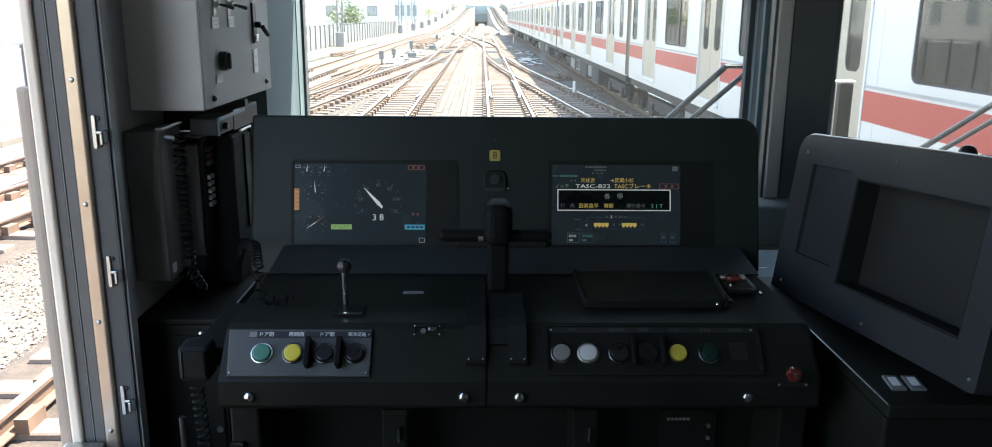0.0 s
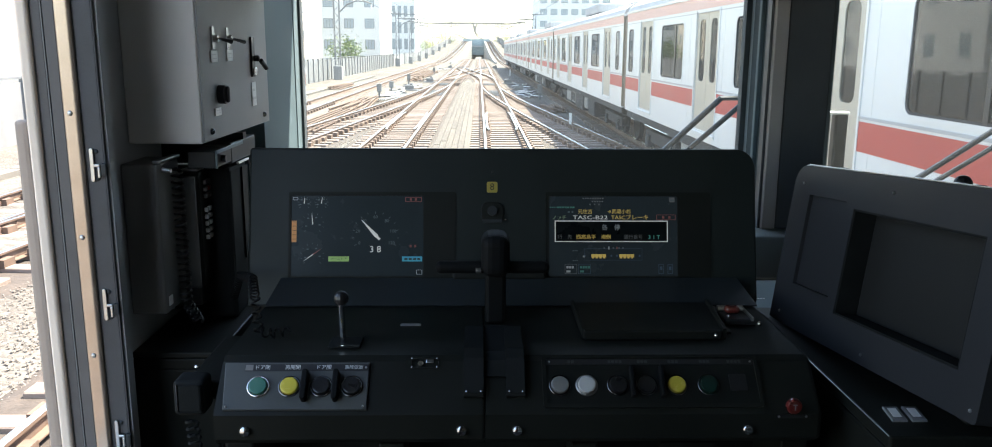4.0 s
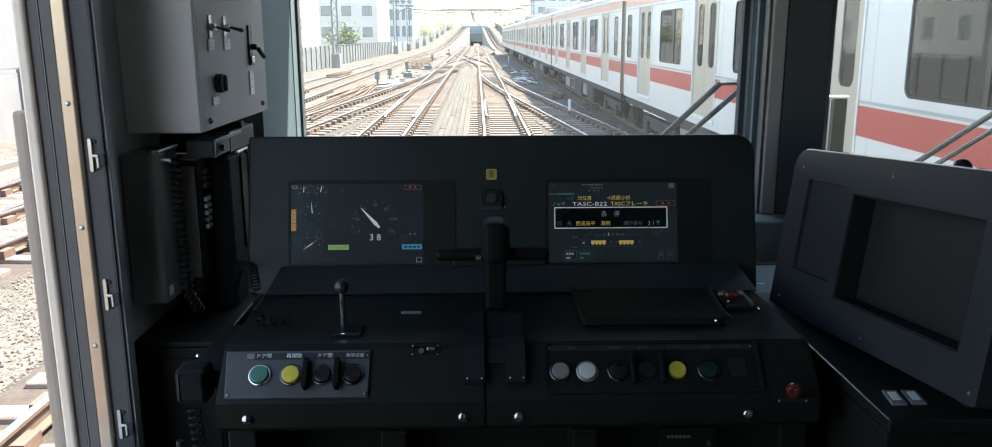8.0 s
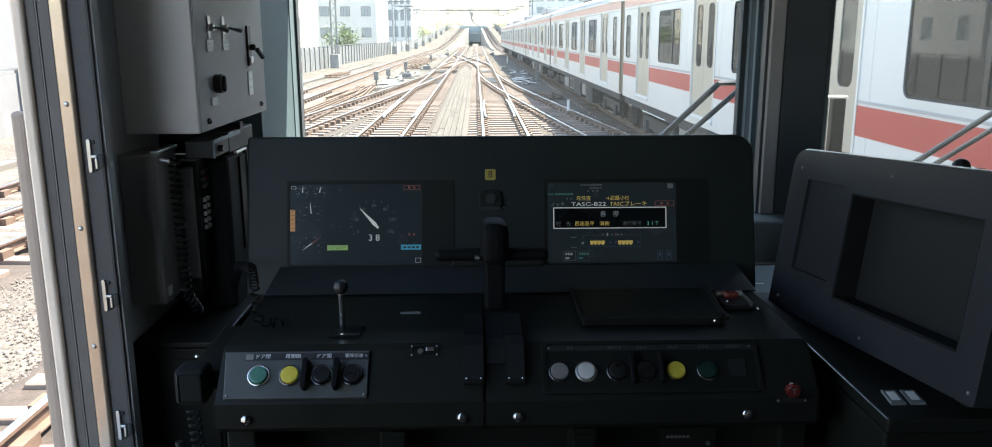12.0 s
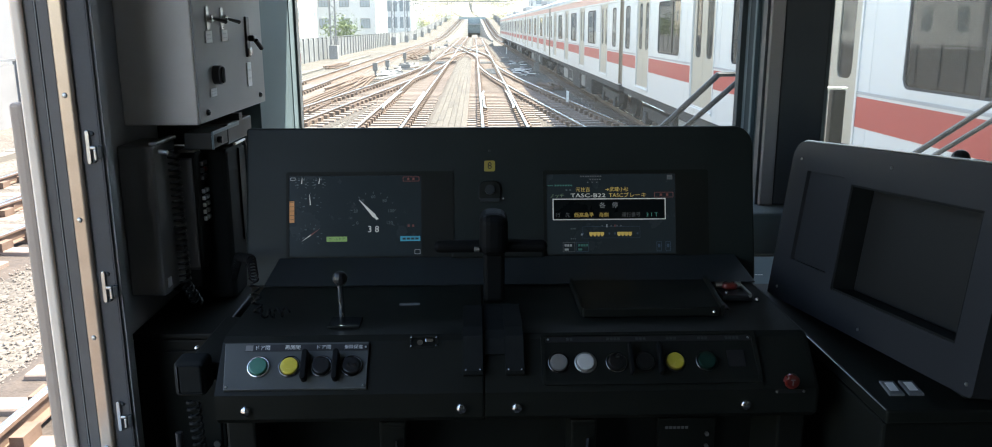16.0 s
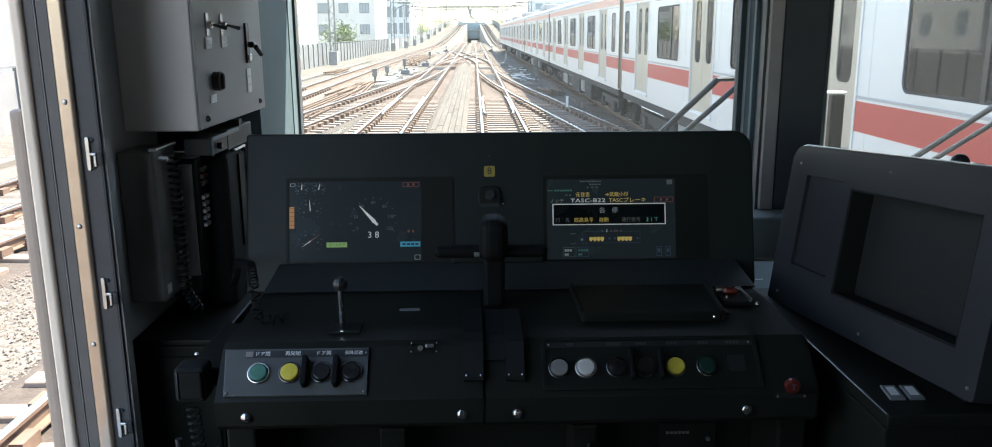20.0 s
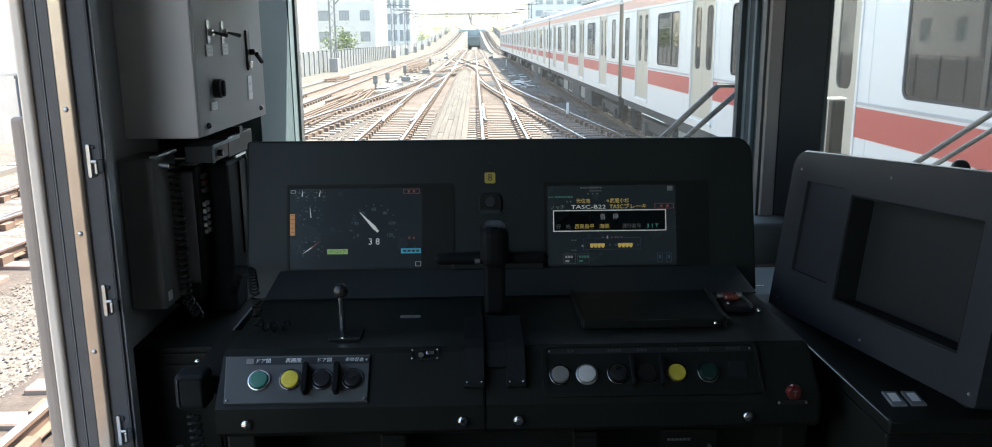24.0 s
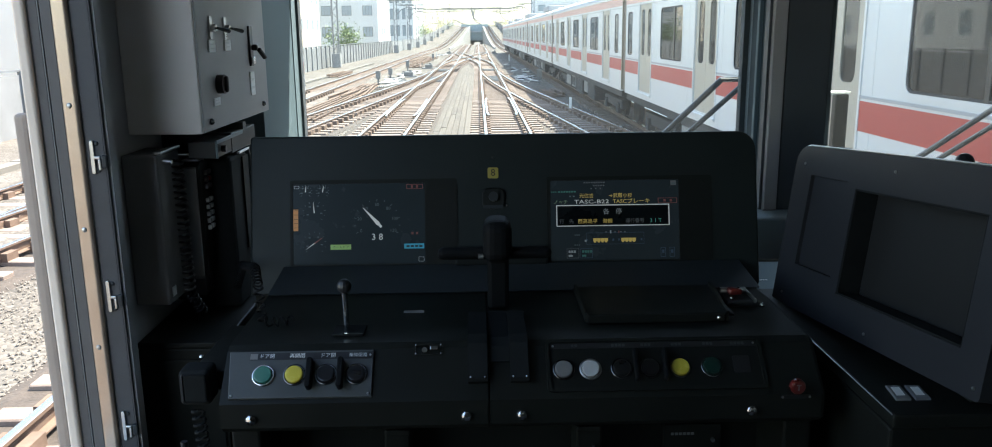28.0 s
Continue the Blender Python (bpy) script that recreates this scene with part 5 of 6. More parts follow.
def track_bed(name, pts, half, top, material, label):
    """Shallow ballast bed under a track."""
    solo(name, sweep(pts, [(-half - 0.25, -0.26), (half + 0.25, -0.26), (half, top), (-half, top)]), material, label, "track bed", "structure")


def bend(x0, y0, x1, y1, n=14):
    """An S-shaped connection between two lines."""
    return [(x0 + (x1 - x0) * ease(0, 1, k / n), y0 + (y1 - y0) * k / n, 0.0) for k in range(n + 1)]


track("track_own", straight(XB, -64, 436, dip), "running track on wooden sleepers in pale ballast", 14, 70)
track("track_next", straight(XA, -64, 436, dip), "neighbouring track on wooden sleepers in pale ballast", 2, 60)
track("track_outer_left", straight(XC, -64, 400, climb, drift), "outer track climbing away on a ramp", 6, 40)
track("track_outer_right", straight(XD, -64, 400, climb, lambda y: -0.4 * drift(y)), "track under the standing train", 30, 50)
track("crossover_one", bend(XA, 118, XB, 66), "crossing track of a scissors crossover", 66, 118, 0.62)
track("crossover_two", bend(XB, 118, XA, 66), "crossing track of a scissors crossover", 500, 501, 0.62)
track("turnout_left", bend(XC, -14, XA, 66, 20), "turnout track curving off to the outer line", 5, 60)
track("turnout_right", bend(XD, -8, XB, 60, 20), "turnout track curving off to the train's line", 12, 58)


for k, (nm, p) in enumerate((("own", straight(XB, -64, 436, dip)), ("next", straight(XA, -64, 436, dip)), ("cross_one", bend(XA, 118, XB, 66)), ("cross_two", bend(XB, 118, XA, 66)), ("turnout_left", bend(XC, -14, XA, 66, 20)), ("turnout_right", bend(XD, -8, XB, 60, 20)))):
    track_bed("track_bed_" + nm, p, 1.12, -0.198 - 0.003 * k, BED, "dark oily ballast between the sleepers")
track_bed("track_bed_outer", straight(XC, -64, 400, climb, drift), 1.25, -0.166, BALLAST, "pale ballast heaped round the sleepers")


def stones(n, x0, x1, y0, y1, size, seed, keep):
    rng = np.random.default_rng(seed)
    v, f = [], []
    base = np.array([(1, 0, 0), (-1, 0, 0), (0, 1, 0), (0, -1, 0), (0, 0, 1), (0, 0, -1)], float)
    tri = [(0, 2, 4), (2, 1, 4), (1, 3, 4), (3, 0, 4), (2, 0, 5), (1, 2, 5), (3, 1, 5), (0, 3, 5)]
    for _ in range(n):
        x, y = rng.uniform(x0, x1), rng.uniform(y0, y1)
        if not keep(x, y):
            continue
        s, a = size * rng.uniform(0.5, 1.2), rng.uniform(0, 6.28)
        p = base * rng.uniform(0.6, 1.2, (6, 3)) * s
        c, q = math.cos(a), math.sin(a)
        k = len(v)
        v += [(x + r[0] * c - r[1] * q, y + r[0] * q + r[1] * c, -0.225 + r[2] * 0.7) for r in p]
        f += [tuple(k + i for i in t) for t in tri]
    me = bpy.data.meshes.new("ballast_stones")
    me.from_pydata(v, [], f)
    me.materials.append(BALLAST_S)
    return me


tagged(new("ballast_stones", stones(16000, -7, -1.2, 3.0, 14, 0.019, 3, lambda x, y: True)), "loose pale ballast stones", "ballast", kind="stuff")
tagged(new("ballast_stones", stones(24000, -6, 3.4, 16, 44, 0.026, 4, lambda x, y: True)), "loose pale ballast stones", "ballast", kind="stuff")

# ramps and portal ahead
for nm, x, sgn in (("retaining_wall_left", -5.0, 1), ("retaining_wall_right", 3.1, -1)):
    bm = bmesh.new()
    ps = []
    for k in range(33):
        y = 150 + 8 * k
        dx = drift(y) if x < 0 else -0.4 * drift(y)
        lo, hi = dip(y) - 0.5, climb(y) + 0.1
        ps.append([bm.verts.new((x + dx + s, y, z)) for s, z in ((-0.15, lo), (0.15, lo), (0.15, hi), (-0.15, hi))])
    for p, q in zip(ps, ps[1:]):
        for i in range(4):
            bm.faces.new((p[i], p[(i + 1) % 4], q[(i + 1) % 4], q[i]))
    bm.faces.new(ps[0])
    bm.faces.new(ps[-1][::-1])
    solo(nm, bm, CONCRETE, "pale concrete retaining wall beside the descending tracks", "wall", "structure")
pt = thing("underpass_portal", (-0.8, 340, -5.3), "concrete underpass mouth where the tracks dive under the line", "portal", kind="structure")
part("wall", box(-6.4, -5, 336, 352, -6, 5.2), TEAL_C, pt)
part("wall", box(3.2, 4.4, 336, 352, -6, 5.2), TEAL_C, pt)
part("lintel", box(-4.995, 3.195, 336.2, 352, -0.1, 5.2), TEAL_C, pt)
part("girder", box(-5, 3.2, 335.6, 336.1, 3.0, 3.5), B_GREY, pt)
part("railing", box(-6.4, 4.4, 336.2, 336.3, 5.2, 6.1), TEAL_C, pt)

# gallery of columns that carries the outer line over the descending tracks
gl = thing("column_gallery", (-0.9, 352, -5.3), "pale concrete gallery of columns over the tracks", "gallery", kind="structure")
for k in range(16):
    y = 354.0 + 5.0 * k
    for x in (-4.65, 2.75):
        part("column", box(x - 0.45, x + 0.45, y - 0.6, y + 0.6, -5.4, -0.15, 0.05, seg=1), CONCRETE, gl)
    part("cross_beam", box(-4.9, 3.0, y - 0.4, y + 0.4, -0.95, -0.16), CONCRETE, gl)
part("deck", box(-4.9, 3.0, 352.2, 436, -0.149, 0.35), CONCRETE, gl)
wb_ = thing("walkway_slabs", (-0.9, 331, -5.24), "white walkway slabs on brackets beside the rails", "walkway")
for x in (-4.15, -0.85, 2.25):
    for k in range(4):
        part("slab", box(x - 0.3, x + 0.3, 322 + 2.5 * k, 324.45 + 2.5 * k, -4.98, -4.90, 0.01, seg=1), WHITE_P, wb_)
        part("bracket", box(x - 0.25, x + 0.25, 323 + 2.5 * k, 323.2 + 2.5 * k, -5.24, -4.981), GALV, wb_)

# parapet fences
for nm, x, sg in (("left", -12.8, 1), ("right", 9.0, -1)):
    fc = thing("parapet_fence", (x, 20, -0.24), "grey parapet fence of posts and vertical boards along the viaduct", "fence", "parapet fences")

    def at(y):
        return x + (drift(y) if sg > 0 else -0.4 * drift(y)), climb(y)
    for k in range(75):
        y = 8 + 2.0 * k if k < 60 else 128 + 18 * (k - 60)
        px, pz = at(y)
        part("post", box(px - 0.04, px + 0.10, y - 0.04, y + 0.04, pz - 0.24, pz + 1.58), FENCE_M, fc)
        y2 = 8 + 2.0 * (k + 1) if k < 59 else 128 + 18 * (k - 59)
        qx, qz = at(y2)
        if k < 74 and y2 > y:
            cuts = 5 if sg > 0 and 14 < k < 60 else 1
            for i in range(cuts):
                u, v = i / cuts, (i + 1) / cuts - (0.03 if cuts > 1 else 0)
                ax, az, ay = px + (qx - px) * u, pz + (qz - pz) * u, y + (y2 - y) * u
                bx, bz, by = px + (qx - px) * v, pz + (qz - pz) * v, y + (y2 - y) * v
                b = bmesh.new()
                vs = [b.verts.new(p) for p in ((ax - 0.02, ay, az - 0.24), (bx - 0.02, by, bz - 0.24), (bx - 0.02, by, bz + 1.46), (ax - 0.02, ay, az + 1.46),
                                               (ax + 0.02, ay, az - 0.24), (bx + 0.02, by, bz - 0.24), (bx + 0.02, by, bz + 1.46), (ax + 0.02, ay, az + 1.46))]
                for q in ((0, 1, 2, 3), (7, 6, 5, 4), (0, 4, 5, 1), (1, 5, 6, 2), (2, 6, 7, 3), (3, 7, 4, 0)):
                    b.faces.new([vs[j] for j in q])
                part("board" if cuts > 1 else "panel", b, FENCE_P, fc)
    part("top_rail", sweep([(at(y)[0], y, at(y)[1] + 1.58) for y in range(6, 400, 8)], [(-0.04, -0.03), (0.04, -0.03), (0.04, 0.03), (-0.04, 0.03)]), FENCE_M, fc)


# catenary masts, beams and wires
def mast_mesh(p):
    w = 0.22
    for sx in (-1, 1):
        for sy in (-1, 1):
            part("leg", box(sx * w - 0.03, sx * w + 0.03, sy * w - 0.03, sy * w + 0.03, 0.0, 7.9, m=Matrix.Translation(ORIGIN[p])), GALV, p)
    br = None
    for k in range(13):
        z0, z1 = 0.9 + k * 0.53, 0.9 + (k + 1) * 0.53
        s = 1 if k % 2 else -1
        for e in (-1, 1):
            br = rod((-s * w, e * w, z0), (s * w, e * w, z1), 0.016, 5, br)
            br = rod((e * w, -s * w, z0), (e * w, s * w, z1), 0.016, 5, br)
    br.transform(Matrix.Translation(ORIGIN[p]))
    part("bracing", br, GALV, p)
    sh = Matrix.Translation(ORIGIN[p])
    part("cantilever_arm", tube([sh @ Vector(q) for q in ((0.24, 0, 5.6), (0.9, 0, 6.25), (1.7, 0, 6.55), (2.5, 0, 6.5), (3.0, 0, 6.3))], 0.06, 6), GALV, p)
    part("stay_rod", rod(sh @ Vector((0.24, 0, 6.9)), sh @ Vector((2.5, 0, 6.56)), 0.018, 6), GALV, p)
    part("insulator", rod(sh @ Vector((2.95, 0, 6.28)), sh @ Vector((2.95, 0, 5.95)), 0.06, 8), WHITE_P, p)
    part("feeder_arm", box(-1.3, 1.1, -0.04, 0.04, 7.55, 7.65, m=sh), GALV, p)
    for x in (-1.2, -0.7, 0.7):
        part("insulator", rod(sh @ Vector((x, 0, 7.65)), sh @ Vector((x, 0, 7.95)), 0.05, 8), WHITE_P, p)
    part("base", box(-0.36, 0.36, -0.36, 0.36, 0, 1.15, 0.03, Matrix.Translation(ORIGIN[p])), CONCRETE, p)


first = None
for k, y in enumerate((73, 127, 150, 170, 190, 214, 240, 268, 304)):
    for x in (-12.0 + drift(y), 8.2 - 0.4 * drift(y)):
        if x > 0 and y < 100:
            continue
        loc = (x, y, climb(y) - 0.24)
        if first is None:
            first = thing("catenary_mast", loc, "grey lattice mast of the overhead line on a concrete base", "mast", "masts of the overhead line")
            mast_mesh(first)
        else:
            copy_thing(first, Matrix.Translation(loc) @ Matrix.Rotation(math.pi if x > 0 else 0, 4, "Z"))
    if y >= 104:
        zb = climb(y) + 6.7
        xa, xb = -12.0 + drift(y), 8.2 - 0.4 * drift(y)
        bm_ = thing("gantry_beam", ((xa + xb) / 2, y, zb), "lattice beam of the overhead line across the tracks", "gantry", "gantry beams")
        part("chord", box(xa, xb, y - 0.04, y + 0.04, zb - 0.04, zb + 0.04), GALV, bm_)
        part("chord", box(xa, xb, y - 0.04, y + 0.04, zb + 0.56, zb + 0.64), GALV, bm_)
        z = None
        for i in range(24):
            x0, x1 = xa + (xb - xa) * i / 24, xa + (xb - xa) * (i + 1) / 24
            z = rod((x0, y, zb + (0 if i % 2 else 0.6)), (x1, y, zb + (0.6 if i % 2 else 0)), 0.02, 5, z)
        part("lacing", z, GALV, bm_)
        for xt in (XC + drift(y), XA, XB, XD - 0.4 * drift(y)):
            part("drop_arm", tube([(xt - 1.6, y, zb), (xt - 1.5, y, zb - 1.6), (xt - 0.9, y, zb - 2.3), (xt, y, zb - 2.5)], 0.06, 6), GALV, bm_)
wires = thing("overhead_wires", (0, 60, 5), "thin dark overhead wires above the tracks", "wires")
for xt, lift in ((XC, 1), (XA, 0), (XB, 0), (XD, 1)):
    for dz in (5.4, 6.3):
        part("wire", tube([(xt + (drift(y) if xt < -5 else (-0.4 * drift(y) if xt > 4 else 0)), y, dz + (climb(y) if lift else 0.55 * climb(y))) for y in range(24, 345, 20)], 0.011, 5), RUBBER, wires)


# ---- the train alongside ----
def rail_car(y0):
    """A 20 m commuter car from y0 on, its side towards the cab in the plane of xs."""
    xs, w, L, ya = 3.57, 2.8, 19.27, y0 - 0.23
    c = thing("train_car", (XD, y0, 0), "silver commuter train car with a red band and beige doors", "train car", "cars of the train alongside")
    doors = [2.41, 7.23, 12.05, 16.87]
    wins = [(0.30, 0.92), (3.92, 5.72), (8.74, 10.54), (13.56, 15.36), (18.35, 18.97)]
    gaps = sorted([(d - 0.66, d + 0.66, 1.18, 3.02) for d in doors] + [(a, b, 1.92, 2.91) for a, b in wins])
    side = None
    at = -0.23
    for a, b, z0, z1 in gaps:
        side = box(xs, xs + 0.06, y0 + at, y0 + a, 1.02, 3.30, bm=side)
        side = box(xs, xs + 0.06, y0 + a, y0 + b, 1.02, z0, bm=side)
        side = box(xs, xs + 0.06, y0 + a, y0 + b, z1, 3.30, bm=side)
        at = b
    side = box(xs, xs + 0.06, y0 + at, y0 + L, 1.02, 3.30, bm=side)
    part("side_wall", side, CAR_SIDE, c)
    roof = [(xs, 3.30), (xs + 0.05, 3.42), (xs + 0.25, 3.55), (xs + 0.8, 3.64), (xs + w / 2, 3.66), (xs + w - 0.8, 3.64), (xs + w - 0.25, 3.55), (xs + w, 3.30)]
    XZf = Matrix(((1, 0, 0, 0), (0, 0, 1, 0), (0, 1, 0, 0), (0, 0, 0, 1)))
    part("roof", plate(roof, ya, y0 + L, XZf), CAR_ROOF, c)
    far, at = None, 0.0
    for a, b, z0, z1 in gaps:
        far = box(xs + w - 0.06, xs + w, y0 + at, y0 + a, 1.02, 3.299, bm=far)
        far = box(xs + w - 0.06, xs + w, y0 + a, y0 + b, 1.02, max(z0, 1.92), bm=far)
        far = box(xs + w - 0.06, xs + w, y0 + a, y0 + b, min(z1, 2.91), 3.299, bm=far)
        at = b
    part("far_wall", box(xs + w - 0.06, xs + w, y0 + at, y0 + L, 1.02, 3.299, bm=far), SALOON, c, "pale far side wall with windows")
    part("saloon_floor", box(xs + 0.07, xs + w - 0.07, ya + 0.06, y0 + L - 0.06, 1.021, 1.12), CAR_UNDER, c)
    part("saloon_ceiling", box(xs + 0.07, xs + w - 0.07, ya + 0.06, y0 + L - 0.06, 3.12, 3.16), SALOON, c)
    for a, b in wins:
        part("bench", box(xs + w - 0.55, xs + w - 0.07, y0 + a - 0.2, y0 + b + 0.2, 1.30, 1.95, 0.05), BENCH, c, "dark red bench seat")
        for y in (y0 + a - 0.25, y0 + b + 0.25):
            part("pole", rod((xs + w - 0.62, y, 1.12), (xs + w - 0.62, y, 3.12), 0.02, 8), STEEL, c)
    part("end_wall", box(xs + 0.061, xs + w - 0.061, ya, ya + 0.05, 1.125, 3.298), CAR_SIDE, c)
    part("end_wall", box(xs + 0.061, xs + w - 0.061, y0 + L - 0.05, y0 + L, 1.125, 3.298), CAR_SIDE, c)
    part("rain_gutter", box(xs - 0.025, xs, ya, y0 + L, 3.27, 3.31), CAR_SIDE, c)
    part("upper_band", box(xs - 0.004, xs - 0.0005, ya, y0 + L, 3.08, 3.262), CAR_PINK, c, "pale red upper band")
    at = -0.23
    for d in doors + [99]:
        e = min(d - 0.68, L)
        if e - at > 0.2:
            part("red_band", box(xs - 0.004, xs - 0.0005, y0 + at, y0 + e, 1.52, 1.80), CAR_RED, c, "broad red waist band")
            part("trim_line", box(xs - 0.010, xs - 0.0005, y0 + at, y0 + e, 1.825, 1.852), CAR_ROOF, c)
        at = d + 0.68
    for d in doors:
        for s in (-1, 1):
            a, b = (y0 + d - 0.65, y0 + d - 0.006) if s < 0 else (y0 + d + 0.006, y0 + d + 0.65)
            m = Matrix(((0, 0, 1, 0), (1, 0, 0, 0), (0, 1, 0, 0), (0, 0, 0, 1)))
            dr = part("door_leaf", frame_plate(rr(a, b, 1.16, 3.03, 0.01), rr(a + 0.15, b - 0.15, 1.95, 2.92, 0.10), xs + 0.015, xs + 0.045, m), CAR_DOOR, c, "beige sliding door leaf")
            part("door_pane", plate(rr(a + 0.15, b - 0.15, 1.95, 2.92, 0.10), xs + 0.026, xs + 0.034, m), TINT, dr)
        part("door_frame", box(xs - 0.012, xs - 0.0005, y0 + d - 0.70, y0 + d - 0.662, 1.10, 3.06, bm=box(xs - 0.012, xs - 0.0005, y0 + d + 0.662, y0 + d + 0.70, 1.10, 3.06)), CAR_SIDE, c)
        part("door_sill", box(xs - 0.03, xs + 0.01, y0 + d - 0.70, y0 + d + 0.70, 1.12, 1.15), CAR_SIDE, c)
    for a, b in wins:
        m = Matrix(((0, 0, 1, 0), (1, 0, 0, 0), (0, 1, 0, 0), (0, 0, 0, 1)))
        wn_ = part("window", frame_plate(rr(y0 + a - 0.03, y0 + b + 0.03, 1.89, 2.94, 0.13), rr(y0 + a + 0.01, y0 + b - 0.01, 1.93, 2.90, 0.10), xs - 0.008, xs + 0.02, m), CAR_SIDE, c, "window in a rounded metal frame")
        part("gasket", frame_plate(rr(y0 + a + 0.0102, y0 + b - 0.0102, 1.9302, 2.8998, 0.10), rr(y0 + a + 0.034, y0 + b - 0.034, 1.954, 2.876, 0.085), xs - 0.002, xs + 0.004, m), RUBBER, wn_, "black rubber gasket")
        part("pane", plate(rr(y0 + a + 0.01, y0 + b - 0.01, 1.93, 2.90, 0.10), xs + 0.006, xs + 0.014, m), TINT, wn_)
        if b - a > 1:
            part("mullion", box(xs - 0.004, xs + 0.02, y0 + a + 0.36 * (b - a) - 0.03, y0 + a + 0.36 * (b - a) + 0.03, 1.93, 2.90), BLACK, wn_)
    part("skirt", box(xs + 0.04, xs + w - 0.04, ya + 0.1, y0 + L - 0.1, 0.86, 1.019), CAR_UNDER, c)
    for a, b, lo in ((5.4, 7.0, 0.34), (7.2, 8.1, 0.45), (8.4, 10.6, 0.32), (10.9, 12.0, 0.42), (12.2, 13.9, 0.36)):
        part("equipment_box", box(xs + 0.12, xs + 1.1, y0 + a, y0 + b, lo, 0.859, 0.02), CASE_M if lo in (0.45, 0.42) else CAR_UNDER, c)
        part("box_lid", box(xs + 0.105, xs + 0.1195, y0 + a + 0.08, y0 + b - 0.08, lo + 0.08, 0.80, 0.004), CASE_M if lo in (0.45, 0.36) else CAR_UNDER, c)
    for z in (3.02,):
        part("seam", box(xs - 0.003, xs - 0.0004, ya, y0 + L, z, z + 0.012), CAR_ROOF, c)
    for q in (1.30, 6.30, 8.3, 11.10, 13.10, 15.9, 17.95):
        part("panel_joint", box(xs - 0.0025, xs - 0.0004, y0 + q, y0 + q + 0.006, 1.03, 3.07), CAR_SIDE, c)
    part("side_number", box(xs - 0.003, xs - 0.0005, y0 + 1.05, y0 + 1.28, 2.45, 2.56), INK, c, "dark plain bar in place of the number")
    for k in range(6):
        part("roof_vent", box(xs + 0.9, xs + 1.9, y0 + (1.4 if k < 3 else 8.2) + 2.0 * k, y0 + (2.4 if k < 3 else 9.2) + 2.0 * k, 3.655, 3.80, 0.04), CAR_ROOF, c)
    for yb in (2.9, 16.6):
        bg = part("bogie", box(xs + 0.30, xs + 0.46, y0 + yb - 1.5, y0 + yb + 1.5, 0.40, 0.66, 0.03), CAR_UNDER, c)
        for s in (-1.05, 1.05):
            part("wheel", rod((xs + 0.80, y0 + yb + s, 0.43), (xs + 0.93, y0 + yb + s, 0.43), 0.43, 24), CAR_UNDER, bg)
            part("axle_box", box(xs + 0.24, xs + 0.42, y0 + yb + s - 0.16, y0 + yb + s + 0.16, 0.28, 0.56, 0.03), CAR_UNDER, bg)
    part("roof_unit", box(xs + 0.5, xs + 2.3, y0 + 8.0, y0 + 11.6, 3.655, 3.98, 0.06), CAR_ROOF, c, "roof-mounted air conditioner")
    part("gangway", box(xs + 0.02, xs + 2.0, y0 + L, y0 + L + 0.5, 1.06, 3.25), OCHRE, c, "brown gangway bellows")
    for y in (y0 + L + 0.004, y0 + L + 0.456):
        part("gangway_edge", box(xs - 0.01, xs + 0.018, y, y + 0.04, 1.06, 3.25), CAR_YEL, c, "yellow edge strip")
    return c


car = rail_car(1.28)
for k in (-2, -1, 1, 2, 3, 4, 5):
    copy_thing(car, Matrix.Translation((XD, 1.28 + 20.0 * k, 0)))


# underside of the cab's own car, on its wheels
ub = thing("car_underframe", (XB, -3.0, 0), "dark underframe and bogies of the cab's own car", "underframe", kind="structure")
part("frame", box(-0.62, 2.10, -9.0, 2.2, 0.86, 1.069), CAR_UNDER, ub)
part("pilot", box(-0.45, 1.95, 1.9, 2.1, 0.18, 0.859, 0.03), CAR_UNDER, ub)
for yb in (-0.9, -7.6):
    part("bogie", box(-0.40, 1.90, yb - 0.5, yb + 0.5, 0.45, 0.859, 0.03), CAR_UNDER, ub)
    for s in (-1.05, 1.05):
        part("axle", rod((-0.3, yb + s, 0.43), (1.8, yb + s, 0.43), 0.08), CAR_UNDER, ub)
        for x in (XB - 0.63, XB + 0.50):
            part("wheel", rod((x, yb + s, 0.43), (x + 0.13, yb + s, 0.43), 0.43, 24), RUST, ub)

# ---- trackside things ----
def relay_case(x, y, h):
    r = thing("relay_case", (x, y, -0.24), "small grey trackside equipment case on a post", "equipment case", "trackside cases")
    part("post", box(x - 0.05, x + 0.05, y - 0.05, y + 0.05, -0.24, -0.24 + h * 0.5), GALV, r)
    part("case", box(x - 0.13, x + 0.13, y - 0.12, y + 0.12, -0.24 + h * 0.45, -0.24 + h, 0.02), CASE_M, r)
    part("lid", box(x - 0.15, x + 0.15, y - 0.14, y + 0.14, -0.24 + h, -0.2 + h, 0.01), CASE_M, r)


for x, y, h in ((-5.49, 46.9, 0.72), (-5.38, 52.4, 0.64), (-5.30, 64.5, 0.72), (3.32, 45.8, 0.74), (-4.6, 88, 0.7)):
    relay_case(x, y, h)


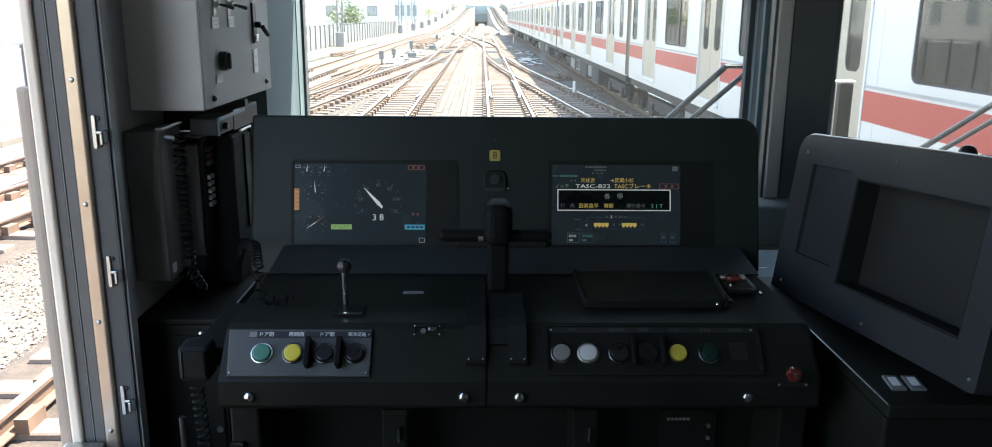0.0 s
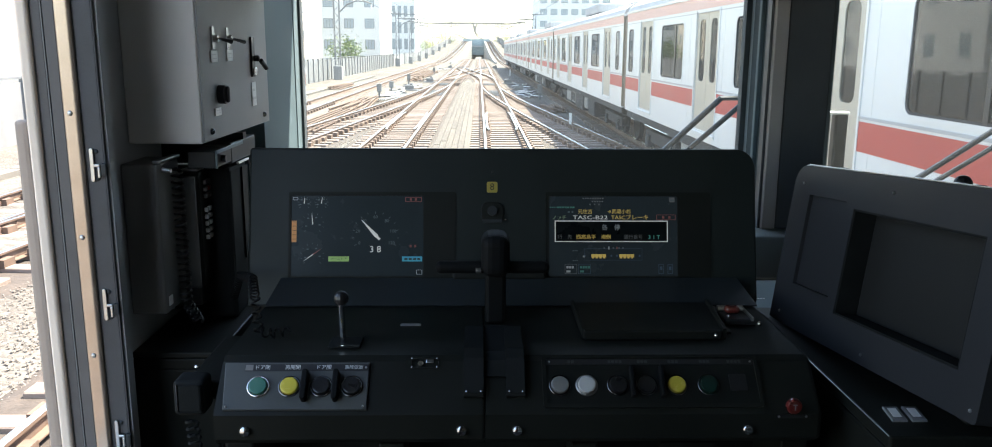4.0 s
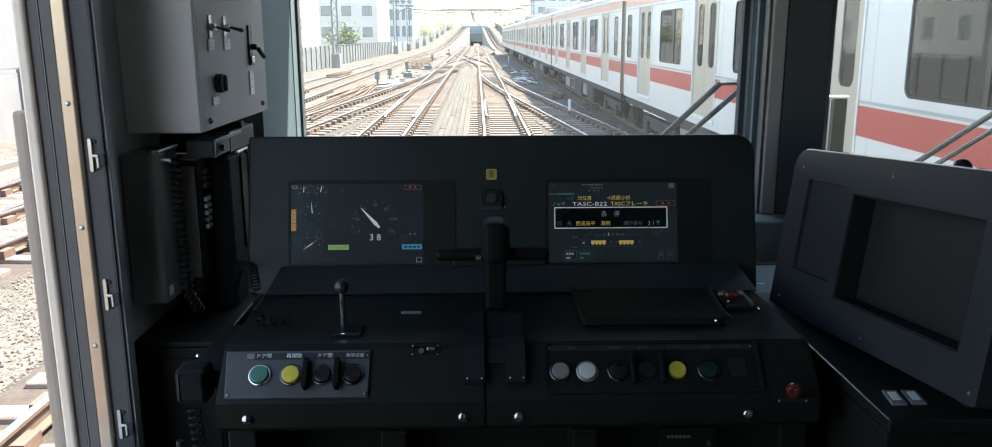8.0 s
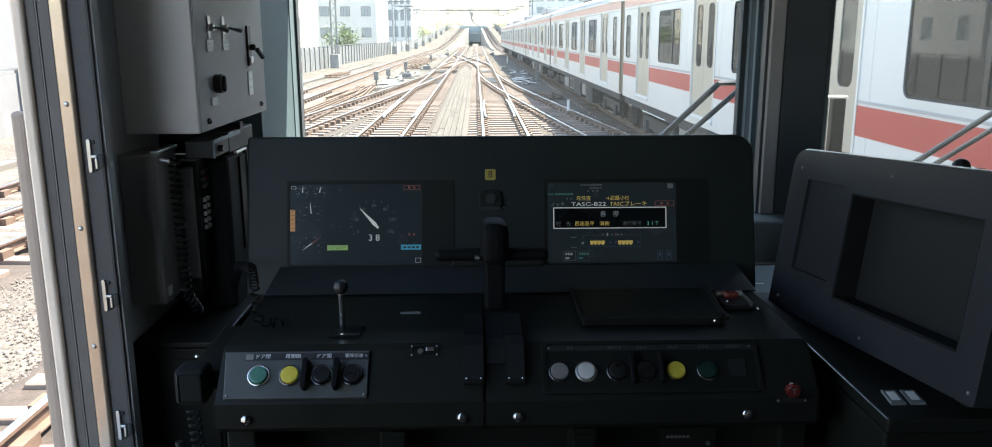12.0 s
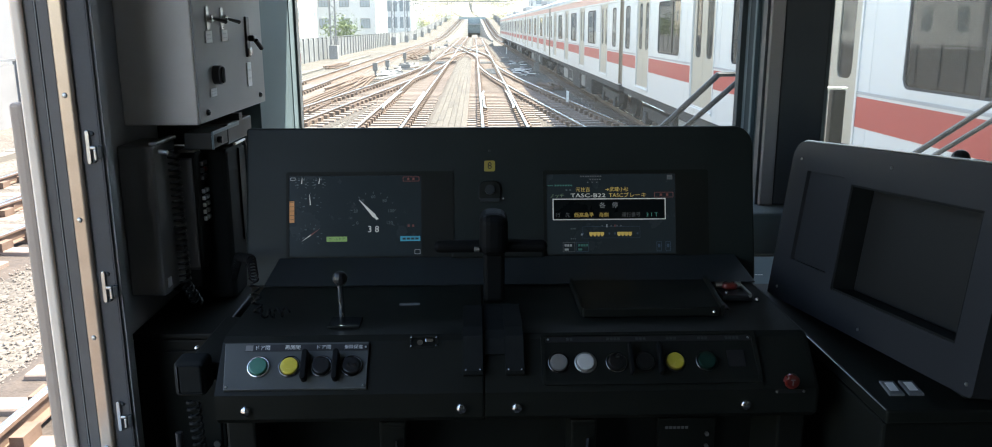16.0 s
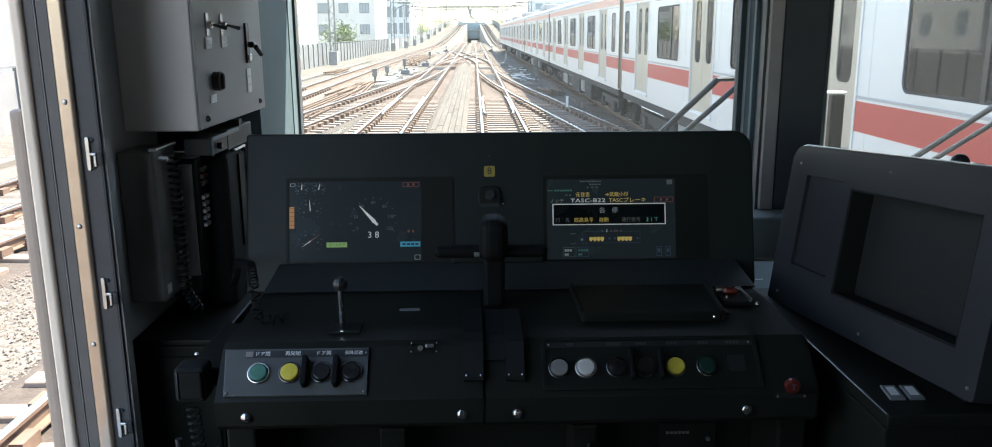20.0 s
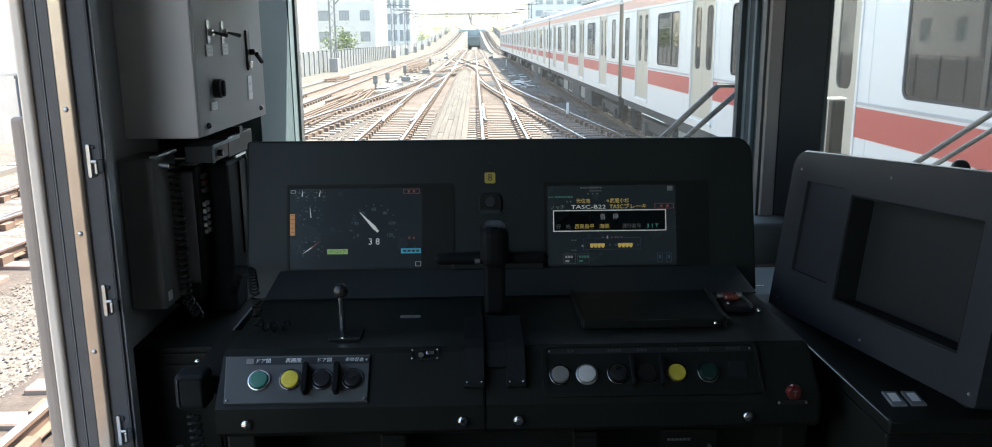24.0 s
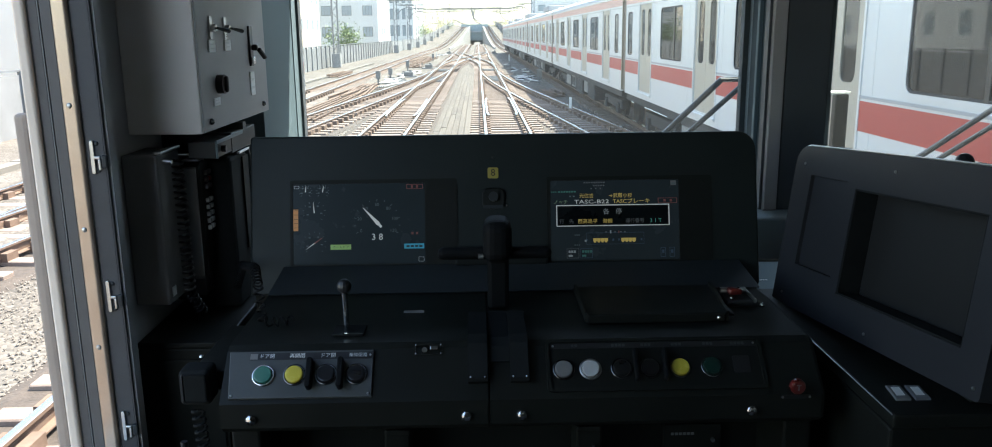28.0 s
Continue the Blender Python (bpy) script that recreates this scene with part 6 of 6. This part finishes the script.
def point_machine(x, y):
    p = thing("point_machine", (x, y, -0.24), "dark point machine with rods beside the rails", "point machine", "point machines")
    part("base", box(x - 0.55, x + 0.55, y - 0.22, y + 0.22, -0.24, -0.14, 0.01), CONCRETE, p)
    part("motor", box(x - 0.30, x + 0.30, y - 0.18, y + 0.18, -0.14, 0.12, 0.05), CASE_M, p)
    part("cover", rod((x + 0.12, y, 0.10), (x + 0.12, y, 0.22), 0.10), GALV, p)
    for s in (-0.08, 0.08):
        part("rod", rod((x, y + s, -0.10), (x + (1.4 if x < -2 else -1.4), y + s, -0.10), 0.02, 8), RUST, p)


for x, y in ((-4.45, 54.7), (-3.9, 68), (2.55, 54.2), (2.3, 66), (-3.9, 116), (2.2, 116)):
    point_machine(x, y)
st = thing("stacked_rails", (-5.4, 30, -0.24), "stack of spare rails lying on the ballast", "rails")
for k in range(6):
    part("rail", sweep([(-6.2 + 0.22 * k, 25 + 0.5 * (k % 3), -0.07 + 0.0), (-5.9 + 0.2 * k, 36 + 0.7 * (k % 2), -0.07)], RAIL), RUST, st)
for y in (27, 33):
    part("bearer", box(-6.4, -4.6, y - 0.1, y + 0.1, -0.24, -0.223), SLEEPER, st)
tb = thing("walkway_boards", (-0.85, 40, -0.24), "pale decking boards laid between the tracks", "decking")
for k in range(17):
    for c in range(6):
        x0, y = -1.24 + 0.168 * c, 17 + 3.0 * k + 0.9 * (c % 3)
        if y < 64:
            part("board", box(x0, x0 + 0.160, y, y + 2.985, -0.24, -0.150 + 0.012 * random.random(), 0.006, seg=1), BOARD, tb)


def spare_stack(x, y, n, length, spread, seed):
    """Loose spare rails lying across two bearers."""
    rng = random.Random(seed)
    s = thing("stacked_rails", (x, y, -0.24), "loose stack of spare rails lying on the ballast", "rails", "stacks of spare rails")
    for k in range(n):
        dx, dy, tw = spread * (k - n / 2) / n, rng.uniform(-0.4, 0.4), rng.uniform(-0.25, 0.25)
        part("rail", sweep([(x + dx - tw, y + dy - length / 2, -0.02), (x + dx, y + dy, -0.02), (x + dx + tw, y + dy + length / 2, -0.02)], RAIL), RUST, s)
    for e in (-0.3, 0.3):
        part("bearer", box(x - spread * 0.6, x + spread * 0.6, y + e * length - 0.1, y + e * length + 0.1, -0.24, -0.174), SLEEPER, s)


for q in ((-5.5, 40.0, 7, 9, 1.1, 1), (-5.4, 88, 8, 22, 1.5, 2), (-5.2, 72, 5, 5, 1.2, 3), (3.35, 37.2, 6, 2.6, 0.7, 4), (-9.2, 58, 4, 6, 0.9, 5)):
    spare_stack(*q)


def marker_post(x, y, h):
    m_ = thing("marker_post", (x, y, -0.24), "short white trackside marker post", "post", "marker posts")
    part("post", box(x - 0.04, x + 0.04, y - 0.04, y + 0.04, -0.24, -0.24 + h), WHITE_P, m_)
    part("foot", box(x - 0.12, x + 0.12, y - 0.1, y + 0.1, -0.24, -0.19, 0.01), CONCRETE, m_)


for q in ((3.13, 28.6, 0.55), (-4.6, 96, 0.7), (3.1, 84, 0.7), (-9.6, 47, 0.6)):
    marker_post(*q)


def hand_rail(x, y, w, h, turn):
    """A hoop of steel tube with a middle bar, as stands beside cable crossings."""
    r = thing("hand_rail", (x, y, -0.24), "pale steel tube hoop standing beside the track", "handrail", "hoops beside the track")
    m = Matrix.Translation((x, y, -0.24)) @ Matrix.Rotation(turn, 4, "Z")
    part("hoop", tube([m @ Vector(p) for p in ((-w, 0, 0), (-w, 0, h - 0.12), (-w + 0.04, 0, h - 0.03), (-w + 0.12, 0, h), (w - 0.12, 0, h), (w - 0.04, 0, h - 0.03), (w, 0, h - 0.12), (w, 0, 0))], 0.024, 8), WHITE_P, r)
    part("middle_bar", rod(m @ Vector((-w, 0, h * 0.5)), m @ Vector((w, 0, h * 0.5)), 0.018, 8), WHITE_P, r)
    for e in (-w, w):
        part("foot", box(e - 0.08, e + 0.08, -0.08, 0.08, 0, 0.04, 0.008, m), CONCRETE, r)


for k in range(7):
    hand_rail(2.75 + 0.05 * k, -26.0 + 1.9 * k, 0.42, 0.95, 1.45)
for k in range(4):
    hand_rail(3.2, -40.0 + 2.6 * k, 0.5, 0.95, 1.57)


def signal_mast(x, y):
    """A two-lamp signal on a mast with a ladder, and its white apparatus case."""
    g = thing("signal_mast", (x, y, -0.24), "grey mast with a black two-lamp signal and a ladder", "signal")
    part("mast", rod((x, y, -0.24), (x, y, 4.6), 0.07, 12), GALV, g)
    part("base", box(x - 0.25, x + 0.25, y - 0.25, y + 0.25, -0.24, 0.0, 0.02), CONCRETE, g)
    hd = part("signal_head", plate(rr(x - 0.16, x + 0.16, 2.3, 3.2, 0.15), -y + 0.08, -y + 0.22, XZ, 0.01), BLACK, g, "black signal head")
    for z in (2.52, 2.98):
        part("lens", rod((x, y - 0.221, z), (x, y - 0.235, z), 0.085, 16), GREEN_D, hd)
        part("hood", rod((x, y - 0.23, z + 0.02), (x, y - 0.36, z + 0.03), 0.10, 16), BLACK, hd)
    part("sign_plate", box(x - 0.16, x + 0.16, y - 0.1, y - 0.075, 4.1, 4.45, 0.004), WHITE_P, g)
    part("sign_lettering", lettering("発", 0.30, Matrix.Translation((x, y - 0.102, 4.275)) @ Matrix.Rotation(math.pi / 2, 4, "X")), BLACK, g)
    for e in (-0.14, 0.14):
        part("ladder_rail", rod((x + e, y + 0.18, -0.24), (x + e, y + 0.18, 4.0), 0.018, 8), GALV, g)
    for k in range(13):
        part("rung", rod((x - 0.14, y + 0.18, 0.1 + 0.3 * k), (x + 0.14, y + 0.18, 0.1 + 0.3 * k), 0.012, 6), GALV, g)
    q = thing("apparatus_case", (x - 0.55, y + 0.2, -0.24), "white apparatus case on a grey post", "equipment case", "trackside cases")
    part("post", box(x - 0.60, x - 0.50, y + 0.15, y + 0.25, -0.24, 0.55), GALV, q)
    part("case", box(x - 0.85, x - 0.25, y, y + 0.4, 0.55, 1.45, 0.02), WHITE_P, q)
    part("door", box(x - 0.82, x - 0.28, y - 0.012, y - 0.0005, 0.60, 1.40, 0.004), WHITE_P, q)


signal_mast(3.2, -28.5)


def point_rods(x, y, n):
    """Stretcher bars and slide plates between the rails of a set of points."""
    r = thing("point_rods", (x, y, -0.24), "dark stretcher bars between the rails of the points", "point rods", "sets of point rods")
    for k in range(n):
        part("stretcher_bar", box(x - 0.53, x + 0.53, y + 0.62 * k - 0.05, y + 0.62 * k + 0.05, -0.15, -0.10, 0.008), GALV, r)
        for e in (-0.48, 0.48):
            part("slide_plate", box(x + e - 0.12, x + e + 0.05, y + 0.62 * k + 0.12, y + 0.62 * k + 0.36, -0.154, -0.135), CASE_M, r)


for q in ((XA, 47.5, 9), (XB, 47.5, 9), (XA, 61, 5), (XB, 61, 5), (XA, 116.5, 6), (XB, 116.5, 6)):
    point_rods(*q)
tg_ = thing("cable_bundle", (-4.6, 50, -0.24), "bundle of grey cables winding beside the points", "cable")
for k in range(4):
    part("cable", tube([(-5.2 + 0.1 * k, 44, -0.19), (-4.5 + 0.15 * k, 48 + k * 0.4, -0.19), (-4.9 - 0.1 * k, 53, -0.19), (-4.2 + 0.1 * k, 58 + k * 0.3, -0.19), (-4.1, 60.5, -0.15)], 0.035, 6), CASE_M, tg_)
tg_ = thing("cable_bundle", (3.2, 60, -0.24), "bundle of grey cables winding beside the points", "cable")
for k in range(4):
    part("cable", tube([(3.4 - 0.1 * k, 52, -0.19), (2.75 + 0.15 * k, 56 + k * 0.4, -0.19), (3.25 - 0.1 * k, 61, -0.19), (2.5 + 0.1 * k, 66, -0.15)], 0.035, 6), CASE_M, tg_)



def loose_cables(x, y, n, seed):
    """Loops of cable lying between a point machine and its case."""
    rng = random.Random(seed)
    c = thing("cable_loops", (x, y, -0.24), "pale loops of cable lying on the ballast by the points", "cable", "cable loops")
    for k in range(n):
        p = [(x + rng.uniform(-0.7, 0.7), y - 3.5 + 7 * j / 5 + rng.uniform(-0.5, 0.5), -0.205 + 0.05 * rng.random()) for j in range(6)]
        part("cable", tube(p, rng.uniform(0.022, 0.04), 6), WHITE_P if k % 3 == 0 else (RUBBER if k % 3 == 1 else CASE_M), c)


for q in ((-5.0, 50.5, 7, 1), (-4.9, 59, 5, 2), (2.9, 50.5, 7, 3), (3.0, 60, 5, 4), (-4.6, 112, 5, 5)):
    loose_cables(*q)


def check_rails(x, y0, y1):
    """Pairs of short rails that guide the wheels through the crossing, with their chairs."""
    c = thing("check_rails", (x, y0, -0.24), "short check rails on dark chairs inside the running rails", "rails", "check rails")
    for o in (-0.47, 0.47):
        s = 1 if o < 0 else -1
        part("rail", sweep([(x + o + 0.05 * s, y0, 0.0), (x + o, y0 + 0.8, 0.0), (x + o, y1 - 0.8, 0.0), (x + o + 0.05 * s, y1, 0.0)], RAIL, (6, 7, 8)), (RUST, RAILTOP), c)
        for k in range(int((y1 - y0) / 0.6)):
            part("chair", box(x + o - 0.10, x + o + 0.10, y0 + 0.3 + 0.6 * k - 0.09, y0 + 0.3 + 0.6 * k + 0.09, -0.155, -0.115), RUST, c)


for q in ((XA, 84, 100), (XB, 84, 100), (XA, 26, 33), (XB, 26, 33)):
    check_rails(*q)


def rail_chairs(name, pts, y0, y1):
    """Heavy cast chairs that carry the rails of the turnouts."""
    v = []
    for o in (-0.70, -0.43, 0.43, 0.70):
        run = offset(pts, o)
        for a, b in zip(run, run[1:]):
            n = max(1, int((b[1] - a[1]) / 0.60))
            ang = math.atan2(b[1] - a[1], b[0] - a[0]) - math.pi / 2
            v += [(a[0] + (b[0] - a[0]) * k / n, a[1] + (b[1] - a[1]) * k / n, 0.0, 0.075, ang) for k in range(n) if y0 < a[1] + (b[1] - a[1]) * k / n < y1]
    ob = new("rail_chairs", slab_mesh("rail_chairs", [(x - pts[0][0], y - pts[0][1], z + 0.22, w, a) for x, y, z, w, a in v], RUST))
    ob.matrix_basis = Matrix.Translation((pts[0][0], pts[0][1], -0.27))
    tagged(ob, "heavy dark cast chairs beside the rails of the " + name, "rail chairs", kind="stuff")


rail_chairs("left turnout", bend(XC, -14, XA, 66, 20), 16, 62)
rail_chairs("right turnout", bend(XD, -8, XB, 60, 20), 16, 58)

# ---- low cable trough along the outer edge ----
ctr = thing("cable_trough", (-9.6, 40, -0.24), "pale concrete cable trough along the viaduct edge", "cable trough")
for k in range(70):
    part("cover", box(-10.05, -9.72, 10 + 1.0 * k, 10.98 + 1.0 * k, -0.25, -0.12 + 0.01 * (k % 4 == 0)), TROUGH, ctr)


# ---- town behind the viaduct ----
def block(name, x0, x1, y0, y1, h, storeys, bays, wall, label, ww=0.5, wh=0.5, base=-6.0, roof=None):
    b = thing(name, ((x0 + x1) / 2, y0, base), label, "building", "town buildings")
    part("wall", box(x0, x1, y0, y1, base, h), wall, b)
    part("parapet", box(x0 - 0.15, x1 + 0.15, y0 - 0.15, y1 + 0.15, h, h + 0.5, 0.05), wall, b)
    sh = (h - base) / storeys
    bw = (x1 - x0) / bays
    for s in range(storeys):
        for k in range(bays):
            cx, cz = x0 + bw * (k + 0.5), base + sh * (s + 0.52)
            if cz < -2:
                continue
            w = part("window", frame_plate(rr(cx - bw * ww / 2 - 0.08, cx + bw * ww / 2 + 0.08, cz - sh * wh / 2 - 0.08, cz + sh * wh / 2 + 0.08, 0), rr(cx - bw * ww / 2, cx + bw * ww / 2, cz - sh * wh / 2, cz + sh * wh / 2, 0), -y0, -y0 + 0.06, XZ), GALV, b)
            part("pane", box(cx - bw * ww / 2, cx + bw * ww / 2, y0 - 0.02, y0 - 0.004, cz - sh * wh / 2, cz + sh * wh / 2), B_GLASS, w)
            for d in (-0.17, 0.17):
                part("bar", box(cx + d * bw * ww - 0.03, cx + d * bw * ww + 0.03, y0 - 0.05, y0 - 0.021, cz - sh * wh / 2, cz + sh * wh / 2), GALV, w)
    sx = (x1 + 0.004)
    for s in range(storeys):
        cz = base + sh * (s + 0.52)
        if cz < -2:
            continue
        for k in range(max(1, int((y1 - y0) / 4))):
            cy = y0 + (y1 - y0) * (k + 0.5) / max(1, int((y1 - y0) / 4))
            part("side_window", box(sx, sx + 0.02, cy - 0.7, cy + 0.7, cz - sh * wh / 2, cz + sh * wh / 2), B_GLASS, b)
    part("roof_house", box(x0 + bw * 0.4, x0 + bw * 1.3, y0 + 2, y0 + 6, h + 0.5, h + 3), wall, b)
    return b


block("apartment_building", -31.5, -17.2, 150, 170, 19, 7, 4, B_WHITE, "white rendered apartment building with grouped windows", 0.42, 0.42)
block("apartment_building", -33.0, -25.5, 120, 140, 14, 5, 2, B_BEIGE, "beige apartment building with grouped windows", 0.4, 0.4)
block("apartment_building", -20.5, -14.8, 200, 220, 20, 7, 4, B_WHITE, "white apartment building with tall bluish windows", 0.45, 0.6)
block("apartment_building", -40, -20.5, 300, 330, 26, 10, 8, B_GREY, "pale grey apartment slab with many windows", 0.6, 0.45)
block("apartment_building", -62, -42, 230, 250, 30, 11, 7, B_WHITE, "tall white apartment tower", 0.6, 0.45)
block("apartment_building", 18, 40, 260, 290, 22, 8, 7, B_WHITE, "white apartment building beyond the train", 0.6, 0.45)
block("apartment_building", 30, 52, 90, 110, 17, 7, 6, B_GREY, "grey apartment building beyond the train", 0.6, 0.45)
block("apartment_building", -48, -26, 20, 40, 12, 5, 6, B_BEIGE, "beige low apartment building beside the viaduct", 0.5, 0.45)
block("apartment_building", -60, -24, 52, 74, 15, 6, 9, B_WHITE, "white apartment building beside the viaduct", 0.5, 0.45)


def tree(x, y, base, h, seed, slim=1.0):
    rng = random.Random(seed)
    t = thing("tree", (x, y, base), "small leafy green tree beside the viaduct", "tree", "trees")
    bm = rod((x, y, base), (x + 0.2, y, base + h * 0.55), 0.16, 8, None, 0.08)
    tips = []
    for k in range(9):
        a, e = rng.uniform(0, 6.28), rng.uniform(0.4, 1.2)
        p = Vector((x + 0.15, y, base + h * rng.uniform(0.3, 0.55)))
        q = p + Vector((slim * math.cos(a) * math.cos(e), slim * math.sin(a) * math.cos(e), math.sin(e))) * h * rng.uniform(0.25, 0.45)
        bm = rod(p, q, 0.06, 6, bm, 0.02)
        tips.append(q)
    part("trunk", bm, BARK, t)
    v, f = [], []
    for q in tips + [Vector((x, y, base + h * 0.8)), Vector((x, y, base + h * 0.65))]:
        for _ in range(160):
            c = q + Vector((slim * rng.gauss(0, 1), slim * rng.gauss(0, 1), rng.gauss(0, 0.8))) * h * 0.085
            d1 = Vector((rng.gauss(0, 1), rng.gauss(0, 1), rng.gauss(0, 1))).normalized()
            d2 = d1.cross(Vector((rng.gauss(0, 1), rng.gauss(0, 1), rng.gauss(0, 1)))).normalized()
            s, k = rng.uniform(0.10, 0.22), len(v)
            v += [tuple(c + d1 * s), tuple(c + d2 * s * 0.5), tuple(c - d1 * s), tuple(c - d2 * s * 0.5)]
            f.append((k, k + 1, k + 2, k + 3))
    me = bpy.data.meshes.new("crown")
    me.from_pydata([tuple(Vector(p) - ORIGIN[t]) for p in v], [], f)
    me.materials.append(LEAF)
    ob = new("crown", me)
    ob.parent = t
    ORIGIN[ob] = ORIGIN[t]


for x, y, b, h, s in ((-14.5, 250, -6, 12, 3), (-13.5, 310, -4, 14, 4), (13, 180, -6, 12, 5), (12, 230, -6, 13, 6), (14, 300, -6, 15, 7), (11, 340, -4, 15, 8), (-11, 420, -6, 18, 9), (8, 430, -6, 18, 10)):
    tree(x, y, b, h, s)
tree(-15.6, 100, -6, 10.5, 1, 0.5)
